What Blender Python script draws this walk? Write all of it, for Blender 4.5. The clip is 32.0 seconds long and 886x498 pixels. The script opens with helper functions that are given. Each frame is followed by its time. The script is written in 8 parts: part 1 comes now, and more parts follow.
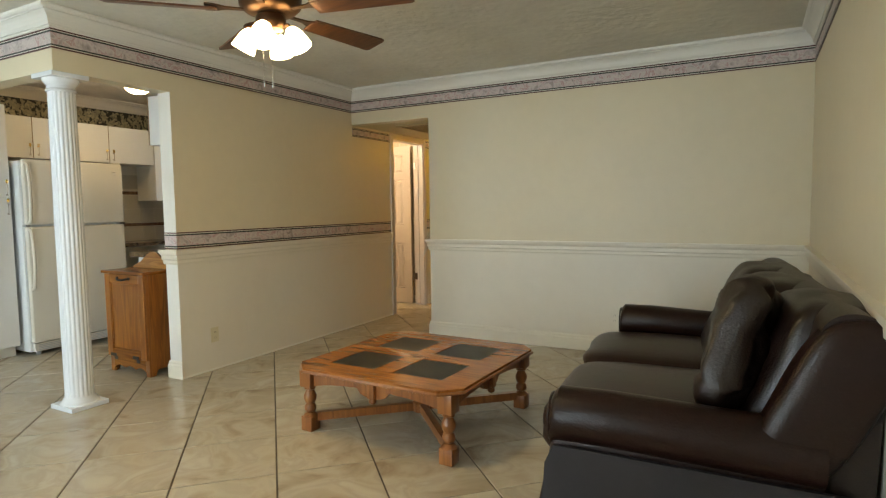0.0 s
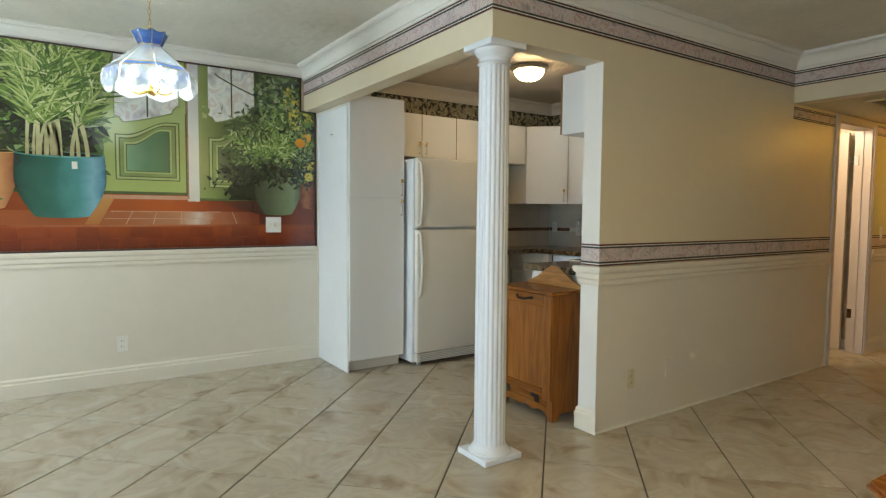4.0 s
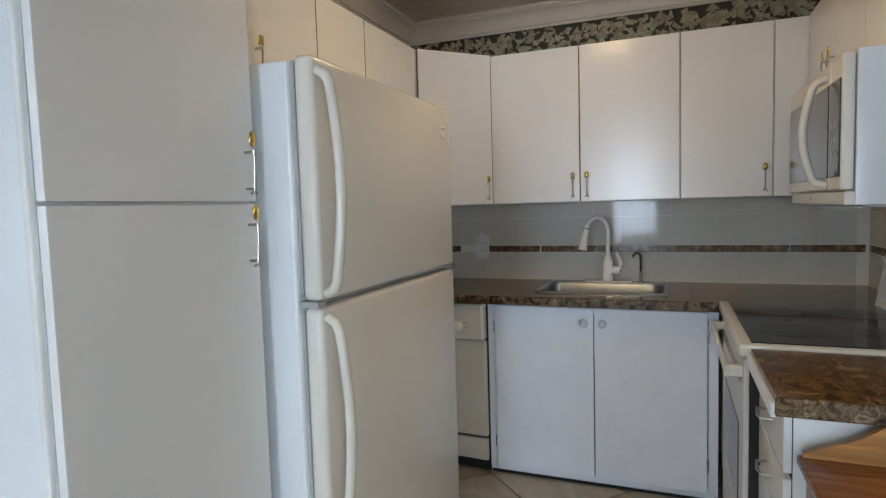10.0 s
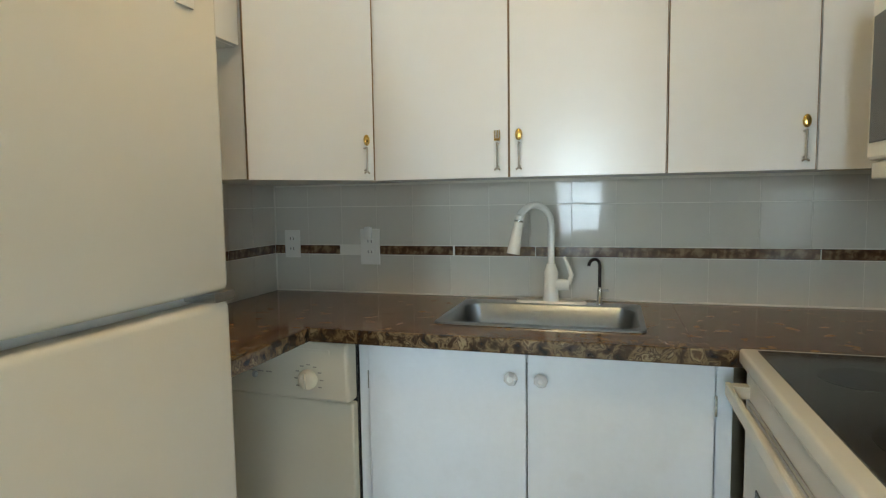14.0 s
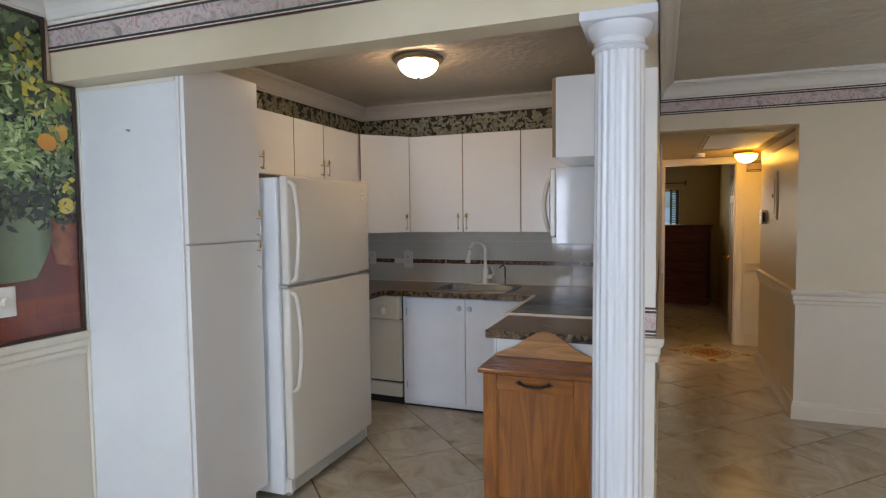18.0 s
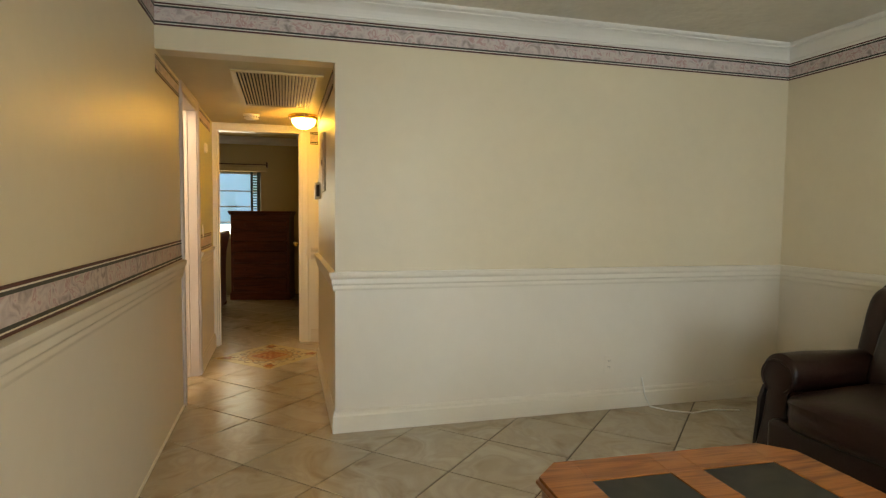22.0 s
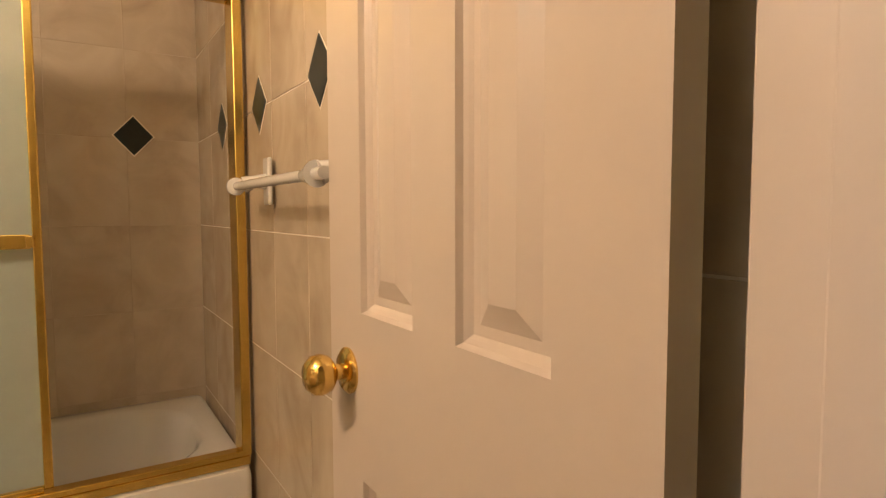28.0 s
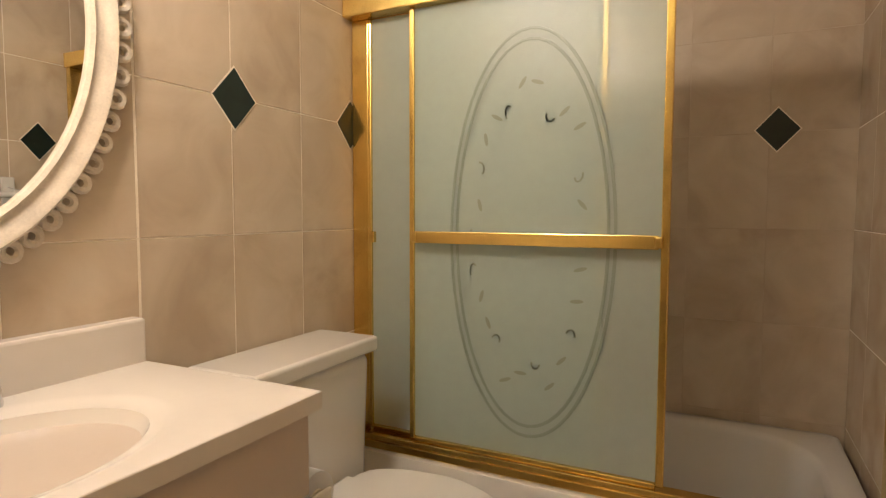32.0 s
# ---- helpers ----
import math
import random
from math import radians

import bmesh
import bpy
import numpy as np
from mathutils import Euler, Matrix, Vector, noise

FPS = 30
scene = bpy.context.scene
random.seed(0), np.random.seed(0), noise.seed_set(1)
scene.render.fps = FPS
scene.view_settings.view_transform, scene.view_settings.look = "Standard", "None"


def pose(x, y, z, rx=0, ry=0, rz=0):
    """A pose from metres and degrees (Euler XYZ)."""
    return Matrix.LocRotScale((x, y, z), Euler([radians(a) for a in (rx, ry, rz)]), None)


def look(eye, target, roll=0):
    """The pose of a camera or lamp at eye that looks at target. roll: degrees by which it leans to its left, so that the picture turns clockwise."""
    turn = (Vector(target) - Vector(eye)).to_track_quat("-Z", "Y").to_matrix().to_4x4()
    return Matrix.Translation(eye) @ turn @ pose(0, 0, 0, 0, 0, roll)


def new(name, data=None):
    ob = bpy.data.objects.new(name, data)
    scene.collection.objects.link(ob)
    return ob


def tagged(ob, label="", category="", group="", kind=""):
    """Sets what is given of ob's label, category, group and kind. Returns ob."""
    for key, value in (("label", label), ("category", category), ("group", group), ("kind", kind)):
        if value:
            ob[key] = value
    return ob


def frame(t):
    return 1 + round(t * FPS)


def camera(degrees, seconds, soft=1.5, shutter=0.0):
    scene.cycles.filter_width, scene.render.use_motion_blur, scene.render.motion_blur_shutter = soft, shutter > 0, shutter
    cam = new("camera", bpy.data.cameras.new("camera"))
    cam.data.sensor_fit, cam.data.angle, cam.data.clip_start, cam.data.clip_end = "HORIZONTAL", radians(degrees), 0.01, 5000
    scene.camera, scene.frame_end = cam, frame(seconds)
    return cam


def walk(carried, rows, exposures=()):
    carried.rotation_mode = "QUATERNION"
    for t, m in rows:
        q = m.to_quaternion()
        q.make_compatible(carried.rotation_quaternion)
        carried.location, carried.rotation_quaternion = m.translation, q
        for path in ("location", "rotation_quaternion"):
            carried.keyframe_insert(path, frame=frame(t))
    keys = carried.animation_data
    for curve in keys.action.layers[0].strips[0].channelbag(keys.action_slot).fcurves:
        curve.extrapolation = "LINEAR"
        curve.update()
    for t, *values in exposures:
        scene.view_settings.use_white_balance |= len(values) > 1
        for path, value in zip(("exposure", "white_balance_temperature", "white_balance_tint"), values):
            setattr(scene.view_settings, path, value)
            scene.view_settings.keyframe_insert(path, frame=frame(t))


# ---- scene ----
cam = camera(75.0, 32.0, soft=1.25)
PATH = [
    (0, (0.000, 0.000, 1.245), (-0.952, 1.753, 1.099), -0.80),
    (0.5, (-0.020, -0.004, 1.245), (-1.051, 1.704, 1.107), -0.73),
    (1, (-0.068, -0.000, 1.248), (-1.156, 1.673, 1.117), -0.41),
    (1.5, (-0.168, 0.007, 1.245), (-1.296, 1.653, 1.115), -0.30),
    (2, (-0.314, 0.021, 1.238), (-1.497, 1.629, 1.110), -0.19),
    (2.5, (-0.553, 0.105, 1.245), (-1.853, 1.620, 1.122), 0.11),
    (3, (-0.813, 0.170, 1.248), (-2.255, 1.552, 1.125), 0.34),
    (3.5, (-1.142, 0.206, 1.261), (-2.715, 1.435, 1.136), 0.44),
    (4, (-1.505, 0.239, 1.248), (-3.164, 1.349, 1.127), 0.45),
    (4.5, (-1.887, 0.260, 1.261), (-3.589, 1.304, 1.142), 0.37),
    (6.5, (-3.420, 0.585, 1.271), (-5.164, 1.560, 1.171), -0.02),
    (7, (-3.743, 0.724, 1.277), (-5.452, 1.758, 1.180), -0.19),
    (7.5, (-3.990, 0.837, 1.290), (-5.587, 2.036, 1.191), -0.41),
    (8, (-4.205, 0.911, 1.305), (-5.652, 2.289, 1.205), -0.82),
    (8.5, (-4.363, 1.032, 1.305), (-5.639, 2.568, 1.193), -1.10),
    (9, (-4.476, 1.157, 1.323), (-5.558, 2.835, 1.201), -1.36),
    (9.5, (-4.582, 1.315, 1.336), (-5.460, 3.107, 1.199), -1.68),
    (10, (-4.704, 1.516, 1.347), (-5.444, 3.368, 1.203), -1.69),
    (10.5, (-4.742, 1.835, 1.315), (-5.419, 3.710, 1.157), -1.71),
    (11, (-4.758, 2.156, 1.286), (-5.379, 4.050, 1.126), -1.59),
    (11.5, (-4.794, 2.457, 1.264), (-5.392, 4.359, 1.104), -1.62),
    (12, (-4.798, 2.716, 1.256), (-5.405, 4.615, 1.088), -1.52),
    (12.5, (-4.784, 2.907, 1.264), (-5.409, 4.800, 1.100), -1.21),
    (13, (-4.798, 2.991, 1.266), (-5.421, 4.885, 1.102), -1.02),
    (13.5, (-4.815, 2.910, 1.266), (-5.415, 4.811, 1.101), -1.04),
    (14, (-4.818, 2.651, 1.286), (-5.384, 4.562, 1.120), -0.85),
    (14.5, (-4.756, 2.305, 1.297), (-5.289, 4.225, 1.134), -0.61),
    (16.5, (-4.486, 0.683, 1.415), (-5.084, 2.586, 1.270), -0.31),
    (17, (-4.293, 0.414, 1.430), (-4.956, 2.296, 1.293), -0.38),
    (17.5, (-4.000, 0.247, 1.457), (-4.701, 2.116, 1.332), -0.45),
    (18, (-3.677, 0.169, 1.483), (-4.386, 2.036, 1.369), -0.65),
    (18.5, (-3.564, 0.152, 1.469), (-4.228, 2.036, 1.376), -0.50),
    (19, (-3.487, 0.136, 1.471), (-4.042, 2.055, 1.380), -0.45),
    (19.5, (-3.430, 0.186, 1.439), (-3.727, 2.161, 1.344), -0.40),
    (20, (-3.377, 0.303, 1.376), (-3.347, 2.301, 1.282), -0.10),
    (20.5, (-3.285, 0.473, 1.332), (-2.950, 2.443, 1.230), 0.10),
    (21, (-3.159, 0.698, 1.289), (-2.590, 2.612, 1.179), 0.40),
    (21.5, (-3.076, 1.097, 1.283), (-2.507, 3.010, 1.165), 0.41),
    (22, (-3.064, 1.562, 1.260), (-2.533, 3.487, 1.143), 0.57),
    (22.5, (-3.071, 2.055, 1.255), (-2.589, 3.992, 1.140), 0.65),
    (23, (-3.119, 2.532, 1.255), (-2.681, 4.480, 1.145), 0.31),
    (23.5, (-3.141, 3.011, 1.256), (-2.756, 4.971, 1.154), 0.33),
    (24, (-3.160, 3.481, 1.251), (-2.817, 5.449, 1.153), 0.28),
    (24.5, (-3.195, 3.919, 1.227), (-2.894, 5.895, 1.142), 0.28),
    (26.5, (-3.291, 5.510, 1.231), (-3.727, 7.458, 1.118), 0.55),
    (27, (-3.392, 5.751, 1.195), (-4.262, 7.547, 1.063), 0.41),
    (27.5, (-3.548, 5.903, 1.153), (-4.843, 7.422, 1.027), 0.20),
    (28, (-3.656, 5.989, 1.148), (-5.340, 7.060, 1.018), -0.14),
    (28.5, (-3.723, 6.042, 1.152), (-5.624, 6.650, 1.019), -0.27),
    (29, (-3.752, 6.061, 1.140), (-5.737, 6.262, 1.000), -0.32),
    (29.5, (-3.760, 6.064, 1.125), (-5.751, 5.949, 0.980), -0.39),
    (30, (-3.763, 6.075, 1.116), (-5.731, 5.754, 0.969), -0.44),
    (30.5, (-3.783, 6.080, 1.109), (-5.711, 5.566, 0.962), -0.40),
    (31, (-3.812, 6.076, 1.117), (-5.701, 5.434, 0.972), -0.24),
    (31.5, (-3.843, 6.059, 1.131), (-5.684, 5.292, 0.993), 0.02),
    (32, (-3.860, 6.048, 1.152), (-5.649, 5.163, 1.024), 0.12),
]
EXPOSURES = [(0.0, 0.03, 7350, 1), (4.0, -0.22, 7050, 2), (7.0, -0.23, 6600, 8), (9.0, -0.22, 6200, 10), (10.0, -0.21, 6400, 9), (12.0, 0.12, 6550, 0), (13.0, 0.24, 6600, -2), (14.0, 0.31, 6650, -3),
             (17.0, -0.28, 6050, 8), (18.0, -0.40, 6650, 14), (20.0, -0.32, 6850, 13), (21.0, -0.13, 7350, 9), (22.0, 0.14, 7450, 4), (23.0, 0.02, 7150, 1), (24.0, -0.10, 7400, 2), (27.0, -0.10, 7800, 2), (28.0, -0.22, 7100, 13), (29.0, -0.54, 6650, 10), (30.0, -0.37, 6150, 6), (31.0, -0.28, 5750, 9), (32.0, -0.40, 5800, 9)]
walk(cam, [(t, look(eye, target, roll)) for t, eye, target, roll in PATH], EXPOSURES)

# ---- world and daylight ----
world = bpy.data.worlds.new("sky_world")
scene.world = world
world.use_nodes = True
_nt = world.node_tree
_sky = _nt.nodes.new("ShaderNodeTexSky")
_sky.sky_type = 'NISHITA'
_sky.sun_disc = False
_sky.sun_elevation, _sky.sun_rotation = radians(50), radians(200)
_nt.links.new(_sky.outputs[0], _nt.nodes["Background"].inputs[0])
_nt.nodes["Background"].inputs[1].default_value = 0.10


def lamp_area(name, place, aim, sx, sy, watts, colour):
    d = bpy.data.lights.new(name, 'AREA')
    d.shape, d.size, d.size_y, d.energy, d.color = 'RECTANGLE', sx, sy, watts, colour
    ob = new(name, d)
    ob.matrix_world = look(place, aim)
    return ob


def lamp_point(name, place, watts, colour, radius):
    d = bpy.data.lights.new(name, 'POINT')
    d.energy, d.color, d.shadow_soft_size = watts, colour, radius
    ob = new(name, d)
    ob.location = place
    return ob


DAY = (0.67, 0.80, 1.0)
lamp_area("daylight_dining", (-5.29, -1.78, 1.40), (-5.29, 0, 1.26), 0.70, 1.26, 58, DAY)
lamp_area("daylight_patio", (-2.1, -1.78, 1.05), (-2.1, 0, 1.0), 1.9, 1.95, 80, DAY)
lamp_area("daylight_bedroom", (-4.0, 10.98, 1.4), (-4.0, 9, 1.2), 1.2, 0.95, 14, (1.0, 0.90, 0.66))
# Added fill lamp inside the second bedroom, which has no window built.
lamp_area("fill_guest_room", (0.2, 7.5, 1.5), (-1.5, 7.8, 1.0), 0.9, 1.0, 6, DAY)
# ---- materials ----


def mat(name, colour, rough=0.5, metal=0.0, var=0.0, scale=8.0, bump=0.0, bscale=60.0, spec=0.5, coat=0.0, wear=None, isl=False, rnd=0.0):
    """Base colour varied by two sizes of noise, a fine bump and optional wear patches (colour, amount, scale)."""
    m = bpy.data.materials.new(name)
    m.use_nodes = True
    nt = m.node_tree
    b = nt.nodes["Principled BSDF"]
    b.inputs["Base Color"].default_value = (*colour, 1)
    b.inputs["Roughness"].default_value = rough
    b.inputs["Metallic"].default_value = metal
    b.inputs["Specular IOR Level"].default_value = spec
    b.inputs["Coat Weight"].default_value = coat
    co = nt.nodes.new("ShaderNodeTexCoord").outputs["Object"]
    if var or wear or rnd:
        n1 = nt.nodes.new("ShaderNodeTexNoise")
        n1.inputs["Scale"].default_value, n1.inputs["Detail"].default_value = scale, 6
        nt.links.new(co, n1.inputs["Vector"])
        n2 = nt.nodes.new("ShaderNodeTexNoise")
        n2.inputs["Scale"].default_value, n2.inputs["Detail"].default_value = scale * 9, 3
        nt.links.new(co, n2.inputs["Vector"])
        add = nt.nodes.new("ShaderNodeMath")
        add.operation = 'MULTIPLY_ADD'
        nt.links.new(n2.outputs[0], add.inputs[0])
        add.inputs[1].default_value = 0.5
        nt.links.new(n1.outputs[0], add.inputs[2])
        last = add.outputs[0]
        if rnd:
            oi = nt.nodes.new("ShaderNodeObjectInfo").outputs["Random"] if not isl else nt.nodes.new("ShaderNodeNewGeometry").outputs["Random Per Island"]
            a2 = nt.nodes.new("ShaderNodeMath")
            a2.operation = 'MULTIPLY_ADD'
            nt.links.new(oi, a2.inputs[0])
            a2.inputs[1].default_value = rnd
            nt.links.new(last, a2.inputs[2])
            last = a2.outputs[0]
        mr = nt.nodes.new("ShaderNodeMapRange")
        mr.inputs[1].default_value, mr.inputs[2].default_value = 0.45, 1.05 + rnd
        mr.inputs[3].default_value, mr.inputs[4].default_value = 1 - var, 1 + var
        nt.links.new(last, mr.inputs[0])
        mix = nt.nodes.new("ShaderNodeVectorMath")
        mix.operation = 'SCALE'
        mix.inputs[0].default_value = colour
        nt.links.new(mr.outputs[0], mix.inputs["Scale"])
        out = mix.outputs[0]
        if wear:
            wc, amount, ws = wear
            n3 = nt.nodes.new("ShaderNodeTexNoise")
            n3.inputs["Scale"].default_value, n3.inputs["Detail"].default_value = ws, 8
            nt.links.new(co, n3.inputs["Vector"])
            r = nt.nodes.new("ShaderNodeMapRange")
            r.inputs[1].default_value, r.inputs[2].default_value = 0.58, 0.75
            r.inputs[3].default_value, r.inputs[4].default_value = 0, amount
            nt.links.new(n3.outputs[0], r.inputs[0])
            mx = nt.nodes.new("ShaderNodeMix")
            mx.data_type = 'RGBA'
            nt.links.new(r.outputs[0], mx.inputs[0])
            nt.links.new(out, mx.inputs[6])
            mx.inputs[7].default_value = (*wc, 1)
            out = mx.outputs[2]
        nt.links.new(out, b.inputs["Base Color"])
    if bump:
        n4 = nt.nodes.new("ShaderNodeTexNoise")
        n4.inputs["Scale"].default_value, n4.inputs["Detail"].default_value = bscale, 4
        nt.links.new(co, n4.inputs["Vector"])
        bp = nt.nodes.new("ShaderNodeBump")
        bp.inputs["Strength"].default_value, bp.inputs["Distance"].default_value = bump, 0.004
        nt.links.new(n4.outputs[0], bp.inputs["Height"])
        nt.links.new(bp.outputs[0], b.inputs["Normal"])
    return m


def ramp(nt, fac, stops):
    r = nt.nodes.new("ShaderNodeValToRGB")
    el = r.color_ramp.elements
    while len(el) < len(stops):
        el.new(0.5)
    for e, (p, c) in zip(el, stops):
        e.position, e.color = p, (*c, 1)
    nt.links.new(fac, r.inputs[0])
    return r.outputs[0]


def mat_wood(name, dark, light, rough=0.35, axis='X', scale=9.0, stretch=10.0):
    """Wood grain along one axis of the object."""
    m = mat(name, light, rough)
    nt = m.node_tree
    b = nt.nodes["Principled BSDF"]
    mp = nt.nodes.new("ShaderNodeMapping")
    s = [stretch, stretch, stretch]
    s['XYZ'.index(axis)] = 0.8
    mp.inputs["Scale"].default_value = s
    nt.links.new(nt.nodes.new("ShaderNodeTexCoord").outputs["Object"], mp.inputs["Vector"])
    n = nt.nodes.new("ShaderNodeTexNoise")
    n.inputs["Scale"].default_value, n.inputs["Detail"].default_value, n.inputs["Distortion"].default_value = scale * 0.35, 8, 1.2
    nt.links.new(mp.outputs[0], n.inputs["Vector"])
    mid = tuple((a + c) / 2 for a, c in zip(dark, light))
    c = ramp(nt, n.outputs[0], [(0.30, dark), (0.48, mid), (0.60, light), (0.75, mid)])
    nt.links.new(c, b.inputs["Base Color"])
    bp = nt.nodes.new("ShaderNodeBump")
    bp.inputs["Strength"].default_value, bp.inputs["Distance"].default_value = 0.25, 0.002
    nt.links.new(n.outputs[0], bp.inputs["Height"])
    nt.links.new(bp.outputs[0], b.inputs["Normal"])
    return m


def mat_blotch(name, stops, scale, rough=0.3, detail=8, dist=0.8, bump=0.0, rnd=0.0):
    """Mottled stone, laminate or print from one colour ramp over distorted noise."""
    m = mat(name, stops[0][1], rough)
    nt = m.node_tree
    n = nt.nodes.new("ShaderNodeTexNoise")
    n.inputs["Scale"].default_value, n.inputs["Detail"].default_value, n.inputs["Distortion"].default_value = scale, detail, dist
    co = nt.nodes.new("ShaderNodeTexCoord").outputs["Object"]
    if rnd:
        v = nt.nodes.new("ShaderNodeVectorMath")
        v.operation = 'MULTIPLY_ADD'
        nt.links.new(nt.nodes.new("ShaderNodeObjectInfo").outputs["Random"], v.inputs[0])
        v.inputs[1].default_value = (rnd, rnd * 0.7, rnd * 1.3)
        nt.links.new(co, v.inputs[2])
        co = v.outputs[0]
    nt.links.new(co, n.inputs["Vector"])
    nt.links.new(ramp(nt, n.outputs[0], stops), nt.nodes["Principled BSDF"].inputs["Base Color"])
    if bump:
        bp = nt.nodes.new("ShaderNodeBump")
        bp.inputs["Strength"].default_value, bp.inputs["Distance"].default_value = bump, 0.003
        nt.links.new(n.outputs[0], bp.inputs["Height"])
        nt.links.new(bp.outputs[0], nt.nodes["Principled BSDF"].inputs["Normal"])
    return m


def mat_emit(name, colour, strength):
    m = bpy.data.materials.new(name)
    m.use_nodes = True
    b = m.node_tree.nodes["Principled BSDF"]
    b.inputs["Base Color"].default_value = (0.8, 0.8, 0.8, 1)
    b.inputs["Emission Color"].default_value = (*colour, 1)
    b.inputs["Emission Strength"].default_value = strength
    return m


def mat_glass(name, colour, rough=0.0, ior=1.45):
    m = bpy.data.materials.new(name)
    m.use_nodes = True
    b = m.node_tree.nodes["Principled BSDF"]
    b.inputs["Base Color"].default_value = (*colour, 1)
    b.inputs["Roughness"].default_value, b.inputs["IOR"].default_value = rough, ior
    b.inputs["Transmission Weight"].default_value = 1.0
    return m


M_UP = mat("cream_wall_paint", (0.665, 0.58, 0.41), 0.42, var=0.035, scale=1.5, bump=0.08, bscale=60)
M_LOW = mat("ivory_wainscot_paint", (0.69, 0.635, 0.53), 0.45, var=0.03, scale=1.5, bump=0.10, bscale=160)
M_TRIM = mat("white_trim_paint", (0.76, 0.73, 0.63), 0.30, var=0.03, scale=5)
M_CROWN = mat("crown_paint", (0.74, 0.72, 0.66), 0.40, var=0.02, scale=5)
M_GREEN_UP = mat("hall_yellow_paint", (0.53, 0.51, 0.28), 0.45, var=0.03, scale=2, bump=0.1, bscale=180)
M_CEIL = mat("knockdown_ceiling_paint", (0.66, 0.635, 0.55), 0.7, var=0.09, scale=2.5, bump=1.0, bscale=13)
# The kitchen ceiling's dimness is put into this darker, browner colour.
M_KCEIL = mat("kitchen_ceiling_dimmed", (0.56, 0.50, 0.43), 0.42, var=0.08, scale=2.5, bump=1.0, bscale=20)
for _m in (M_CEIL, M_KCEIL):
    for _n in _m.node_tree.nodes:
        if _n.type == 'BUMP':
            _n.inputs["Distance"].default_value = 0.010
M_WHITE = mat("white_laminate", (0.82, 0.82, 0.80), 0.22, var=0.015, scale=3)
M_WHITE_P = mat("white_brushed_paint", (0.87, 0.91, 0.96), 0.32, var=0.03, scale=6, bump=0.12, bscale=40, wear=((0.55, 0.53, 0.48), 0.12, 9))
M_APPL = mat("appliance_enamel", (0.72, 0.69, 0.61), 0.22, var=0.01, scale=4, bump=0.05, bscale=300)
# Bluish, lighter whites for the sides: cool daylight is put into their colour.
M_APPL_S = mat("appliance_white_daylit", (0.80, 0.83, 0.84), 0.30, var=0.03, scale=3, bump=0.12, bscale=220)
M_MWCASE = mat("glossy_microwave_enamel", (0.80, 0.82, 0.84), 0.07, var=0.02, scale=3, bump=0.03, bscale=6, spec=0.7)
M_BISQUE = mat("bisque_plastic", (0.72, 0.67, 0.55), 0.35, var=0.02, scale=6)
M_GASKET = mat("grey_gasket", (0.40, 0.41, 0.41), 0.6)
# Near-black fill: paints the shade inside gaps, also the dirt line at the floor.
M_DARKGAP = mat("gap_shade_and_dirt", (0.02, 0.018, 0.016), 0.8)
M_BRASS = mat("polished_brass", (0.80, 0.55, 0.18), 0.18, 1.0, var=0.06, scale=20)
M_GOLD = mat("gold_anodised_aluminium", (0.80, 0.58, 0.18), 0.22, 1.0, var=0.08, scale=12, wear=((0.35, 0.22, 0.08), 0.4, 9))
M_CHROME = mat("chrome", (0.75, 0.75, 0.76), 0.10, 1.0)
M_IRON = mat("black_iron", (0.03, 0.022, 0.018), 0.5, 0.6, var=0.3, scale=40)
M_SINK = mat("dull_sink_steel", (0.33, 0.37, 0.42), 0.30, 1.0, var=0.10, scale=30)
M_STEEL = mat("brushed_steel", (0.58, 0.57, 0.55), 0.26, 1.0, var=0.08, scale=30)
M_PEWTER = mat("aged_pewter", (0.42, 0.38, 0.32), 0.35, 1.0, var=0.15, scale=40)
M_CRYSTAL = mat("crystal", (0.86, 0.88, 0.90), 0.08)
M_CRYSTAL.node_tree.nodes["Principled BSDF"].inputs["Transmission Weight"].default_value = 0.2
M_BLACKGLASS = mat("black_ceramic_glass", (0.034, 0.037, 0.043), 0.09, spec=0.6)
M_BURNER = mat("burner_print", (0.007, 0.007, 0.008), 0.16)
M_DARKDOOR = mat("smoked_oven_glass", (0.06, 0.06, 0.065), 0.12)
M_OAK = mat_wood("golden_oak", (0.175, 0.054, 0.007), (0.33, 0.118, 0.017), 0.30, 'Z', 9, 9)
M_OAKX = mat_wood("golden_oak_top", (0.15, 0.046, 0.007), (0.30, 0.108, 0.017), 0.26, 'X', 9, 9)
M_OAKL = mat_wood("pale_oak_backboard", (0.26, 0.11, 0.030), (0.50, 0.25, 0.075), 0.30, 'X', 10, 7)
M_TBL = mat_wood("stained_oak", (0.19, 0.056, 0.011), (0.37, 0.130, 0.026), 0.18, 'X', 10, 9)
M_TBLD = mat_wood("stained_oak_legs", (0.18, 0.058, 0.015), (0.29, 0.105, 0.027), 0.28, 'Z', 9, 9)
M_SLATE = mat_blotch("slate_inlay", [(0.3, (0.018, 0.02, 0.02)), (0.55, (0.030, 0.031, 0.029)), (0.75, (0.045, 0.043, 0.037))], 9, 0.42, bump=0.15)
M_SLATE.node_tree.nodes["Principled BSDF"].inputs["Specular IOR Level"].default_value = 0.25
M_MAHOG = mat_wood("dark_mahogany", (0.058, 0.012, 0.004), (0.15, 0.034, 0.011), 0.36, 'X', 8, 8)
M_MAHOG.node_tree.nodes["Principled BSDF"].inputs["Specular IOR Level"].default_value = 0.25
M_BLADE = mat_wood("walnut_fan_blade", (0.075, 0.030, 0.014), (0.15, 0.062, 0.028), 0.38, 'X', 8, 10)
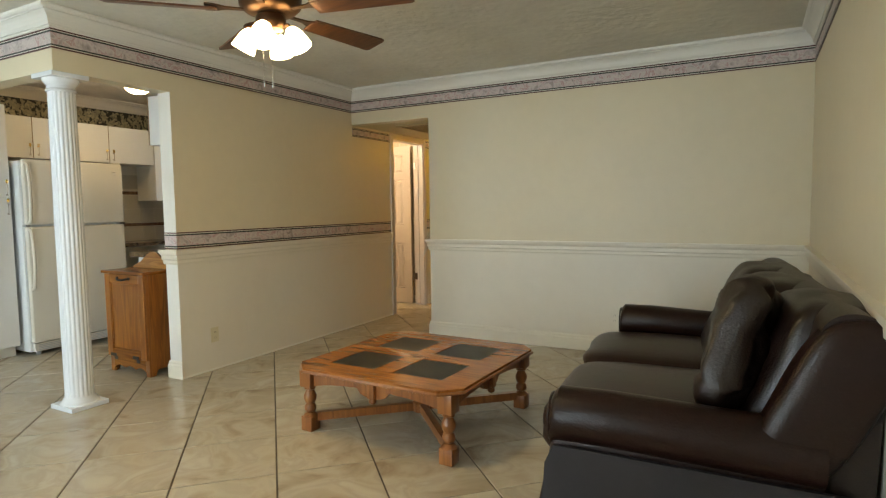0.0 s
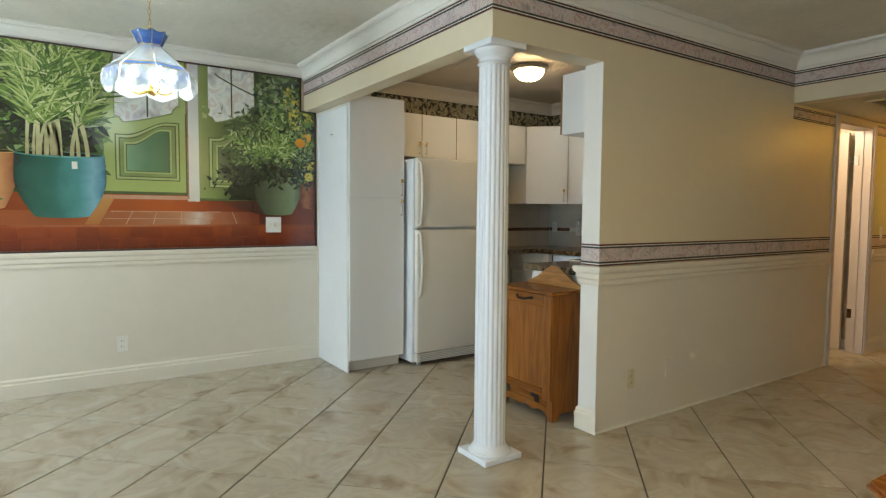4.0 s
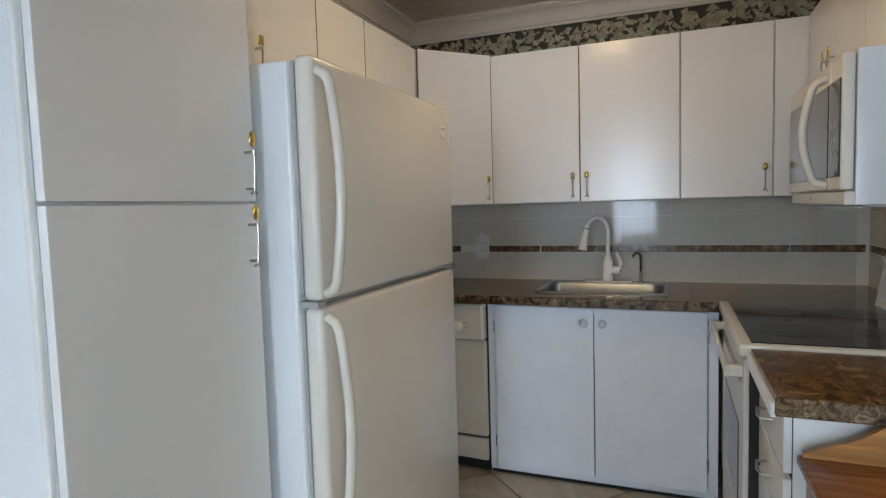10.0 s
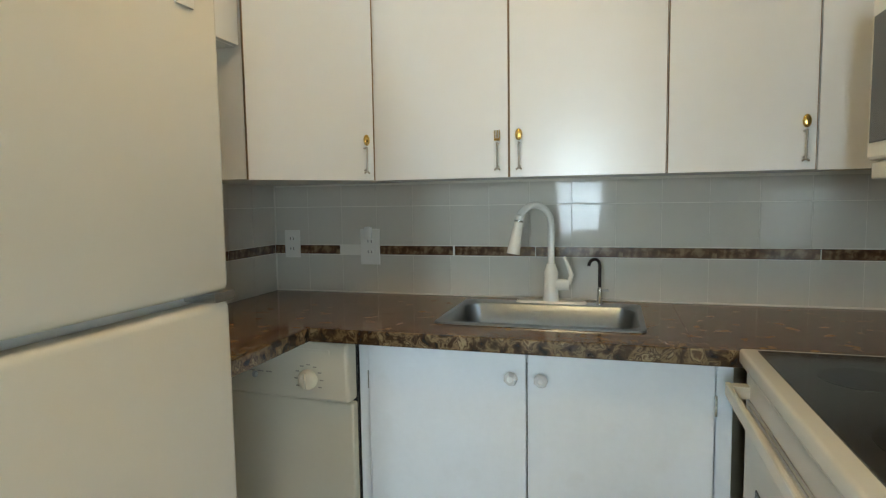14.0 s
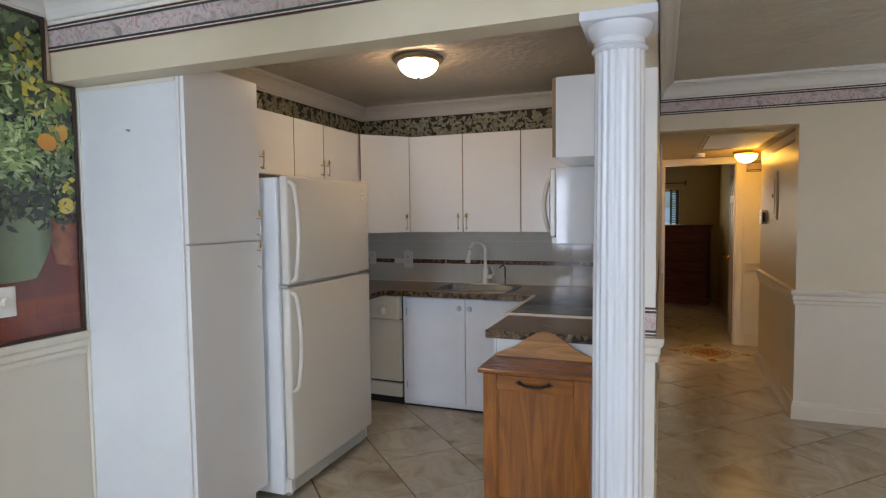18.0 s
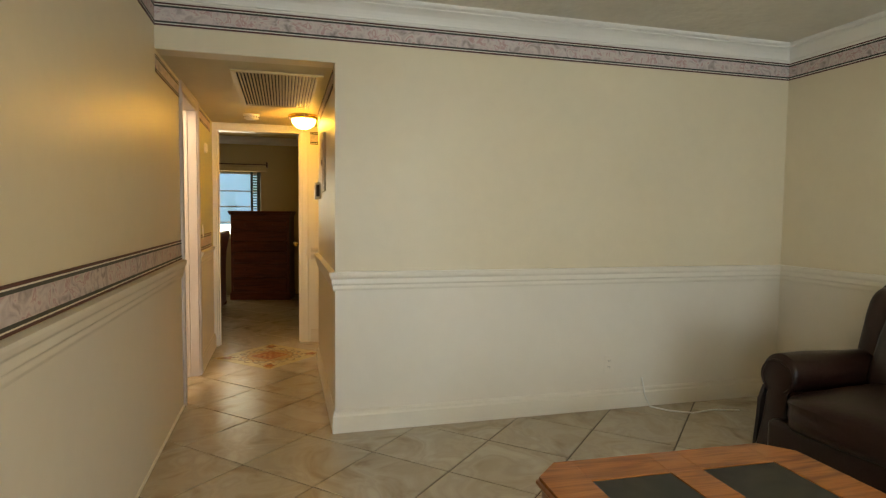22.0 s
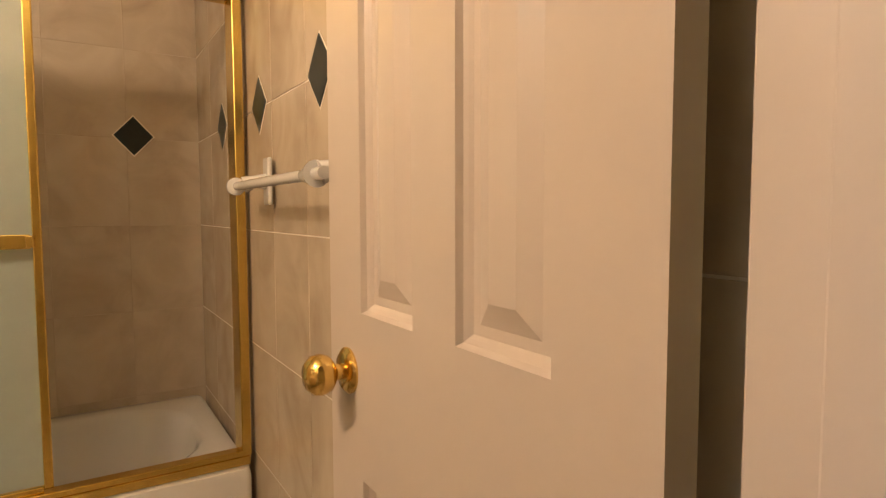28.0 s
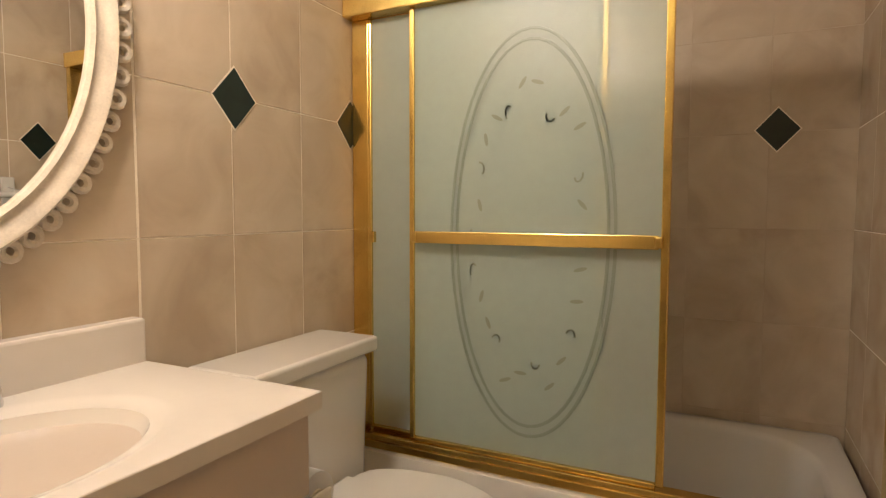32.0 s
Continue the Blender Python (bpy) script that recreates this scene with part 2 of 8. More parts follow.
M_BRONZE = mat("oiled_bronze", (0.10, 0.055, 0.03), 0.38, 0.9, var=0.2, scale=15)
M_LEATHER = mat("brown_leather", (0.017, 0.0064, 0.0042), 0.34, var=0.30, scale=5, bump=0.35, bscale=120, spec=0.32)
M_LEATHER2 = mat("brown_leather_back", (0.015, 0.0068, 0.0044), 0.40, var=0.25, scale=4, bump=0.35, bscale=120)
M_SIDECLOTH = mat("brown_vinyl_panel", (0.017, 0.0125, 0.0135), 0.6, var=0.2, scale=6, bump=0.2, bscale=200)
M_FLOOR = mat_blotch("cream_porcelain_tile", [(0.28, (0.28, 0.215, 0.145)), (0.40, (0.40, 0.34, 0.25)), (0.49, (0.47, 0.41, 0.31)), (0.55, (0.42, 0.365, 0.28)), (0.63, (0.49, 0.435, 0.34)), (0.75, (0.52, 0.465, 0.365))], 3.6, 0.23, 11, 0.9, rnd=40.0)
M_GROUT = mat("brown_floor_grout", (0.075, 0.055, 0.036), 0.8, var=0.2, scale=12)
M_BTILE = mat_blotch("beige_bath_tile", [(0.30, (0.47, 0.375, 0.275)), (0.46, (0.545, 0.45, 0.335)), (0.60, (0.60, 0.505, 0.385)), (0.75, (0.64, 0.55, 0.43))], 5, 0.26, 9, 0.8, rnd=40.0)
M_BGROUT = mat("pale_bath_grout", (0.82, 0.75, 0.64), 0.7, var=0.08, scale=15)
M_GREENTILE = mat_blotch("dark_green_tile", [(0.3, (0.004, 0.009, 0.007)), (0.7, (0.010, 0.022, 0.017))], 12, 0.3)
M_KTILE = mat("grey_white_glazed_tile", (0.57, 0.54, 0.47), 0.06, var=0.02, scale=4, bump=0.012, bscale=9, spec=0.36)
M_KGROUT = mat("kitchen_grout", (0.71, 0.68, 0.60), 0.6)
M_KSTRIPE = mat_blotch("marble_strip", [(0.30, (0.035, 0.016, 0.008)), (0.50, (0.11, 0.058, 0.028)), (0.66, (0.24, 0.16, 0.09))], 34, 0.15, 10, 0.5)
M_COUNTER = mat_blotch("brown_granite_laminate", [(0.30, (0.050, 0.021, 0.008)), (0.42, (0.135, 0.064, 0.025)), (0.50, (0.225, 0.120, 0.050)), (0.57, (0.115, 0.054, 0.021)), (0.66, (0.32, 0.20, 0.09))], 22, 0.25, 12, 0.35)
M_COUNTER.node_tree.nodes["Principled BSDF"].inputs["Specular IOR Level"].default_value = 0.35
M_COUNTER.node_tree.nodes["Principled BSDF"].inputs["Roughness"].default_value = 0.10
M_COUNTERE = mat_blotch("brown_granite_edge", [(0.34, (0.012, 0.007, 0.004)), (0.45, (0.055, 0.029, 0.013)), (0.53, (0.20, 0.135, 0.065)), (0.57, (0.045, 0.022, 0.010)), (0.64, (0.30, 0.22, 0.12)), (0.70, (0.09, 0.05, 0.022))], 30, 0.25, 12, 0.6)
M_BORDER = mat_blotch("mauve_floral_border", [(0.30, (0.28, 0.23, 0.22)), (0.44, (0.49, 0.41, 0.39)), (0.53, (0.58, 0.50, 0.47)), (0.60, (0.42, 0.25, 0.25)), (0.66, (0.60, 0.52, 0.48)), (0.80, (0.35, 0.31, 0.27))], 15, 0.55, 6, 1.4)
M_MAROON = mat("maroon_line", (0.085, 0.025, 0.02), 0.55)
M_DGREEN = mat("dark_green_line", (0.035, 0.038, 0.028), 0.55)
M_KBORDER = mat("dark_leaf_border", (0.030, 0.030, 0.020), 0.6)
M_KLEAF = mat("cream_leaf_print", (0.31, 0.285, 0.19), 0.6, var=0.55, scale=45, isl=True, rnd=0.5)
M_PORC = mat("white_porcelain", (0.70, 0.685, 0.65), 0.10, coat=0.4, var=0.01, scale=4)
M_MARBLE = mat("cultured_marble", (0.69, 0.65, 0.60), 0.14, var=0.015, scale=5)
M_DOORP = mat("door_paint", (0.55, 0.47, 0.40), 0.32, var=0.02, scale=4, bump=0.05, bscale=90)
M_FROST = mat("frosted_glass", (0.62, 0.735, 0.67), 0.32, var=0.03, scale=30, bump=0.15, bscale=240)
M_FROST.node_tree.nodes["Principled BSDF"].inputs["Transmission Weight"].default_value = 0.30
_nt = M_FROST.node_tree
_mx = _nt.nodes.new("ShaderNodeMixShader")
_mx.inputs[0].default_value = 0.43
_nt.links.new(_nt.nodes.new("ShaderNodeBsdfTransparent").outputs[0], _mx.inputs[1])
_nt.links.new(_nt.nodes["Principled BSDF"].outputs[0], _mx.inputs[2])
_nt.links.new(_mx.outputs[0], _nt.nodes["Material Output"].inputs[0])
M_ETCH = mat("etched_line", (0.20, 0.24, 0.205), 0.35)
M_ETCHL = mat("etched_leaf", (0.20, 0.22, 0.17), 0.4)
M_MIRROR = mat("silvered_mirror", (0.86, 0.88, 0.87), 0.01, 1.0)
M_FRAMEM = mat("antique_white_carved_frame", (0.62, 0.55, 0.45), 0.45, var=0.18, scale=25, bump=0.3, bscale=50)
M_CLEAR = mat_glass("clear_glass", (0.97, 0.98, 0.98), 0.0)
M_BLUEG = mat("blue_glass", (0.14, 0.34, 0.90), 0.12)
M_BLUEG.node_tree.nodes["Principled BSDF"].inputs["Transmission Weight"].default_value = 0.75
M_PANE = mat("hammered_clear_glass", (0.88, 0.94, 1.0), 0.16, bump=0.4, bscale=70)
M_PANE.node_tree.nodes["Principled BSDF"].inputs["Transmission Weight"].default_value = 0.80
M_LAMPW = mat_emit("lit_warm_glass", (1.0, 0.50, 0.07), 76.0)
M_LAMPF = mat_emit("lit_fan_glass", (1.0, 0.72, 0.40), 16.0)
M_BULB = mat_emit("lit_fan_bulb", (1.0, 0.71, 0.38), 300.0)
M_LAMPC = mat_emit("lit_candle_bulb", (0.86, 0.95, 1.0), 230.0)
M_LAMPK = mat_emit("lit_kitchen_glass", (1.0, 0.69, 0.37), 37.0)
M_PLASTIC = mat("white_plastic", (0.74, 0.72, 0.66), 0.35)
M_OUTLET = mat("ivory_plastic", (0.62, 0.55, 0.36), 0.4)
M_SLOT = mat("dark_slot", (0.05, 0.045, 0.04), 0.6)
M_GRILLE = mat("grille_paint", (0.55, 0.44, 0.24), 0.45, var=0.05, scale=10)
M_BLIND = mat("white_blind", (0.72, 0.73, 0.74), 0.5)
M_LINEN = mat("white_bed_linen", (0.66, 0.68, 0.72), 0.8, var=0.05, scale=8, bump=0.3, bscale=40)
M_OUTSIDE = mat_emit("outdoor_brightness", (0.62, 0.88, 1.0), 0.75)
_nt = M_OUTSIDE.node_tree
_n = _nt.nodes.new("ShaderNodeTexNoise")
_n.inputs["Scale"].default_value, _n.inputs["Detail"].default_value = 2.2, 6
_nt.links.new(_nt.nodes.new("ShaderNodeTexCoord").outputs["Object"], _n.inputs["Vector"])
_nt.links.new(ramp(_nt, _n.outputs[0], [(0.34, (0.07, 0.22, 0.14)), (0.45, (0.15, 0.40, 0.62)), (0.58, (0.24, 0.56, 0.95)), (0.7, (0.18, 0.48, 0.82))]), _nt.nodes["Principled BSDF"].inputs["Emission Color"])
# ---- mesh helpers ----


def link_bm(name, bm, material, parent=None, smooth=False):
    me = bpy.data.meshes.new(name)
    bmesh.ops.recalc_face_normals(bm, faces=bm.faces)
    if smooth:
        for f in bm.faces:
            f.smooth = True
        for e in bm.edges:
            if len(e.link_faces) == 2 and e.calc_face_angle(0) > 0.7:
                e.smooth = False
    bm.to_mesh(me)
    bm.free()
    if material:
        me.materials.append(material)
    ob = new(name, me)
    if parent:
        ob.parent = parent
    return ob


def part(name, bm, material, parent, label="", smooth=False):
    ob = link_bm(name, bm, material, parent, smooth)
    if label:
        ob["label"] = label
    return ob


def thing(name, label, category, at=(0, 0, 0), turn=0.0, group=""):
    ob = new(name)
    ob.empty_display_size = 0.1
    ob.matrix_world = pose(*at, 0, 0, turn)
    return tagged(ob, label, category, group)


def B(x0, x1, y0, y1, z0, z1, bevel=0.0, seg=2, bm=None):
    """A box between two corners, with rounded edges."""
    own = bmesh.new()
    bmesh.ops.create_cube(own, size=1)
    bmesh.ops.scale(own, vec=(abs(x1 - x0), abs(y1 - y0), abs(z1 - z0)), verts=own.verts)
    bmesh.ops.translate(own, vec=((x0 + x1) / 2, (y0 + y1) / 2, (z0 + z1) / 2), verts=own.verts)
    if bevel:
        bmesh.ops.bevel(own, geom=own.edges[:], offset=bevel, segments=seg, affect='EDGES', profile=0.5)
    return join(bm, own)


def join(bm, own):
    if bm is None:
        return own
    me = bpy.data.meshes.new("tmp")
    own.to_mesh(me)
    own.free()
    bm.from_mesh(me)
    bpy.data.meshes.remove(me)
    return bm


def C(p0, p1, r0, r1=None, seg=16, bm=None, caps=True):
    """A cylinder or cone between two points."""
    own = bm if bm is not None else bmesh.new()
    p0, p1 = Vector(p0), Vector(p1)
    r1 = r0 if r1 is None else r1
    q = (p1 - p0).to_track_quat("Z", "Y")
    rings = []
    for p, r in ((p0, r0), (p1, r1)):
        rings.append([own.verts.new(p + q @ Vector((r * math.cos(2 * math.pi * i / seg), r * math.sin(2 * math.pi * i / seg), 0))) for i in range(seg)])
    for i in range(seg):
        own.faces.new((rings[0][i], rings[0][(i + 1) % seg], rings[1][(i + 1) % seg], rings[1][i]))
    if caps:
        own.faces.new(rings[0][::-1])
        own.faces.new(rings[1])
    return own


def L(profile, at=(0, 0, 0), seg=24, bm=None, sx=1.0, sy=1.0, turn=None, flute=0, depth=0.0):
    """A turned shape from (radius, height) pairs."""
    own = bm if bm is not None else bmesh.new()
    at = Vector(at)
    rings = []
    for r, z in profile:
        ring = []
        for i in range(seg):
            a = 2 * math.pi * i / seg
            rr = r * (1 - (depth if flute and i % 2 else 0.0))
            v = Vector((rr * sx * math.cos(a), rr * sy * math.sin(a), z))
            ring.append(own.verts.new(at + (turn @ v if turn else v)))
        rings.append(ring)
    for a, b in zip(rings, rings[1:]):
        for i in range(seg):
            own.faces.new((a[i], a[(i + 1) % seg], b[(i + 1) % seg], b[i]))
    own.faces.new(rings[0][::-1])
    own.faces.new(rings[-1])
    return own


def tube(points, r, seg=10, bm=None, closed=False):
    """A round bar along points; r may be a list of radii."""
    own = bm if bm is not None else bmesh.new()
    pts = [Vector(p) for p in points]
    rs = r if isinstance(r, (list, tuple)) else [r] * len(pts)
    rings, up = [], None
    for i, p in enumerate(pts):
        a = pts[i - 1] if i or closed else p
        c = pts[(i + 1) % len(pts)] if i < len(pts) - 1 or closed else p
        d = (c - a).normalized()
        if up is None:
            up = d.orthogonal().normalized()
        up = (up - d * up.dot(d)).normalized()
        s = d.cross(up)
        rings.append([own.verts.new(p + rs[i] * (math.cos(2 * math.pi * k / seg) * up + math.sin(2 * math.pi * k / seg) * s)) for k in range(seg)])
    pairs = list(zip(rings, rings[1:])) + ([(rings[-1], rings[0])] if closed else [])
    for a, b in pairs:
        for k in range(seg):
            own.faces.new((a[k], a[(k + 1) % seg], b[(k + 1) % seg], b[k]))
    if not closed:
        own.faces.new(rings[0][::-1])
        own.faces.new(rings[-1])
    return own


def prism(points, axis, a, b, bm=None):
    """A flat outline pushed from a to b along an axis. Points are the two other coordinates in order."""
    own = bm if bm is not None else bmesh.new()

    def place(p, v):
        return {'x': (v, p[0], p[1]), 'y': (p[0], v, p[1]), 'z': (p[0], p[1], v)}[axis]
    lo = [own.verts.new(place(p, a)) for p in points]
    hi = [own.verts.new(place(p, b)) for p in points]
    n = len(points)
    own.faces.new(lo)
    own.faces.new(hi[::-1])
    for i in range(n):
        own.faces.new((lo[i], hi[i], hi[(i + 1) % n], lo[(i + 1) % n]))
    return own


def structure(ob, label, category):
    return tagged(ob, label, category, kind="structure")


def mold(name, profile, p0, p1, out, material, parent=None, m0=0.0, m1=0.0, label="", category="trim"):
    """A moulding from p0 to p1 along a wall. profile: (distance off the wall, height). m0, m1: how the ends are mitred."""
    bm = bmesh.new()
    p0, p1, o = Vector((*p0, 0)), Vector((*p1, 0)), Vector((*out, 0))
    d = (p1 - p0).normalized()
    a = [bm.verts.new(p0 + o * t + d * (m0 * t) + Vector((0, 0, z))) for t, z in profile]
    b = [bm.verts.new(p1 + o * t + d * (m1 * t) + Vector((0, 0, z))) for t, z in profile]
    n = len(profile)
    for i in range(n):
        bm.faces.new((a[i], a[(i + 1) % n], b[(i + 1) % n], b[i]))
    bm.faces.new(a[::-1])
    bm.faces.new(b)
    ob = link_bm(name, bm, material, parent)
    return ob if parent else structure(ob, label, category)


def wall(name, x0, x1, y0, y1, z0, z1, material, label, parent=None):
    ob = link_bm(name, B(x0, x1, y0, y1, z0, z1), material, parent)
    return structure(ob, label, "wall") if not parent else ob


# ---- plan, in metres ----
WX, WK = -3.70, -3.83      # partition between kitchen and living room
FY = 4.87                  # far wall of the living room
EX, MX, SY = 0.34, -6.21, -1.70
HX = -2.785                # east wall of the hall
KY, BY = 4.82, 4.94        # sink wall of the kitchen, its face in the bathroom
CEIL, HCEIL = 2.45, 2.10
DY = 7.33                  # end wall of the hall
RAIL = 0.90                # where upper and lower wall paint meet

# ---- walls: upper and lower paint as two courses ----


def course(name, x0, x1, y0, y1, label, top=CEIL, low=M_LOW, up=M_UP, base=-0.02):
    w = wall(name, x0, x1, y0, y1, RAIL, top, up, label)
    wall("lower_course", x0, x1, y0, y1, base, RAIL, low, "", w)
    return w


course("wall_west", MX - 0.14, MX, SY - 0.15, KY + 0.12, "cream painted wall above ivory wainscot")
course("wall_east", EX, EX + 0.14, SY - 0.15, FY + 0.14, "cream painted wall above ivory wainscot")
course("wall_far", HX, EX, FY, FY + 0.13, "plain cream wall with a chair rail")
wall("wall_hall_header", WX, HX, FY, FY + 0.13, HCEIL, CEIL, M_UP, "cream header over the hall opening")
course("wall_partition", WK, WX, 2.76, 5.63, "cream wall with a floral border and chair rail")
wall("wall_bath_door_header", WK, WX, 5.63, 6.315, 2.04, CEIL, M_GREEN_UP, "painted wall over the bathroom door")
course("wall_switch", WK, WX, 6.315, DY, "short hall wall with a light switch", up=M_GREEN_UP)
course("wall_hall_east", HX, HX + 0.13, FY + 0.13, 6.50, "hall wall with breaker panel", low=M_UP)
wall("wall_sink", MX - 0.05, WK, KY, BY, -0.02, CEIL, M_UP, "kitchen wall behind the sink")
wall("beam_front", MX, WX, 1.98, 2.10, 2.09, CEIL, M_UP, "dropped beam over the kitchen opening")
# Thin skins that make the partition's end whiter than its cream sides.
wall("trim_partition_end", WK, WX, 2.7582, 2.76, 1.0, 2.09, M_CROWN, "thin white skin over the end of the partition")
wall("trim_partition_end_low", WK, WX, 2.7582, 2.76, 0.10, 0.93, M_CROWN, "thin white skin over the end of the partition")
wall("beam_side", WK, WX, 2.10, 2.76, 2.09, CEIL, M_UP, "dropped beam between column and wall")
# south wall with a dining window and a patio door
for n, x0, x1, z0, z1 in (("a", MX, -5.65, 0, CEIL), ("b", -4.93, -3.10, 0, CEIL), ("c", -1.15, EX, 0, CEIL), ("d", -5.65, -4.93, 0, 0.76), ("e", -5.65, -4.93, 2.06, CEIL), ("f", -3.10, -1.15, 2.05, CEIL)):
    wall("wall_south_" + n, x0, x1, SY - 0.15, SY, z0 - 0.02, z1, M_LOW, "plain wall around the garden windows")
def glazing(name, label, category, x0, x1, z0, z1, cols, rows, fat=0.05, splits=()):
    """A white framed window in the south wall with glazing bars and clear panes."""
    t = structure(new(name), label, category)
    y0, y1 = SY - 0.06, SY - 0.01
    for a, b, c, d in ((x0, x1, z0, z0 + fat), (x0, x1, z1 - fat, z1), (x0, x0 + fat, z0 + fat, z1 - fat), (x1 - fat, x1, z0 + fat, z1 - fat)):
        part("window_frame", B(a, b, y0, y1, c, d, 0.003), M_TRIM, t)
    for x in splits:
        part("meeting_stile", B(x - 0.04, x + 0.04, y0, y1, z0 + fat, z1 - fat, 0.003), M_TRIM, t)
    for k in range(1, cols):
        x = x0 + (x1 - x0) * k / cols
        if all(abs(x - q) > 0.06 for q in splits):
            part("glazing_bar", B(x - 0.014, x + 0.014, y0 + 0.012, y1 - 0.012, z0 + fat, z1 - fat, 0.002), M_TRIM, t)
    for k in range(1, rows):
        z = z0 + (z1 - z0) * k / rows
        part("glazing_bar", B(x0 + fat, x1 - fat, y0 + 0.014, y1 - 0.014, z - 0.014, z + 0.014, 0.002), M_TRIM, t)
    pane = part("pane", B(x0 + fat, x1 - fat, y0 + 0.022, y0 + 0.026, z0 + fat, z1 - fat), M_CLEAR, t)
    pane.visible_shadow = False
    return t


glazing("window_2", "white dining window with glazing bars", "window", -5.65, -4.93, 0.76, 2.06, 2, 2, 0.05)
glazing("door_patio", "white sliding patio door with glazing bars", "patio door", -3.10, -1.15, 0.0, 2.05, 6, 5, splits=(-2.78, -2.12))
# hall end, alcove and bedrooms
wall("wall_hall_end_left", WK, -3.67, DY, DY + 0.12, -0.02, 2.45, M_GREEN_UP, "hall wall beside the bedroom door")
wall("wall_hall_end_top", -3.67, -2.90, DY, DY + 0.12, 2.04, 2.45, M_UP, "wall over the bedroom door")
wall("wall_hall_end_right", -2.90, -2.48, DY, DY + 0.12, -0.02, 2.45, M_TRIM, "panelled hall wall beside the bedroom door")
wall("wall_alcove_head", -2.655, -2.56, 6.50, DY, 2.04, 2.45, M_UP, "wall over the second bedroom door")
M_BED = mat("bedroom_paint", (0.50, 0.38, 0.16), 0.6, var=0.03, scale=2)
wall("wall_bedroom_east", -2.78, -2.66, DY + 0.12, 10.95, -0.02, 2.45, M_BED, "bedroom side wall")
wall("wall_bedroom_west", -6.5, -6.38, DY + 0.12, 10.95, -0.02, 2.45, M_BED, "bedroom side wall")
wall("wall_bedroom_south", -6.5, WK, DY, DY + 0.12, -0.02, 2.45, M_BED, "bedroom wall")
for n, x0, x1, z0, z1 in (("a", -6.5, -4.60, 0, 2.45), ("b", -3.40, -2.66, 0, 2.45), ("c", -4.60, -3.40, 0, 0.90), ("d", -4.60, -3.40, 1.90, 2.45)):
    wall("wall_bedroom_far_" + n, x0, x1, 10.95, 11.1, z0 - 0.02, z1, M_BED, "bedroom wall around the window")
wall("wall_guest_north", -2.48, 1.0, 9.6, 9.72, -0.02, 2.45, M_BED, "second bedroom wall")
wall("wall_guest_south", -2.655, 1.0, 5.0, 5.12, -0.02, 2.45, M_BED, "second bedroom wall")
wall("wall_guest_east", 1.0, 1.12, 5.0, 9.72, -0.02, 2.45, M_BED, "second bedroom wall")
wall("wall_guest_west", -2.66, -2.56, DY + 0.12, 9.72, -0.02, 2.45, M_BED, "second bedroom wall")
# bathroom shell
wall("wall_bath_back", -6.33, -6.19, BY - 0.12, 6.56, -0.02, 2.30, M_BTILE, "bathroom wall behind the tub")
wall("wall_bath_right", -6.33, WK, 6.424, 6.56, -0.02, 2.30, M_BGROUT, "tiled bathroom wall behind the door")
wall("wall_bath_left", -6.19, WK, BY, 4.945, -0.02, 2.30, M_BGROUT, "tiled bathroom wall with the mirror")

# ---- ceilings and floor ----
structure(link_bm("ceiling", B(MX, EX, SY, FY, CEIL, CEIL + 0.1), M_CEIL), "cream knockdown textured ceiling", "ceiling")
structure(link_bm("ceiling_kitchen", B(MX, WK, 2.10, KY, CEIL - 0.006, CEIL), M_KCEIL), "textured kitchen ceiling with its dimness put into the colour", "ceiling")
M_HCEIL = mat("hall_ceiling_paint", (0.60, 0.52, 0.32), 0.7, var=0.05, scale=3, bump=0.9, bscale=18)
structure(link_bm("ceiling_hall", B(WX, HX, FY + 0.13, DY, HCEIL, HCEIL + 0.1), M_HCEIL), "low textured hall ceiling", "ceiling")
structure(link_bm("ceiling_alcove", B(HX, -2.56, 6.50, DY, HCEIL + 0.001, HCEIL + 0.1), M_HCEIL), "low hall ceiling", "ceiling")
structure(link_bm("ceiling_bedroom", B(-6.5, -2.66, DY + 0.12, 11.0, 2.42, 2.5), M_BED), "bedroom ceiling", "ceiling")
structure(link_bm("ceiling_guest", B(-2.655, 1.1, 5.0, 9.7, 2.42, 2.5), M_CEIL), "second bedroom ceiling", "ceiling")
structure(link_bm("ceiling_bath", B(-6.33, WK, BY, 6.5, 2.30, 2.4), M_CEIL), "bathroom ceiling", "ceiling")
floor = structure(link_bm("floor", B(-6.6, 1.2, SY - 0.2, 11.1, -0.10, -0.006), M_GROUT), "cream stone-look porcelain floor tiles laid diagonally with brown grout", "floor")

# ---- mouldings ----
CROWN = [(0, 0.115), (0, 0.0), (0.010, 0.0), (0.013, 0.005), (0.013, 0.013), (0.022, 0.015), (0.022, 0.024), (0.026, 0.038), (0.035, 0.056), (0.048, 0.071), (0.062, 0.081), (0.070, 0.083), (0.070, 0.091), (0.080, 0.093), (0.089, 0.099), (0.092, 0.107), (0.092, 0.115)]
CHAIR = [(0, 0), (0.010, 0.0), (0.014, 0.012), (0.014, 0.030), (0.022, 0.040), (0.022, 0.066), (0.032, 0.078), (0.036, 0.095), (0.036, 0.108), (0, 0.108)]
BASE = [(0, 0), (0.016, 0), (0.016, 0.095), (0.011, 0.105), (0.011, 0.118), (0.004, 0.130), (0, 0.130)]


def at_height(profile, z):
    return [(d, h + z) for d, h in profile]


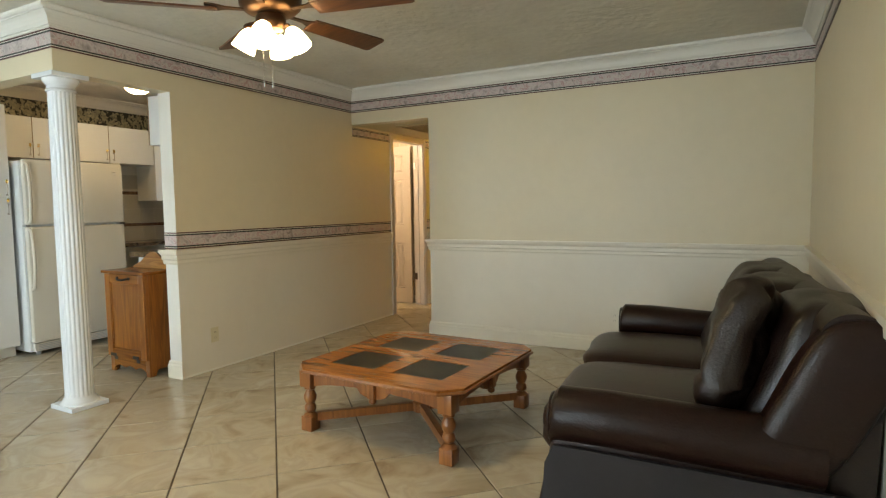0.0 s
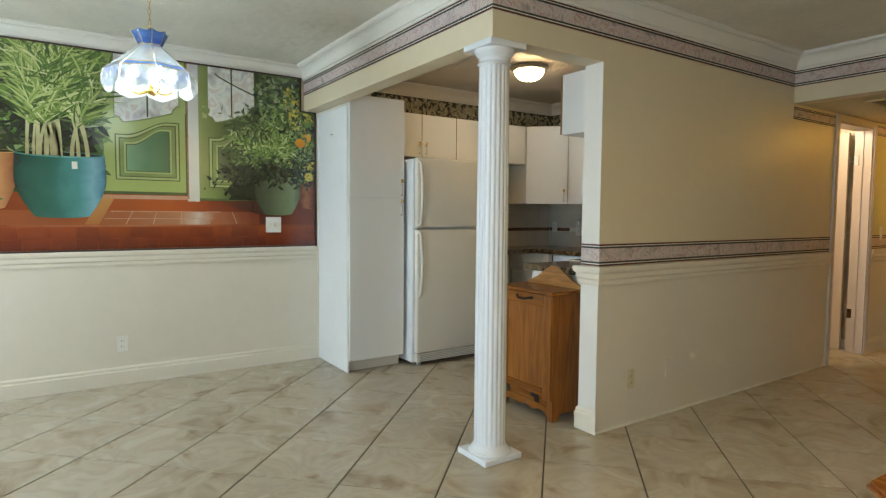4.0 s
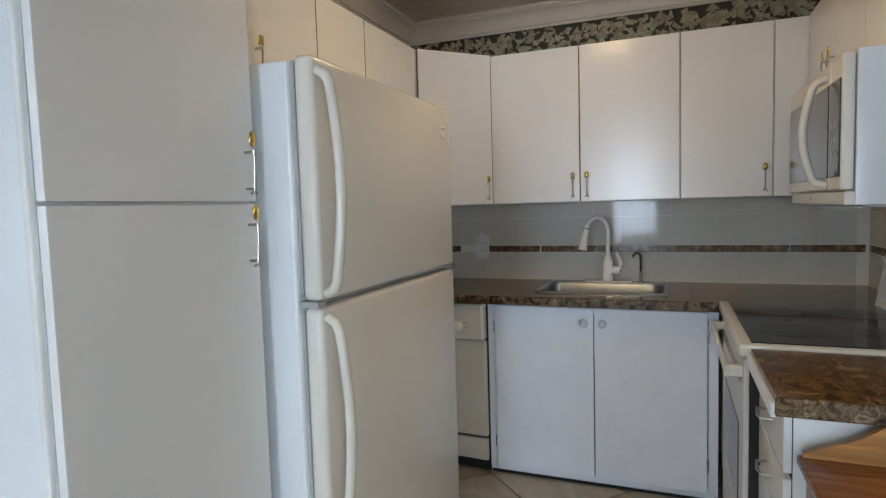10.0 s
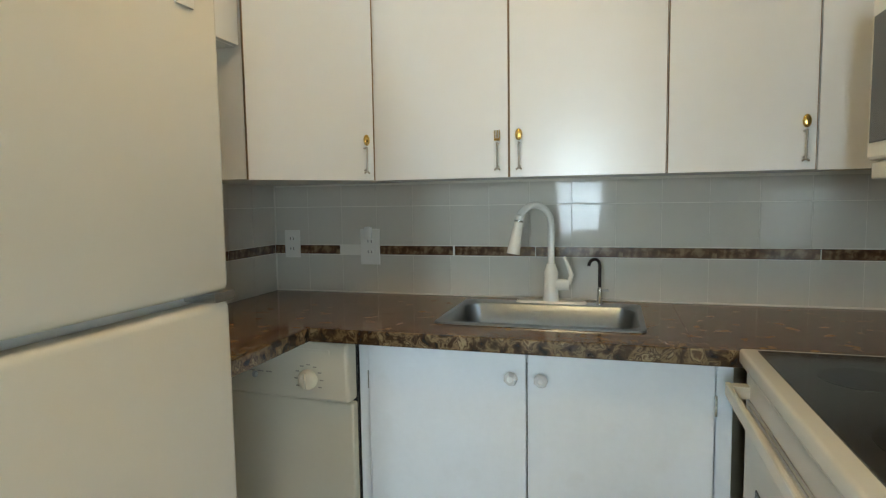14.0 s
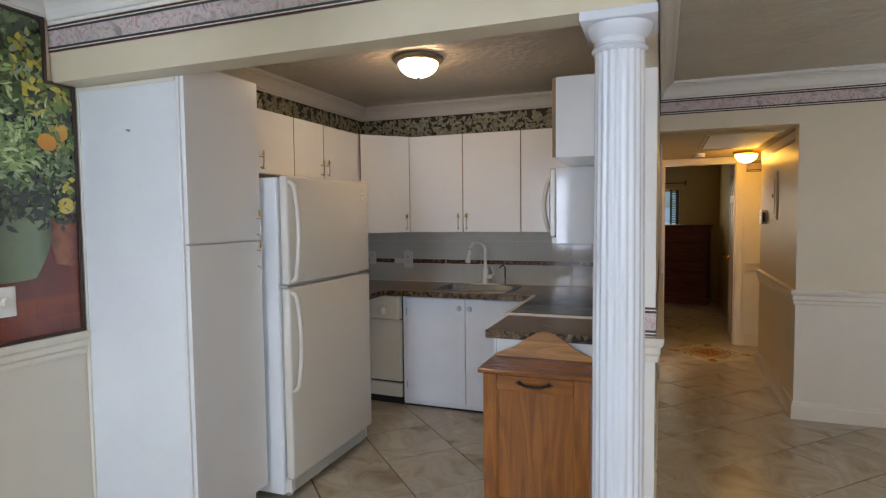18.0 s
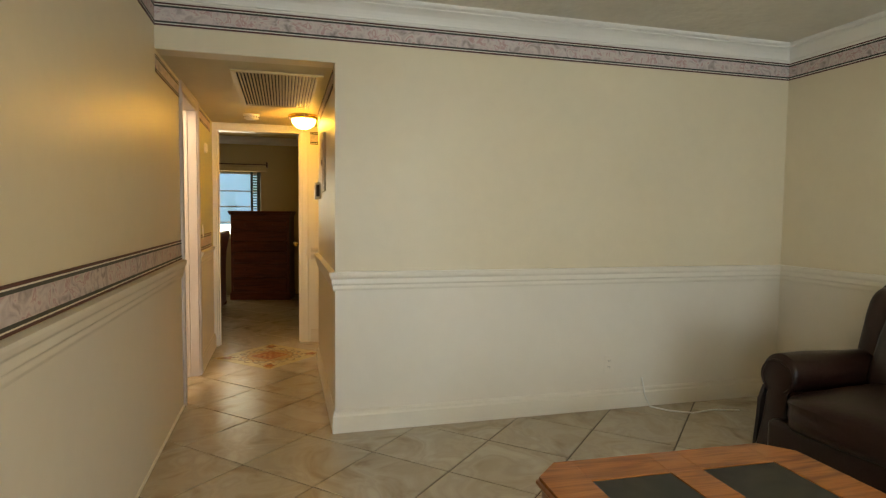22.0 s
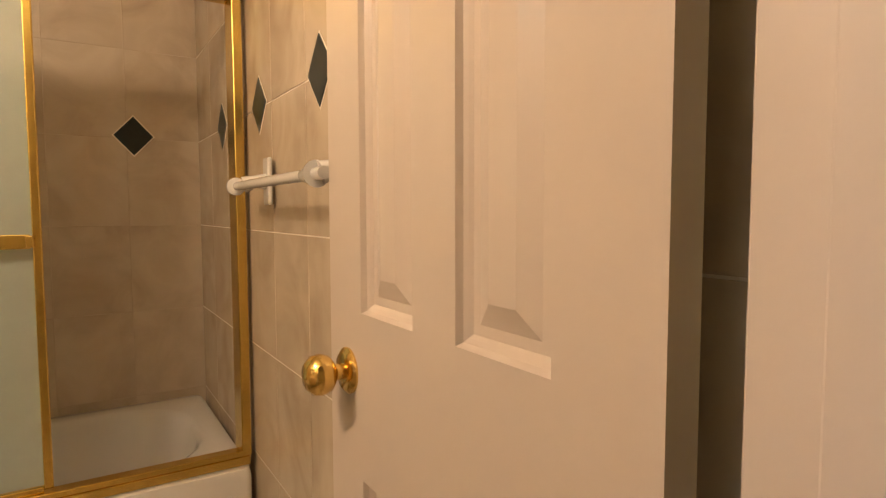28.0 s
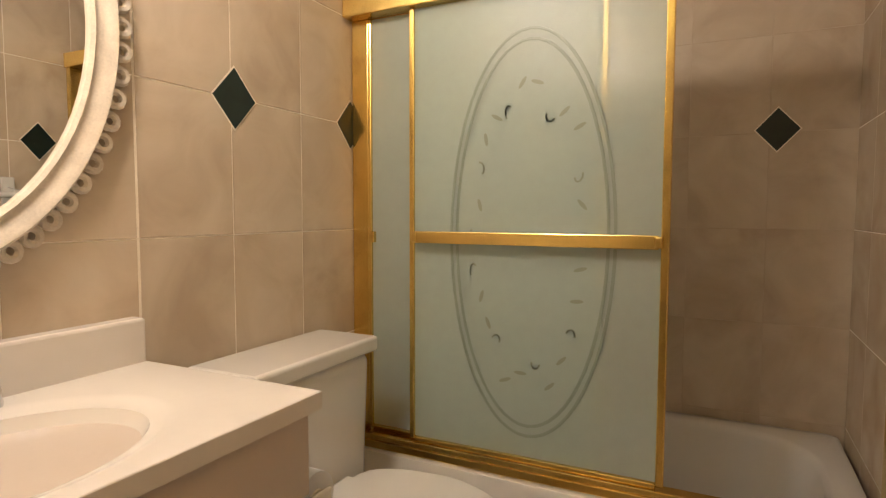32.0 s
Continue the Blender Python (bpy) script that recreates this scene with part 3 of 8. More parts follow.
CR = at_height(CROWN, 2.335)
CH = at_height(CHAIR, 0.825)
CHW = at_height(CHAIR, 0.85)
BS = at_height(BASE, 0.0)
crown = lambda *a, **k: mold("trim_crown", CR, *a, M_CROWN, label="white crown moulding at the ceiling", **k)
mold("trim_crown", [(d, 2.362 + h * 0.765) for d, h in CROWN], (MX, SY), (MX, 1.98), (1, 0), M_CROWN, m0=1, m1=-1, label="white crown moulding above the mural")
crown((MX, 1.98), (WX, 1.98), (0, -1), m0=1, m1=1)
crown((WX, 1.98), (WX, FY), (1, 0), m0=-1, m1=-1)
crown((WX, FY), (EX, FY), (0, -1), m0=1, m1=-1)
crown((EX, FY), (EX, SY), (-1, 0), m0=1, m1=-1)
crown((EX, SY), (MX, SY), (0, 1), m0=1, m1=-1)
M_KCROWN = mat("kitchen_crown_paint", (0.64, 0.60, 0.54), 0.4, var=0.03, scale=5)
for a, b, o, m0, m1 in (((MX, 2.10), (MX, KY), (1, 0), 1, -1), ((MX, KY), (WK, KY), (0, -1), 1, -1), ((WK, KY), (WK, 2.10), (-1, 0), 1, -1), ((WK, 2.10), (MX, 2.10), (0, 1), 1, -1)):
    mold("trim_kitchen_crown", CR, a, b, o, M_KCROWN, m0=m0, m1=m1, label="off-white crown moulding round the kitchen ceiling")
for a, b, o in (((-6.4, 10.95), (-2.78, 10.95), (0, -1)), ((-2.78, 10.95), (-2.78, DY + 0.12), (-1, 0))):
    mold("trim_bedroom_crown", at_height(CROWN, 2.31), a, b, o, M_CROWN, m0=1, m1=-1, label="white crown moulding in the bedroom")
M_RAIL = mat("ivory_rail_paint", (0.71, 0.655, 0.545), 0.36, var=0.03, scale=5)
chair = lambda prof, *a, **k: mold("trim_chair_rail", prof, *a, M_RAIL, label="ivory moulded chair rail", **k)
chair(CH, (HX, FY), (EX, FY), (0, -1), m0=-1, m1=-1)
chair(CH, (EX, FY), (EX, SY), (-1, 0), m0=1)
chair(CHW, (WX, 2.76), (WX, 5.555), (1, 0), m0=-1)
chair(CHW, (WK, 2.76), (WX, 2.76), (0, -1), m0=-1, m1=1)
chair(CHW, (WX, 6.360), (WX, 7.14), (1, 0))
chair(CH, (HX, 6.50), (HX, FY), (-1, 0), m1=1)
chair(at_height(CHAIR, 0.86), (MX, SY), (MX, 2.085), (1, 0))
chair(CH, (-2.815, DY), (-2.645, DY), (0, -1))
base = lambda *a, **k: mold("baseboard", BS, *a, M_RAIL, label="ivory painted baseboard", category="baseboard", **k)
base((HX, FY), (EX, FY), (0, -1), m0=-1, m1=-1)
base((EX, FY), (EX, SY), (-1, 0), m0=1)
mold("baseboard", at_height([(0, 0), (0.008, 0), (0.008, 0.012), (0, 0.012)], 0), (WX, 2.76), (WX, 5.56), (1, 0), M_TRIM, label="thin caulked base line at the partition wall", category="baseboard")
base((WK, 2.76), (WX, 2.76), (0, -1), m0=-1, m1=1)
base((MX, SY), (MX, 2.085), (1, 0))
base((HX, 6.50), (HX, FY), (-1, 0), m1=1)
base((WX, 6.360), (WX, DY), (1, 0))
base((-2.815, DY), (-2.645, DY), (0, -1))


def border(p0, p1, out, z0, z1, m0=0.0, m1=0.0, label="mauve floral wallpaper border with maroon and green lines"):
    """A printed border: floral band between paired lines."""
    def strip(d, a, b):
        return [(0, a), (d, a), (d, b), (0, b)]
    band = mold("trim_wallpaper_border", strip(0.003, z0, z1), p0, p1, out, M_BORDER, m0=m0, m1=m1, label=label)
    h = z1 - z0
    for a, b, m in ((0.0, 0.075, M_MAROON), (0.115, 0.20, M_DGREEN), (0.80, 0.885, M_DGREEN), (0.925, 1.0, M_MAROON)):
        mold("line", strip(0.0045, z0 + a * h, z0 + b * h), p0, p1, out, m, band, m0, m1)
    for a, b in ((0.075, 0.115), (0.885, 0.925)):
        mold("pale_line", strip(0.004, z0 + a * h, z0 + b * h), p0, p1, out, M_TRIM, band, m0, m1)
    return band


border((WX, 1.98), (WX, FY), (1, 0), 2.22, 2.335, m0=-1, m1=-1)
border((WX, FY), (EX, FY), (0, -1), 2.22, 2.335, m0=1, m1=-1)
border((EX, FY), (EX, SY), (-1, 0), 2.22, 2.335, m0=1)
border((MX, 1.98), (WX, 1.98), (0, -1), 2.22, 2.335, m1=1)
border((WX, 2.76), (WX, 5.56), (1, 0), 0.962, 1.085, m0=-1)
border((WK, 2.76), (WX, 2.76), (0, -1), 0.962, 1.085, m1=1)
border((WX, 6.360), (WX, 7.14), (1, 0), 0.962, 1.085)
border((WX, FY + 0.005), (WX, 5.56), (1, 0), 1.985, 2.075)
border((WX, 6.360), (WX, 7.14), (1, 0), 1.985, 2.075)
border((HX, 6.50), (HX, FY + 0.13), (-1, 0), 1.99, 2.09)
border((-2.815, DY), (-2.645, DY), (0, -1), 1.93, 2.05)
# ---- kitchen ----


def utensil(parent, base, out, fork=False, size=0.115, name="handle"):
    """A cabinet pull shaped like a spoon or fork, standing off on two posts. base: foot of the stem, out: way off the door."""
    b, o = Vector(base), Vector(out)
    side = Vector((0, 0, 1)).cross(o)
    stand = 0.022
    bm = tube([b + o * stand + Vector((0, 0, size * k)) + o * 0.004 * math.sin(k * 3.1) for k in (0, 0.25, 0.5, 0.68)], [0.0035, 0.0028, 0.003, 0.0032], 8)
    for k in (0.04, 0.66):
        C(b + Vector((0, 0, size * k)), b + o * stand + Vector((0, 0, size * k)), 0.003, seg=8, bm=bm)
    for s in (-1, 1):
        tube([b + o * stand, b + o * (stand - 0.002) + side * 0.009 * s - Vector((0, 0, 0.006))], 0.003, 6, bm=bm)
    stem = part(name, bm, M_PEWTER, parent, "pewter stem of a cutlery-shaped pull", True)
    top = bmesh.new()
    if fork:
        for s in (-0.008, -0.0027, 0.0027, 0.008):
            tube([b + o * stand + side * s + Vector((0, 0, size * 0.78)), b + o * (stand + 0.002) + side * s + Vector((0, 0, size))], 0.0017, 6, bm=top)
        prism_pts = tube([b + o * stand - side * 0.009 + Vector((0, 0, size * 0.76)), b + o * stand + side * 0.009 + Vector((0, 0, size * 0.76))], 0.0038, 8, bm=top)
    else:
        q = Matrix.LocRotScale(b + o * stand + Vector((0, 0, size * 0.87)), None, Vector((1, 1, 1)))
        bmesh.ops.create_uvsphere(top, u_segments=12, v_segments=8, radius=1.0)
        for v in top.verts:
            p = side * v.co.x * 0.011 + o * v.co.y * 0.0045 + Vector((0, 0, v.co.z * 0.018))
            v.co = q @ p
    part("bowl", top, M_BRASS, stem, "gold plated spoon bowl" if not fork else "gold plated fork tines", True)
    return stem


M_TAN = mat("tan_edge_band", (0.25, 0.15, 0.06), 0.5, var=0.2, scale=20)


def cabinet_door(parent, axis, face, a0, a1, z0, z1, thick=0.018, material=None, out=-1, name="door", bands=True):
    """A slab door on the plane axis = face; out: the way it opens to."""
    g, e = 0.0014, 0.0017
    lo, hi = (face, face + out * thick)
    m = material or M_WHITE

    def box(u0, u1, w0, w1, d, bevel):
        return B(u0, u1, lo, d, w0, w1, bevel) if axis == 'y' else B(lo, d, u0, u1, w0, w1, bevel)
    ob = part(name, box(a0 + g + e, a1 - g - e, z0 + g, z1 - g, hi, 0.0015), m, parent)
    for u in (a0 + g, a1 - g - e) if bands else ():
        part("edge_band", box(u, u + e, z0 + g + 0.001, z1 - g - 0.001, hi - out * 0.0012, 0.0), M_TAN, ob, "tan door edge band")
    return ob


# tall pantry
pantry = thing("pantry_cabinet", "tall white laminate pantry cabinet beside the refrigerator", "cabinet")
part("body", B(MX + 0.003, -5.605, 2.108, 2.588, 0.10, 2.155, 0.002), M_WHITE, pantry)
part("side_panel", B(MX + 0.003, -5.605, 2.098, 2.108, 0.0, 2.088, 0.002), M_APPL_S, pantry, "white end panel, blue daylight put into its colour")
part("corner_bead", B(-5.618, -5.604, 2.094, 2.104, 0.02, 2.09, 0.003), M_WHITE, pantry)
part("wall_bead", B(MX + 0.002, MX + 0.018, 2.085, 2.098, 0.0, 2.09, 0.003), M_TRIM, pantry)
part("top_bead", B(MX + 0.018, -5.62, 2.090, 2.098, 2.070, 2.088, 0.002), M_TRIM, pantry)
part("toe_kick", B(MX + 0.01, -5.66, 2.11, 2.58, 0.0, 0.10), M_TRIM, pantry)
for z0, z1, hz in ((1.372, 2.155, (1.395,)), (0.095, 1.368, (1.235,))):
    d = cabinet_door(pantry, 'x', -5.605, 2.104, 2.588, z0, z1, out=1, thick=0.020, bands=False)
    utensil(d, (-5.585, 2.555, hz[0]), (1, 0, 0), size=0.13)
part("screw", C((-5.894, 2.098, 1.877), (-5.894, 2.084, 1.879), 0.005, seg=10), M_PEWTER, pantry, "small bare screw")

# refrigerator
fr = thing("refrigerator", "off-white top-freezer refrigerator with long bowed handles", "refrigerator")
FF, F0, F1 = -5.455, 2.632, 3.500
part("body", B(-6.17, FF - 0.058, F0 - 0.010, F1 - 0.008, 0.03, 1.69, 0.008), M_APPL_S, fr, "pebbled white steel cabinet, blue daylight put into its colour")
for z0, z1 in ((0.115, 1.122), (1.138, 1.700)):
    dr = part("door", B(FF - 0.050, FF, F0, F1, z0, z1, 0.014, 3), M_APPL, fr, "", True)
    part("gasket", B(FF - 0.059, FF - 0.050, F0 + 0.004, F1 - 0.013, z0 + 0.01, z1 - 0.01, 0.002), M_GASKET, dr, "grey door gasket")
    lo, hi = (1.155, 1.665) if z0 > 1 else (0.585, 1.100)
    ys = F0 + 0.017
    pts = [(FF + 0.004, ys, lo), (FF + 0.025, ys, lo + 0.012)] + [(FF + 0.035 + 0.020 * math.sin(math.pi * k / 12), ys, lo + 0.03 + (hi - lo - 0.06) * k / 12) for k in range(13)] + [(FF + 0.025, ys, hi - 0.012), (FF + 0.004, ys, hi)]
    bm = tube(pts, 0.012, 10)
    for v in bm.verts:
        v.co.y = ys + (v.co.y - ys) * 1.1
    part("handle", bm, M_APPL, dr, "", True)
    if z0 > 1:
        part("badge", B(FF - 0.001, FF + 0.004, F1 - 0.103, F1 - 0.063, 1.59, 1.632, 0.001), M_PLASTIC, dr, "small square maker's plate")
        part("badge_mark", B(FF + 0.003, FF + 0.0055, F1 - 0.097, F1 - 0.069, 1.616, 1.622), M_PEWTER, dr)
part("hinge_cover", B(FF - 0.09, FF - 0.02, F1 - 0.078, F1 - 0.003, 1.700, 1.714, 0.005), M_APPL, fr)
part("center_hinge", B(FF - 0.06, FF + 0.005, F1 - 0.048, F1 + 0.004, 1.122, 1.138), M_STEEL, fr)
part("center_pin", B(FF - 0.09, FF - 0.005, F0 - 0.004, F0 + 0.028, 1.123, 1.137), M_GASKET, fr)
part("kick_grille", B(FF - 0.09, FF - 0.03, F0 + 0.018, F1 - 0.018, 0.035, 0.105, 0.004), M_APPL, fr)
for k in range(4):
    part("grille_slot", B(FF - 0.032, FF - 0.027, F0 + 0.048, F1 - 0.048, 0.045 + 0.014 * k, 0.050 + 0.014 * k), M_GASKET, fr)
for y in (2.70, 3.44):
    part("foot", C((FF - 0.08, y, 0), (FF - 0.08, y, 0.036), 0.02, seg=10), M_GASKET, fr)
    part("foot", C((-6.10, y, 0), (-6.10, y, 0.036), 0.02, seg=10), M_GASKET, fr)

# wall cabinets above the refrigerator
uf = thing("wall_cabinet", "white laminate wall cabinet above the refrigerator", "cabinet")
part("body", B(MX + 0.003, -5.89, 2.60, 4.148, 1.745, 2.12, 0.001), M_WHITE, uf)
for a, b, h in ((2.60, 2.93, 2.895), (2.93, 3.30, 2.965), (3.30, 3.645, 3.61), (3.645, 4.145, 3.68)):
    d = cabinet_door(uf, 'x', -5.89, a, b, 1.745, 2.12, out=1)
    utensil(d, (-5.872, h, 1.775), (1, 0, 0), fork=h in (2.965, 3.61), size=0.10)

# corner wall cabinet with a slanted front
uc = thing("corner_wall_cabinet", "white corner wall cabinet with a slanted door", "cabinet")
part("body", prism([(MX + 0.003, 4.155), (-5.868, 4.155), (-5.597, 4.455), (-5.597, KY - 0.002), (MX + 0.003, KY - 0.002)], 'z', 1.36, 2.12), M_WHITE, uc)
_a, _b = Vector((-5.872, 4.150, 0)), Vector((-5.592, 4.448, 0))
_d = (_b - _a).normalized()
_n = Vector((_d.y, -_d.x, 0))
_pts = [_a + _d * 0.004, _b - _d * 0.002, _b - _d * 0.002 + _n * 0.018, _a + _d * 0.004 + _n * 0.018]
dd = part("door", prism([(p.x, p.y) for p in _pts], 'z', 1.357, 2.118), M_WHITE, uc)
for _q in (_a + _d * 0.002, _b):
    _e = [_q, _q + _d * 0.0025, _q + _d * 0.0025 + _n * 0.0175, _q + _n * 0.0175]
    part("edge_band", prism([(p.x, p.y) for p in _e], 'z', 1.358, 2.117), M_TAN, dd, "tan door edge band")
_h = _b - _d * 0.035 + _n * 0.018
utensil(dd, (_h.x, _h.y, 1.385), tuple(_n), size=0.115)

# wall cabinets over the sink
us = thing("sink_wall_cabinet", "white laminate wall cabinet run over the sink", "cabinet")
part("body", B(-5.597, -4.18, 4.466, KY - 0.002, 1.362, 2.12, 0.001), M_WHITE, us)
for a, b, h, fk in ((-5.594, -5.132, -5.165, True), (-5.132, -4.672, -5.098, False), (-4.672, -4.292, -4.325, False)):
    d = cabinet_door(us, 'y', 4.466, a, b, 1.355, 2.118)
    utensil(d, (h, 4.448, 1.385), (0, -1, 0), fork=fk, size=0.115)
part("filler", B(-4.288, -4.1475, 4.455, 4.468, 1.355, 2.118, 0.001), M_WHITE, us)

# wall cabinet and microwave over the range
ur = thing("range_wall_cabinet", "white wall cabinet above the microwave", "cabinet")
part("body", B(-4.145, WK - 0.002, 2.90, 4.453, 1.75, 2.12, 0.001), M_WHITE, ur)
for a, b, h in ((2.90, 3.28, 3.245), (3.28, 3.66, 3.315), (3.66, 4.05, 4.01), (4.05, 4.44, 4.09)):
    d = cabinet_door(ur, 'x', -4.145, a, b, 1.75, 2.118, out=-1)
    utensil(d, (-4.163, h, 1.78), (-1, 0, 0), fork=h > 4.05, size=0.10)
mw = thing("microwave", "white over-the-range microwave with a dark window", "microwave")
part("body", B(-4.235, WK - 0.003, 3.430, 4.195, 1.320, 1.748, 0.004), M_MWCASE, mw, "white enamelled case, blue daylight put into its colour")
md = part("door", B(-4.270, -4.237, 3.560, 4.193, 1.362, 1.742, 0.008), M_APPL, mw)
part("window", B(-4.2735, -4.268, 3.572, 4.172, 1.400, 1.675, 0.002), M_DARKDOOR, md, "dark mesh window")
hb = tube([(-4.270, 3.598, 1.380), (-4.302, 3.598, 1.390)] + [(-4.310 - 0.024 * math.sin(math.pi * k / 10), 3.598, 1.405 + 0.265 * k / 10) for k in range(11)] + [(-4.302, 3.598, 1.685), (-4.270, 3.598, 1.70)], 0.0125, 10)
part("handle", hb, M_APPL, md, "white bowed handle", True)
cp = part("control_panel", B(-4.270, -4.237, 3.433, 3.557, 1.362, 1.742, 0.008), M_APPL, mw)
part("display", B(-4.2735, -4.268, 3.440, 3.552, 1.400, 1.675, 0.002), M_DARKDOOR, cp, "dark glass control area")
for i in range(4):
    for j in range(3):
        part("button", B(-4.2745, -4.272, 3.456 + j * 0.029, 3.472 + j * 0.029, 1.42 + i * 0.04, 1.436 + i * 0.04, 0.001), M_GASKET, cp)
part("vent", B(-4.26, -4.22, 3.435, 4.19, 1.320, 1.359, 0.004), M_APPL, mw)
part("badge", B(-4.2635, -4.258, 3.84, 3.91, 1.334, 1.346), M_PEWTER, mw)
part("underside", B(-4.21, -3.86, 3.46, 4.16, 1.313, 1.321), M_GASKET, mw)

# base units
sb = thing("sink_base_cabinet", "white painted sink base cabinet with crystal knobs", "cabinet")
part("body", B(-5.565, -4.535, 4.262, KY - 0.02, 0.055, 0.70), M_WHITE_P, sb)
part("face_rail", B(-5.565, -4.535, 4.245, 4.262, 0.83, 0.872), M_WHITE_P, sb)
part("stile", B(-5.563, -5.530, 4.243, 4.262, 0.03, 0.862, 0.002), M_WHITE_P, sb)
# Dark sheets paint the shade in the gaps round doors and stile.
part("door_gap_shade", B(-5.530, -4.562, 4.2570, 4.2615, 0.045, 0.862), M_DARKGAP, sb, "dark sheet standing in for shade in the door gaps")
part("side_gap_shade", B(-5.5695, -5.5635, 4.243, 4.262, 0.0, 0.862), M_DARKGAP, sb, "dark strip standing in for shade beside the dishwasher")
part("toe_gap", B(-5.56, -4.54, 4.2535, 4.2575, 0.0, 0.013), M_DARKGAP, sb, "dark line of dirt and painted shade at the floor")
part("stile", B(-4.560, -4.520, 4.243, 4.262, 0.03, 0.862, 0.002), M_WHITE_P, sb)
part("toe_kick", B(-5.565, -4.535, 4.258, 4.275, 0.0, 0.06), M_WHITE_P, sb)
for a, b, k in ((-5.525, -5.0485, -5.088), (-5.0445, -4.565, -5.005)):
    d = part("door", B(a, b, 4.222, 4.243, 0.052, 0.860, 0.004), M_WHITE_P, sb, "brush-painted slab door")
    kb = L([(0.004, 0), (0.005, 0.006), (0.008, 0.010), (0.019, 0.014), (0.021, 0.020), (0.018, 0.027), (0.010, 0.031), (0.006, 0.029)], (k, 4.222, 0.792), 14, turn=Matrix.Rotation(radians(90), 3, 'X'), flute=1, depth=0.10)
    part("knob", kb, M_CRYSTAL, d, "clear crystal knob with a fluted edge", False)
    part("knob_rosette", C((k, 4.2225, 0.792), (k, 4.217, 0.792), 0.010, seg=14), M_CHROME, d)
    hx = a if a < -5.2 else b
    for z in (0.14, 0.72):
        part("hinge", B(hx - 0.008, hx + 0.008, 4.236, 4.246, z, z + 0.055, 0.001), M_STEEL, d)

dw = thing("dishwasher", "bisque built-in dishwasher with a round timer dial", "dishwasher", (-5.57, 4.205, 0.022), -3.0)
part("tub", B(-0.60, -0.002, 0.035, 0.56, 0.06, 0.846), M_BISQUE, dw)
part("door", B(-0.60, 0.0, 0.0, 0.035, 0.17, 0.655, 0.006), M_BISQUE, dw)
pn = part("control_panel", B(-0.60, 0.0, -0.026, 0.035, 0.662, 0.845, 0.010), M_BISQUE, dw)
part("vent_slot", B(-0.42, -0.06, -0.0295, -0.024, 0.808, 0.822), M_BISQUE, pn)
dl = part("dial", L([(0.031, 0), (0.031, 0.012), (0.026, 0.020), (0.014, 0.024), (0.001, 0.024)], (-0.135, -0.026, 0.728), 20, turn=Matrix.Rotation(radians(90), 3, 'X')), M_BISQUE, pn, "cream timer dial", True)
part("dial_grip", B(-0.139, -0.131, -0.056, -0.044, 0.704, 0.752, 0.001), M_BISQUE, dl)
for k in range(9):
    a = radians(-120 + 30 * k)
    part("dial_mark", B(-0.135 + 0.045 * math.sin(a) - 0.006, -0.135 + 0.045 * math.sin(a) + 0.006, -0.0275, -0.0255, 0.728 + 0.045 * math.cos(a) - 0.0018, 0.728 + 0.045 * math.cos(a) + 0.0018), M_PEWTER, pn)
for k in range(7):
    part("program_mark", B(-0.48 + 0.032 * k, -0.46 + 0.032 * k, -0.0275, -0.0255, 0.738, 0.742), M_PEWTER, pn)
part("lock_button", L([(0.010, 0), (0.010, 0.005), (0.006, 0.008)], (-0.33, -0.026, 0.728), 14, turn=Matrix.Rotation(radians(90), 3, 'X')), M_GASKET, pn)
part("kick_plate", B(-0.60, 0.0, 0.008, 0.028, 0.045, 0.155, 0.003), M_BISQUE, dw)
# Shade under the kick plate and round the door is painted by dark boards.
part("kick_base", B(-0.58, -0.01, 0.05, 0.07, -0.022, 0.06), M_DARKGAP, dw, "dark board standing in for shade under the kick plate")
part("door_shadow_gap", B(-0.60, 0.0, 0.0300, 0.0345, 0.05, 0.84), M_DARKGAP, dw, "dark sheet standing in for shade round the door")

# worktop with a cut-out for the sink
CT0, CT1 = 0.874, 0.914
SX0, SX1, SY0, SY1 = -5.335, -4.735, 4.312, 4.675
wt = thing("worktop", "brown mottled granite-look laminate worktop round the kitchen corner", "worktop")
bm = bmesh.new()
outer = [(MX + 0.002, 3.60), (-5.70, 3.60), (-5.70, 4.175), (WK - 0.003, 4.175), (WK - 0.003, KY - 0.003), (MX + 0.002, KY - 0.003)]
hole = [(SX0, SY0), (SX0, SY1), (SX1, SY1), (SX1, SY0)]
for z in (CT0, CT1):
    o = [bm.verts.new((x, y, z)) for x, y in outer]
    h = [bm.verts.new((x, y, z)) for x, y in hole]
    for f in ((o[0], o[1], o[2], h[0], h[1], o[5]), (o[2], o[3], h[3], h[0]), (o[3], o[4], h[2], h[3]), (o[4], o[5], h[1], h[2])):
        bm.faces.new(f if z == CT1 else f[::-1])
    if z == CT0:
        low = (o, h)
for ring, base in ((o, low[0]), (h, low[1])):
    n = len(ring)
    for i in range(n):
        bm.faces.new((base[i], base[(i + 1) % n], ring[(i + 1) % n], ring[i]))
part("slab", bm, M_COUNTER, wt)
part("front_edge", B(-5.69, -4.515, 4.160, 4.1755, CT0 - 0.001, CT1 + 0.001, 0.004), M_COUNTERE, wt, "lighter mottled front edge")
part("front_edge", B(-5.7005, -5.685, 3.60, 4.162, CT0 - 0.001, CT1 + 0.001, 0.004), M_COUNTERE, wt, "lighter mottled front edge")
part("seam", B(-4.62, -4.618, 4.18, KY - 0.004, CT1, CT1 + 0.0005), M_COUNTERE, wt)
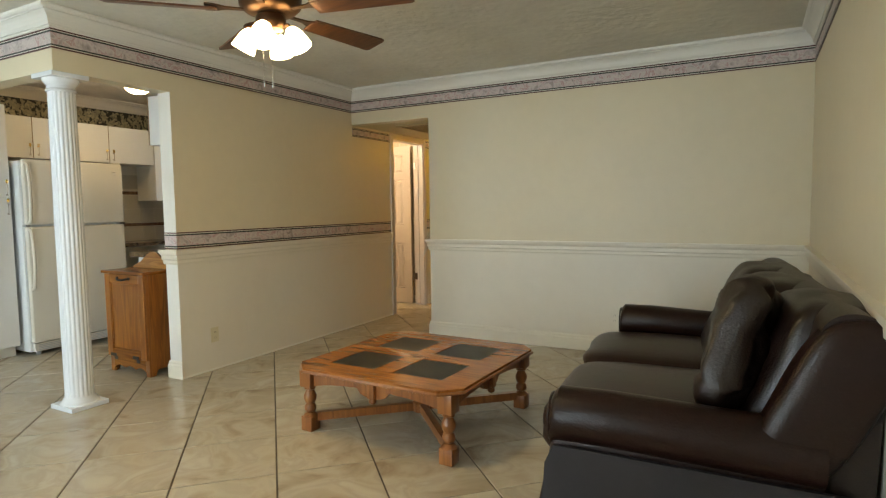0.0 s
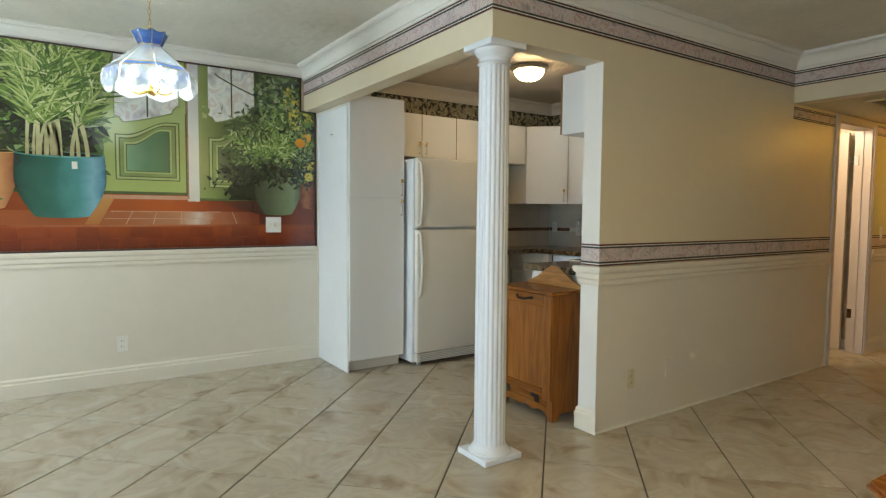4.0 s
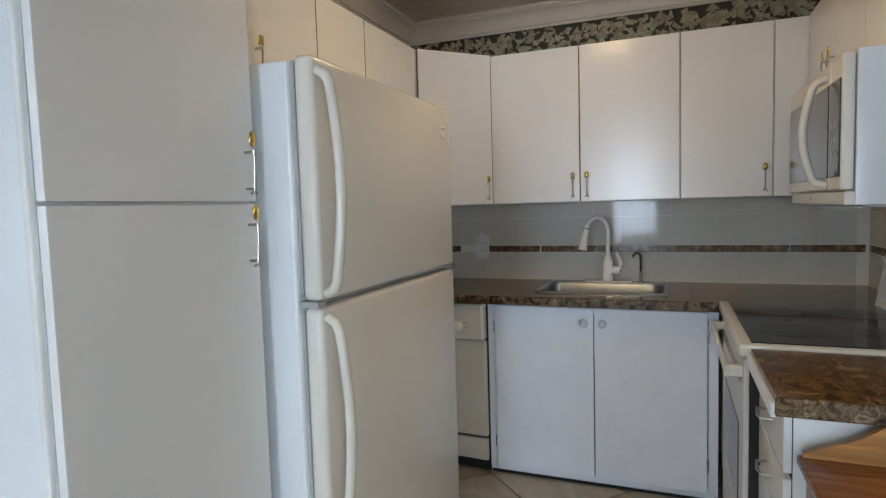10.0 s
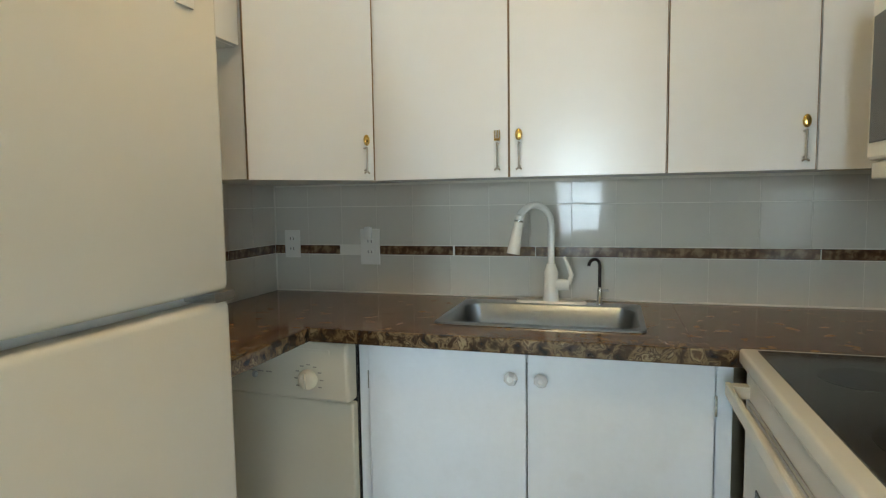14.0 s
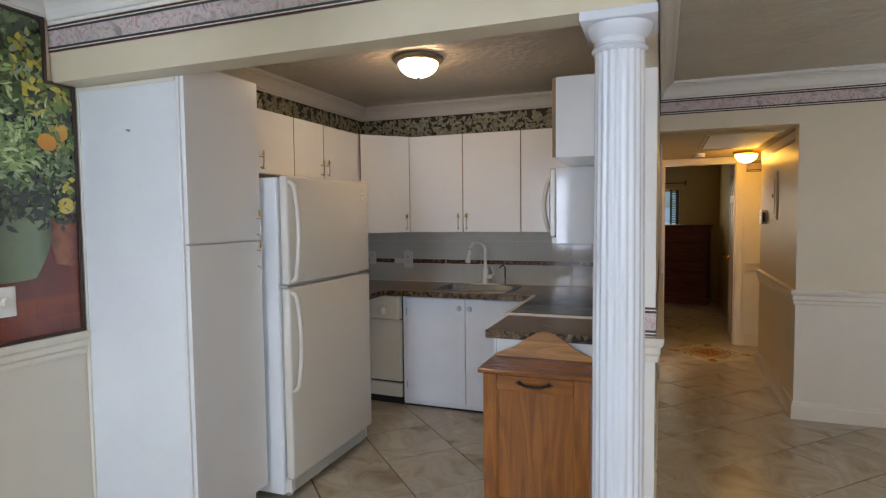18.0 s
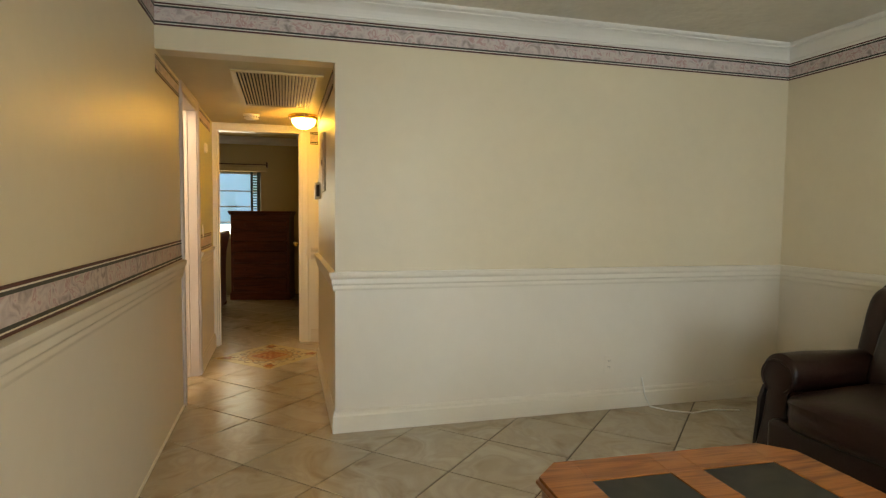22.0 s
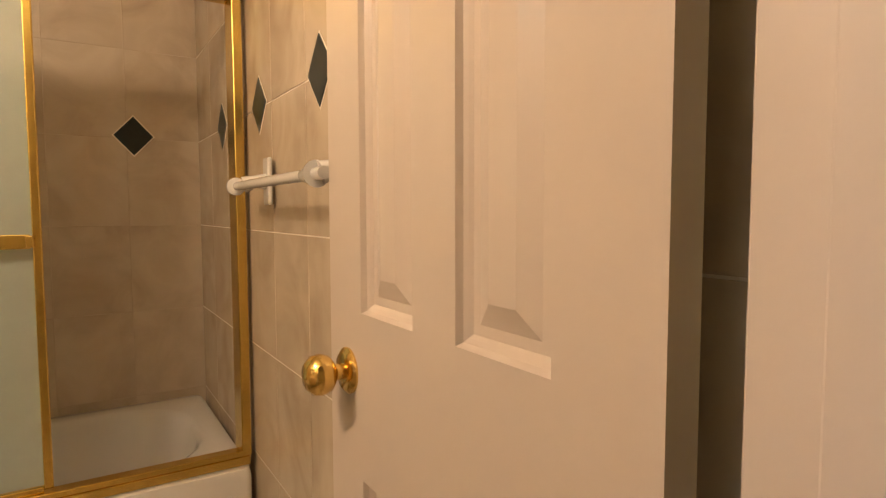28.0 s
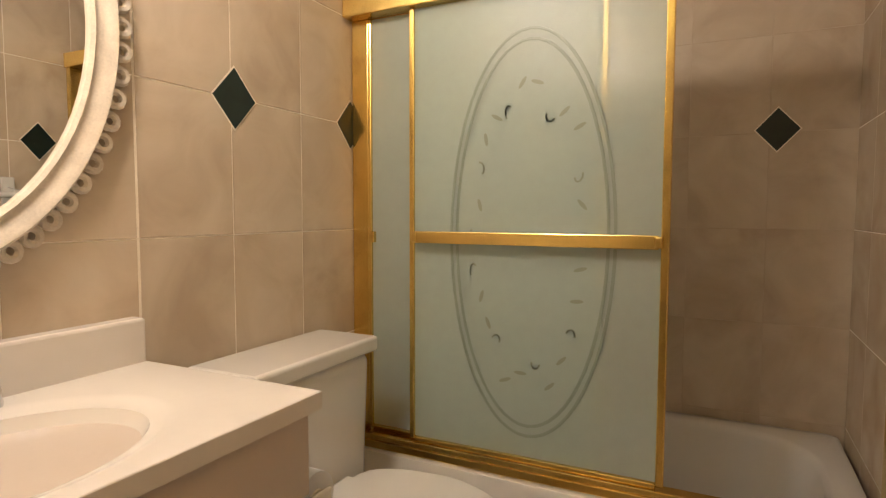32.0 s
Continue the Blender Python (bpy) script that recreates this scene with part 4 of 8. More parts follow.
part("caulk_line", B(MX + 0.01, WK - 0.01, KY - 0.012, KY - 0.003, CT1, CT1 + 0.006, 0.002), M_KGROUT, wt)

sink = thing("kitchen_sink", "drop-in stainless steel single bowl sink", "sink")
bm = bmesh.new()


def rounded(x0, x1, y0, y1, r, z, n=6):
    pts = []
    for cx, cy, a0 in ((x1 - r, y1 - r, 0), (x0 + r, y1 - r, 90), (x0 + r, y0 + r, 180), (x1 - r, y0 + r, 270)):
        for k in range(n + 1):
            a = radians(a0 + 90 * k / n)
            pts.append((cx + r * math.cos(a), cy + r * math.sin(a), z))
    return pts


def loft(rings, cap=True, bm=None):
    own = bm if bm is not None else bmesh.new()
    vs = [[own.verts.new(p) for p in ring] for ring in rings]
    for a, b in zip(vs, vs[1:]):
        n = len(a)
        for i in range(n):
            own.faces.new((a[i], a[(i + 1) % n], b[(i + 1) % n], b[i]))
    if cap:
        own.faces.new(vs[-1])
    return own


loft([rounded(-5.345, -4.725, 4.300, 4.735, 0.03, CT1 + 0.001), rounded(-5.343, -4.727, 4.302, 4.733, 0.03, CT1 + 0.006),
      rounded(-5.328, -4.742, 4.322, 4.662, 0.05, CT1 + 0.007), rounded(-5.322, -4.748, 4.328, 4.656, 0.05, CT1 + 0.001),
      rounded(-5.305, -4.765, 4.345, 4.640, 0.06, CT1 - 0.14), rounded(-5.26, -4.81, 4.39, 4.615, 0.05, CT1 - 0.155)], bm=bm)
part("bowl", bm, M_SINK, sink, "", True)
part("drain", L([(0.045, 0), (0.045, 0.004), (0.030, 0.002), (0.02, 0.001)], (-5.035, 4.50, CT1 - 0.155), 20), M_CHROME, sink)
fa = thing("kitchen_faucet", "white gooseneck pull-down faucet with a side lever", "faucet")
M_WFAU = mat("white_faucet_enamel", (0.80, 0.77, 0.70), 0.18)
fx, fy, fz = -5.028, 4.700, CT1 + 0.0075
part("base_plate", loft([rounded(fx - 0.125, fx + 0.125, fy - 0.028, fy + 0.028, 0.027, fz), rounded(fx - 0.12, fx + 0.12, fy - 0.023, fy + 0.023, 0.023, fz + 0.008)]), M_WFAU, fa, "", True)
part("body", L([(0.030, 0.008), (0.027, 0.02), (0.025, 0.09), (0.026, 0.11), (0.019, 0.125), (0.016, 0.14)], (fx, fy, fz), 20), M_WFAU, fa, "", True)
arc = [(fx, fy, fz + 0.14), (fx, fy, fz + 0.27)] + [(fx - 0.052 * (1 - math.cos(a)), fy - 0.045 * (1 - math.cos(a)), fz + 0.275 + 0.07 * math.sin(a)) for a in [radians(180 * k / 12) for k in range(11)]]
part("spout", tube(arc, 0.0125, 12), M_WFAU, fa, "", True)
hd0, hd1 = Vector(arc[-1]), Vector((fx - 0.118, fy - 0.10, fz + 0.18))
part("spray_head", C(hd0, hd1, 0.014, 0.023, 16), M_WFAU, fa, "", True)
part("spray_ring", C(hd0 + (hd1 - hd0) * 0.12, hd0 + (hd1 - hd0) * 0.17, 0.0155, 0.0158, 16), M_STEEL, fa)
part("lever_hub", C((fx + 0.02, fy, fz + 0.065), (fx + 0.065, fy - 0.005, fz + 0.065), 0.021, 0.019, 16), M_WFAU, fa, "", True)
part("lever", tube([(fx + 0.06, fy - 0.005, fz + 0.07), (fx + 0.072, fy - 0.008, fz + 0.10), (fx + 0.045, fy - 0.012, fz + 0.165)], [0.010, 0.008, 0.006], 10), M_WFAU, fa, "", True)
rf = thing("filter_faucet", "small chrome and black drinking water faucet on the sink deck", "faucet")
rx, ry = -4.862, 4.700
part("body", L([(0.014, 0), (0.014, 0.006), (0.009, 0.012), (0.009, 0.05), (0.006, 0.06)], (rx, ry, fz), 16), M_CHROME, rf, "", True)
part("spout", tube([(rx, ry, fz + 0.05), (rx, ry, fz + 0.13)] + [(rx - 0.018 * (1 - math.cos(a)), ry - 0.012 * (1 - math.cos(a)), fz + 0.135 + 0.022 * math.sin(a)) for a in [radians(20 * k) for k in range(10)]], 0.0055, 10), M_IRON, rf, "", True)
part("lever", B(rx + 0.004, rx + 0.03, ry - 0.005, ry + 0.005, fz + 0.045, fz + 0.052, 0.002), M_GASKET, rf)

# range
rg = thing("electric_range", "white free-standing electric range with a black glass cooktop", "range")
part("body", B(-4.478, WK - 0.02, 3.385, 4.155, 0.02, 0.885, 0.003), M_APPL, rg)
part("cooktop_frame", B(-4.525, WK - 0.12, 3.375, 4.165, 0.885, 0.922, 0.008, 3), M_APPL, rg, "", True)
gl = part("cooktop_glass", B(-4.490, -3.975, 3.405, 4.135, 0.9205, 0.9255, 0.001), M_BLACKGLASS, rg, "black ceramic glass")
for x, y, r in ((-4.345, 3.60, 0.105), (-4.345, 3.94, 0.078), (-4.10, 3.60, 0.078), (-4.10, 3.94, 0.105)):
    part("burner", L([(r, 0.9255), (r, 0.9260), (0.001, 0.9260)], (x, y, 0), 40), M_BURNER, gl, "round burner mark")
part("warning_mark", L([(0.022, 0.9255), (0.022, 0.9259), (0.001, 0.9259)], (-4.33, 3.775, 0), 20, sy=0.6), M_BURNER, gl)
od = part("oven_door", B(-4.510, -4.478, 3.395, 4.150, 0.215, 0.872, 0.006), M_APPL, rg, "white oven door")
part("oven_window", B(-4.513, -4.508, 3.52, 4.02, 0.36, 0.64, 0.002), M_DARKDOOR, od)
part("handle", B(-4.559, -4.546, 3.415, 4.135, 0.812, 0.846, 0.004), M_APPL, od, "white flat bar handle")
for y in (3.415, 4.105):
    part("handle_post", B(-4.548, -4.508, y, y + 0.030, 0.814, 0.844, 0.003), M_APPL, od)
for k in range(3):
    part("vent_slit", B(-4.5125, -4.509, 3.44, 4.11, 0.780 + 0.014 * k, 0.785 + 0.014 * k), M_GASKET, od)
part("drawer", B(-4.508, -4.478, 3.395, 4.150, 0.05, 0.205, 0.005), M_APPL, rg)
# Dark strip paints the shade in the gap beside the range.
part("side_gap", B(-4.497, -3.87, 3.3690, 3.3835, 0.02, 0.88), M_DARKGAP, rg)
part("foot_rail", B(-4.45, -3.87, 3.40, 4.14, 0.0, 0.02), M_GASKET, rg)
bg = part("backguard", prism([(-3.985, 0.92), (-3.86, 0.92), (-3.86, 1.185), (-3.925, 1.20), (-3.945, 1.185)], 'y', 3.378, 4.162), M_APPL_S, rg, "white control backguard")
for y in (3.46, 3.56, 3.98, 4.08):
    part("knob", C((-3.958, y, 1.10), (-3.985, y, 1.095), 0.026, 0.022, 18), M_APPL, bg, "", True)
part("clock", B(-3.972, -3.955, 3.68, 3.86, 1.075, 1.135), M_BLACKGLASS, bg)

# drawer base and short worktop at the end of the run
db = thing("drawer_base_cabinet", "white drawer cabinet at the end of the kitchen run", "cabinet")
part("body", B(-4.455, WK - 0.003, 2.965, 3.365, 0.09, 0.872, 0.002), M_WHITE, db)
part("toe_kick", B(-4.40, WK - 0.003, 2.975, 3.36, 0.0, 0.09), M_WHITE, db)
for z0, z1 in ((0.10, 0.335), (0.347, 0.575), (0.587, 0.712), (0.724, 0.862)):
    d = cabinet_door(db, 'x', -4.455, 2.968, 3.362, z0, z1, out=-1, name="drawer", bands=False)
    zc = (z0 + z1) / 2
    part("handle", tube([(-4.473, 3.12, zc), (-4.498, 3.125, zc), (-4.502, 3.165, zc - 0.004), (-4.498, 3.205, zc), (-4.473, 3.21, zc)], 0.004, 8), M_PEWTER, d, "", True)
# Dark sheet behind the drawer fronts paints the shade between them.
part("drawer_gap_shade", B(-4.4565, -4.4545, 2.968, 3.362, 0.095, 0.866), M_DARKGAP, db, "dark sheet standing in for shade between the drawers")
w2 = thing("short_worktop", "brown mottled laminate worktop end beside the range", "worktop")
part("slab", B(-4.495, WK - 0.003, 2.925, 3.368, CT0, CT1, 0.003), M_COUNTER, w2)
part("front_edge", B(-4.4985, WK - 0.003, 2.912, 2.9255, CT0 - 0.001, CT1 + 0.001, 0.004), M_COUNTERE, w2, "lighter mottled edge")
part("side_edge", B(-4.506, -4.4945, 2.926, 3.368, CT0 - 0.008, CT1 - 0.014, 0.003), M_WHITE_P, w2, "white painted edge strip")
sp = thing("spoon_rest", "small white dish on the worktop end", "dish")
part("dish", L([(0.03, 0), (0.045, 0.004), (0.048, 0.009), (0.042, 0.007), (0.001, 0.004)], (-3.90, 3.10, CT1 + 0.001), 18), M_PORC, sp, "", True)

# ceiling light
def dome_light(name, x, y, top, r, drop, glow, label, metal):
    t = thing(name, label, "ceiling light", (x, y, top))
    part("pan", L([(0.02, 0), (r * 1.02, 0), (r * 1.09, -0.006), (r * 1.10, -0.016), (r * 1.05, -0.027), (r * 0.95, -0.035), (r * 0.85, -0.037)], seg=36), metal, t, "turned metal pan", True)
    prof = [(r * 0.86 * math.cos(a), -0.034 - drop * math.sin(a)) for a in [radians(9 * k) for k in range(10)]] + [(0.004, -0.034 - drop)]
    part("glass_dome", L(prof, seg=32), glow, t, "glowing frosted glass bowl", True)
    part("finial", L([(0.001, -0.030 - drop), (0.010, -0.034 - drop), (0.008, -0.042 - drop), (0.004, -0.050 - drop), (0.001, -0.052 - drop)], seg=14), metal, t, "", True)
    return t


dome_light("kitchen_ceiling_light", -5.07, 3.45, CEIL - 0.006, 0.140, 0.085, M_LAMPK, "flush ceiling light with a frosted bowl and pewter rim", M_PEWTER)

# dark leafy border above the cabinets
def leaf_border(p0, p1, out, z0, z1, seed):
    rnd = random.Random(seed)
    band = mold("trim_kitchen_border", [(0, z0), (0.003, z0), (0.003, z1), (0, z1)], p0, p1, out, M_KBORDER, label="dark wallpaper border printed with cream scrolling leaves")
    bm = bmesh.new()
    a, o = Vector((*p0, 0)), Vector((*out, 0))
    d = Vector((*p1, 0)) - a
    n = d.length
    d.normalize()
    x = 0.03
    while x < n - 0.03:
        for k in range(19):
            c = Vector((x + rnd.uniform(-0.05, 0.05), rnd.uniform(z0 + 0.02, z1 - 0.02), 0))
            ang, s = rnd.uniform(0, 6.28), rnd.uniform(0.012, 0.034)
            pts = []
            for j in range(9):
                t = j / 8
                w = s * 0.62 * math.sin(math.pi * t) * (1 + 0.35 * math.sin(9 * t + k))
                u = s * (2 * t - 1)
                bend = 0.5 * s * math.sin(2.5 * t)
                pts.append((u, w + bend))
            low = [(s * (2 * t / 8 - 1), 0.5 * s * math.sin(2.5 * t / 8) - s * 0.28 * math.sin(math.pi * t / 8)) for t in range(8, 0, -1)]
            vs = []
            for u, w in pts + low[1:-1]:
                px = c.x + u * math.cos(ang) - w * math.sin(ang)
                pz = min(max(c.y + u * math.sin(ang) + w * math.cos(ang), z0 + 0.004), z1 - 0.004)
                vs.append(bm.verts.new(a + d * min(max(px, 0.002), n - 0.002) + o * (0.0036 + 0.0002 * k) + Vector((0, 0, pz))))
            try:
                bm.faces.new(vs)
            except ValueError:
                pass
        x += 0.062
    ob = part("leaf_print", bm, M_KLEAF, band)
    tagged(ob, "", "", "", "stuff")


leaf_border((MX, 2.60), (MX, KY), (1, 0), 2.125, 2.337, 1)
leaf_border((MX, KY), (WK, KY), (0, -1), 2.125, 2.337, 2)
leaf_border((WK, KY), (WK, 2.90), (-1, 0), 2.125, 2.337, 3)


# outlets and switches
def outlet(x, y, z, axis, out, material=M_PLASTIC, name="outlet", label="white duplex outlet with plate", w=0.072, h=0.115, kind="duplex"):
    t = thing(name, label, name.replace("_", " "), (x, y, z), {('y', -1): 0, ('x', 1): 90, ('y', 1): 180, ('x', -1): -90}[(axis, out)], "wall plates")
    part("plate", B(-w / 2, w / 2, -0.006, 0, -h / 2, h / 2, 0.003), material, t)
    if kind == "duplex":
        for s in (-1, 1):
            part("socket", L([(0.016, 0), (0.016, 0.002), (0.001, 0.002)], (0, -0.006, s * 0.021), 16, turn=Matrix.Rotation(radians(90), 3, 'X')), material, t)
            for q in (-1, 1):
                part("slot", B(q * 0.007 - 0.0012, q * 0.007 + 0.0012, -0.0092, -0.0075, s * 0.021 - 0.005, s * 0.021 + 0.006), M_SLOT, t)
    elif kind == "toggle":
        part("toggle", B(-0.005, 0.005, -0.016, -0.005, -0.004, 0.012, 0.002), material, t)
    return t


outlet(-6.12, KY - 0.008, 1.115, 'y', -1)
ot = outlet(-5.765, KY - 0.008, 1.105, 'y', -1, w=0.085, h=0.145, label="white outlet plate with a plug-in night light")
part("night_light", B(-0.018, 0.014, -0.032, -0.006, 0.030, 0.082, 0.008), M_PLASTIC, ot, "small white plug-in light", True)
outlet(MX, 0.61, 0.295, 'x', 1)
outlet(WX, 3.055, 0.275, 'x', 1, M_OUTLET, label="ivory duplex outlet in the partition wall")
outlet(WX, 3.43, 0.295, 'x', 1, M_LOW, label="painted-over cover plate low on the wall", name="cover_plate", kind="blank")
outlet(-1.02, FY, 0.30, 'y', -1, M_LOW, label="painted duplex outlet low in the far wall")
outlet(WK, 3.20, 1.42, 'x', -1, label="white switch plate above the worktop", name="switch_plate", kind="toggle")
outlet(WK, 3.02, 1.40, 'x', -1, label="white outlet above the worktop")
md_ = outlet(MX + 0.0135, 1.71, 1.15, 'x', 1, label="white plate with a round dimmer knob", name="dimmer_switch", w=0.125, h=0.125, kind="blank")
part("dimmer_knob", C((0.02, -0.006, 0), (0.02, -0.028, 0), 0.020, 0.018, 18), M_BISQUE, md_, "cream dimmer knob", True)
part("plate_slot", B(-0.04, -0.015, -0.008, -0.005, -0.018, 0.018, 0.001), M_BISQUE, md_)

# oak tilt-out bin
bn = thing("tilt_out_bin_cabinet", "honey oak tilt-out trash bin cabinet with an arched back board", "cabinet")
X0, X1, Y0, Y1 = -4.436, -3.960, 2.675, 2.925
for x in (X0, X1 - 0.02):
    part("side", prism([(Y0 + 0.02, 0), (Y0 + 0.05, 0), (Y0 + 0.07, 0.045), (Y1 - 0.06, 0.045), (Y1 - 0.04, 0), (Y1, 0), (Y1, 0.77), (Y0 + 0.02, 0.77)], 'x', x, x + 0.02), M_OAK, bn)
part("back", B(X0 + 0.02, X1 - 0.02, Y1 - 0.012, Y1, 0.05, 0.77), M_OAK, bn)
part("stile", B(X0, X0 + 0.045, Y0, Y0 + 0.02, 0.0, 0.77, 0.003), M_OAK, bn)
part("stile", B(X1 - 0.045, X1, Y0, Y0 + 0.02, 0.0, 0.77, 0.003), M_OAK, bn)
ap = [(X0 + 0.045, 0.12), (X0 + 0.045, 0.03)] + [(X0 + 0.045 + (X1 - X0 - 0.09) * k / 16, 0.035 + 0.022 * abs(math.sin(math.pi * k / 16 * 3))) for k in range(1, 16)] + [(X1 - 0.045, 0.03), (X1 - 0.045, 0.12)]
part("apron", prism(ap, 'y', Y0 + 0.001, Y0 + 0.019), M_OAKX, bn, "scalloped bottom apron")
dr = part("door", B(X0 + 0.062, X1 - 0.062, Y0 - 0.006, Y0 + 0.006, 0.185, 0.700, 0.002), M_OAK, bn, "recessed panel of the tilt-out door")
for x in (X0 + 0.003, X1 - 0.066):
    part("frame_stile", B(x, x + 0.063, Y0 - 0.020, Y0 - 0.001, 0.127, 0.766, 0.003), M_OAK, dr)
for z, h in ((0.127, 0.062), (0.700, 0.066)):
    part("frame_rail", B(X0 + 0.0665, X1 - 0.0665, Y0 - 0.0195, Y0 - 0.001, z, z + h, 0.003), M_OAKX, dr)
for z0, z1 in ((0.189, 0.195), (0.694, 0.700)):
    part("panel_bead", B(X0 + 0.066, X1 - 0.066, Y0 - 0.013, Y0 - 0.004, z0, z1, 0.002), M_OAKX, dr)
for x in (X0 + 0.066, X1 - 0.072):
    part("panel_bead", B(x, x + 0.006, Y0 - 0.013, Y0 - 0.004, 0.195, 0.694, 0.002), M_OAK, dr)
hy = Y0 - 0.020
part("handle", tube([(-4.265, hy, 0.738), (-4.255, hy - 0.016, 0.738), (-4.235, hy - 0.024, 0.730), (-4.198, hy - 0.026, 0.727), (-4.161, hy - 0.024, 0.730), (-4.141, hy - 0.016, 0.738), (-4.131, hy, 0.738)], [0.007, 0.006, 0.0065, 0.007, 0.0065, 0.006, 0.007], 8), M_IRON, bn, "black iron bail handle", True)
for x in (-4.265, -4.131):
    sg = 1 if x > -4.2 else -1
    part("handle_plate", prism([(x - 0.012 * sg, 0.738), (x, 0.752), (x + 0.010 * sg, 0.742), (x + 0.020 * sg, 0.738), (x + 0.010 * sg, 0.734), (x, 0.724)], 'y', hy - 0.004, hy), M_IRON, bn, "arrow-shaped iron back plate")
for x in (-4.36, -4.09):
    hg = part("hinge", B(x - 0.035, x + 0.035, Y0 - 0.024, Y0 - 0.0195, 0.128, 0.152, 0.002), M_IRON, bn, "black iron butterfly hinge")
    part("hinge_leaf", B(x - 0.02, x + 0.02, Y0 - 0.005, Y0 - 0.0005, 0.095, 0.125, 0.002), M_IRON, hg)
part("top", B(X0 - 0.020, X1 + 0.020, Y0 - 0.034, Y1, 0.77, 0.792, 0.006), M_OAKX, bn)
ar = [(X0 - 0.01, 0.792)] + [(X0 - 0.01 + (X1 - X0 + 0.02) * k / 24, 0.80 + 0.035 * min(1, 6 * min(k, 24 - k) / 24) + 0.085 * max(0, math.sin(math.pi * (k - 4) / 16)) ** 1.3 * (4 <= k <= 20)) for k in range(25)] + [(X1 + 0.01, 0.792)]
part("back_board", prism(ar, 'y', Y1 - 0.020, Y1 - 0.002), M_OAKL, bn, "arched pale oak back board")

# fluted column
M_COL = mat("glossy_white_column", (0.72, 0.75, 0.78), 0.16, var=0.01, scale=4)
cl = thing("column", "white fluted column with a square base and capital", "column", (-3.805, 2.078, 0))
part("plinth", B(-0.118, 0.118, -0.118, 0.118, 0.0, 0.030, 0.004), M_COL, cl)
part("base_ring", L([(0.112, 0.030), (0.112, 0.036), (0.098, 0.048), (0.090, 0.062), (0.082, 0.075)], seg=40), M_COL, cl, "", True)
bm = bmesh.new()
ring = []
FLUTE = (0, 0, 0.45, 0.8, 1.0, 0.8, 0.45, 0)
for z, r in ((0.07, 0.084), (0.09, 0.082), (1.2, 0.080), (1.975, 0.075), (1.985, 0.076)):
    rr = []
    for i in range(160):
        a = 2 * math.pi * i / 160
        f = FLUTE[i % 8] * (1 if 0.08 < z < 1.98 else 0)
        rr.append(bm.verts.new(((r - 0.0042 * f) * math.cos(a), (r - 0.0042 * f) * math.sin(a), z)))
    ring.append(rr)
for a, b in zip(ring, ring[1:]):
    for i in range(160):
        bm.faces.new((a[i], a[(i + 1) % 160], b[(i + 1) % 160], b[i]))
part("shaft", bm, M_COL, cl, "fluted glossy shaft", True)
part("capital_ring", L([(0.074, 1.980), (0.083, 1.984), (0.086, 1.990), (0.083, 1.996), (0.077, 2.000), (0.077, 2.018), (0.084, 2.026), (0.094, 2.040), (0.100, 2.052), (0.100, 2.060)], seg=40), M_COL, cl, "", True)
part("abacus", B(-0.112, 0.112, -0.112, 0.112, 2.060, 2.089, 0.004), M_COL, cl)
# ---- living and dining room ----
# coffee table
TX, TY, TS, TZ = -1.722, 2.870, 0.525, 0.376
ct = thing("coffee_table", "square stained oak coffee table with four slate inlays and turned legs", "coffee table", (TX, TY, 0), -2.0)
c = 0.095
oct_ = [(-TS + c, -TS), (TS - c, -TS), (TS, -TS + c), (TS, TS - c), (TS - c, TS), (-TS + c, TS), (-TS, TS - c), (-TS, -TS + c)]
i0, i1 = 0.062, 0.365
bm = bmesh.new()
top_z, bot_z = TZ, TZ - 0.028
# top as a frame of rails round four wells
rails = [(-TS, -i1, -TS, TS), (i1, TS, -TS, TS), (-i0, i0, -i1, i1), (-i1, -i0, -TS, -i1), (-i1, -i0, i1, TS), (i0, i1, -TS, -i1), (i0, i1, i1, TS), (-i1, -i0, -i0, i0), (i0, i1, -i0, i0), (-i0, i0, -TS, -i1), (-i0, i0, i1, TS)]
tp = prism(oct_, 'z', bot_z, top_z - 0.006)
part("top_board", tp, M_TBL, ct)
for k, (x0, x1, y0, y1) in enumerate(rails):
    if abs(x0) > 0.5 or abs(x1) > 0.5:
        s = -1 if x0 < 0 else 1
        xo = s * TS
        pts = [(s * i1, -TS), (s * (TS - c), -TS), (xo, -TS + c), (xo, TS - c), (s * (TS - c), TS), (s * i1, TS)]
        part("top_rail", prism(pts if s > 0 else pts[::-1], 'z', top_z - 0.006, top_z), M_TBL, ct)
    else:
        part("top_rail", B(x0 + 0.0004, x1 - 0.0004, y0 + 0.0004, y1 - 0.0004, top_z - 0.006, top_z, 0.0006, 1), M_TBL if k < 7 else M_TBL, ct)
for sx in (-1, 1):
    for sy in (-1, 1):
        a, b = sorted((sx * i0, sx * i1))
        d, e = sorted((sy * i0, sy * i1))
        part("slate_inlay", B(a + 0.003, b - 0.003, d + 0.003, e - 0.003, top_z - 0.006, top_z - 0.0018, 0.001, 1), M_SLATE, ct, "dark slate tile")
edge = [((oct_[k][0] * 1.006, oct_[k][1] * 1.006, TZ - 0.020)) for k in range(8)]
part("edge_moulding", tube(edge, 0.009, 8, closed=True), M_TBLD, ct, "", True)
lp = TS - 0.075
LEG = [(0.020, 0.105), (0.030, 0.112), (0.034, 0.125), (0.030, 0.145), (0.022, 0.155), (0.030, 0.165), (0.036, 0.185), (0.036, 0.200), (0.026, 0.222), (0.022, 0.232), (0.032, 0.238), (0.032, 0.246), (0.022, 0.252)]
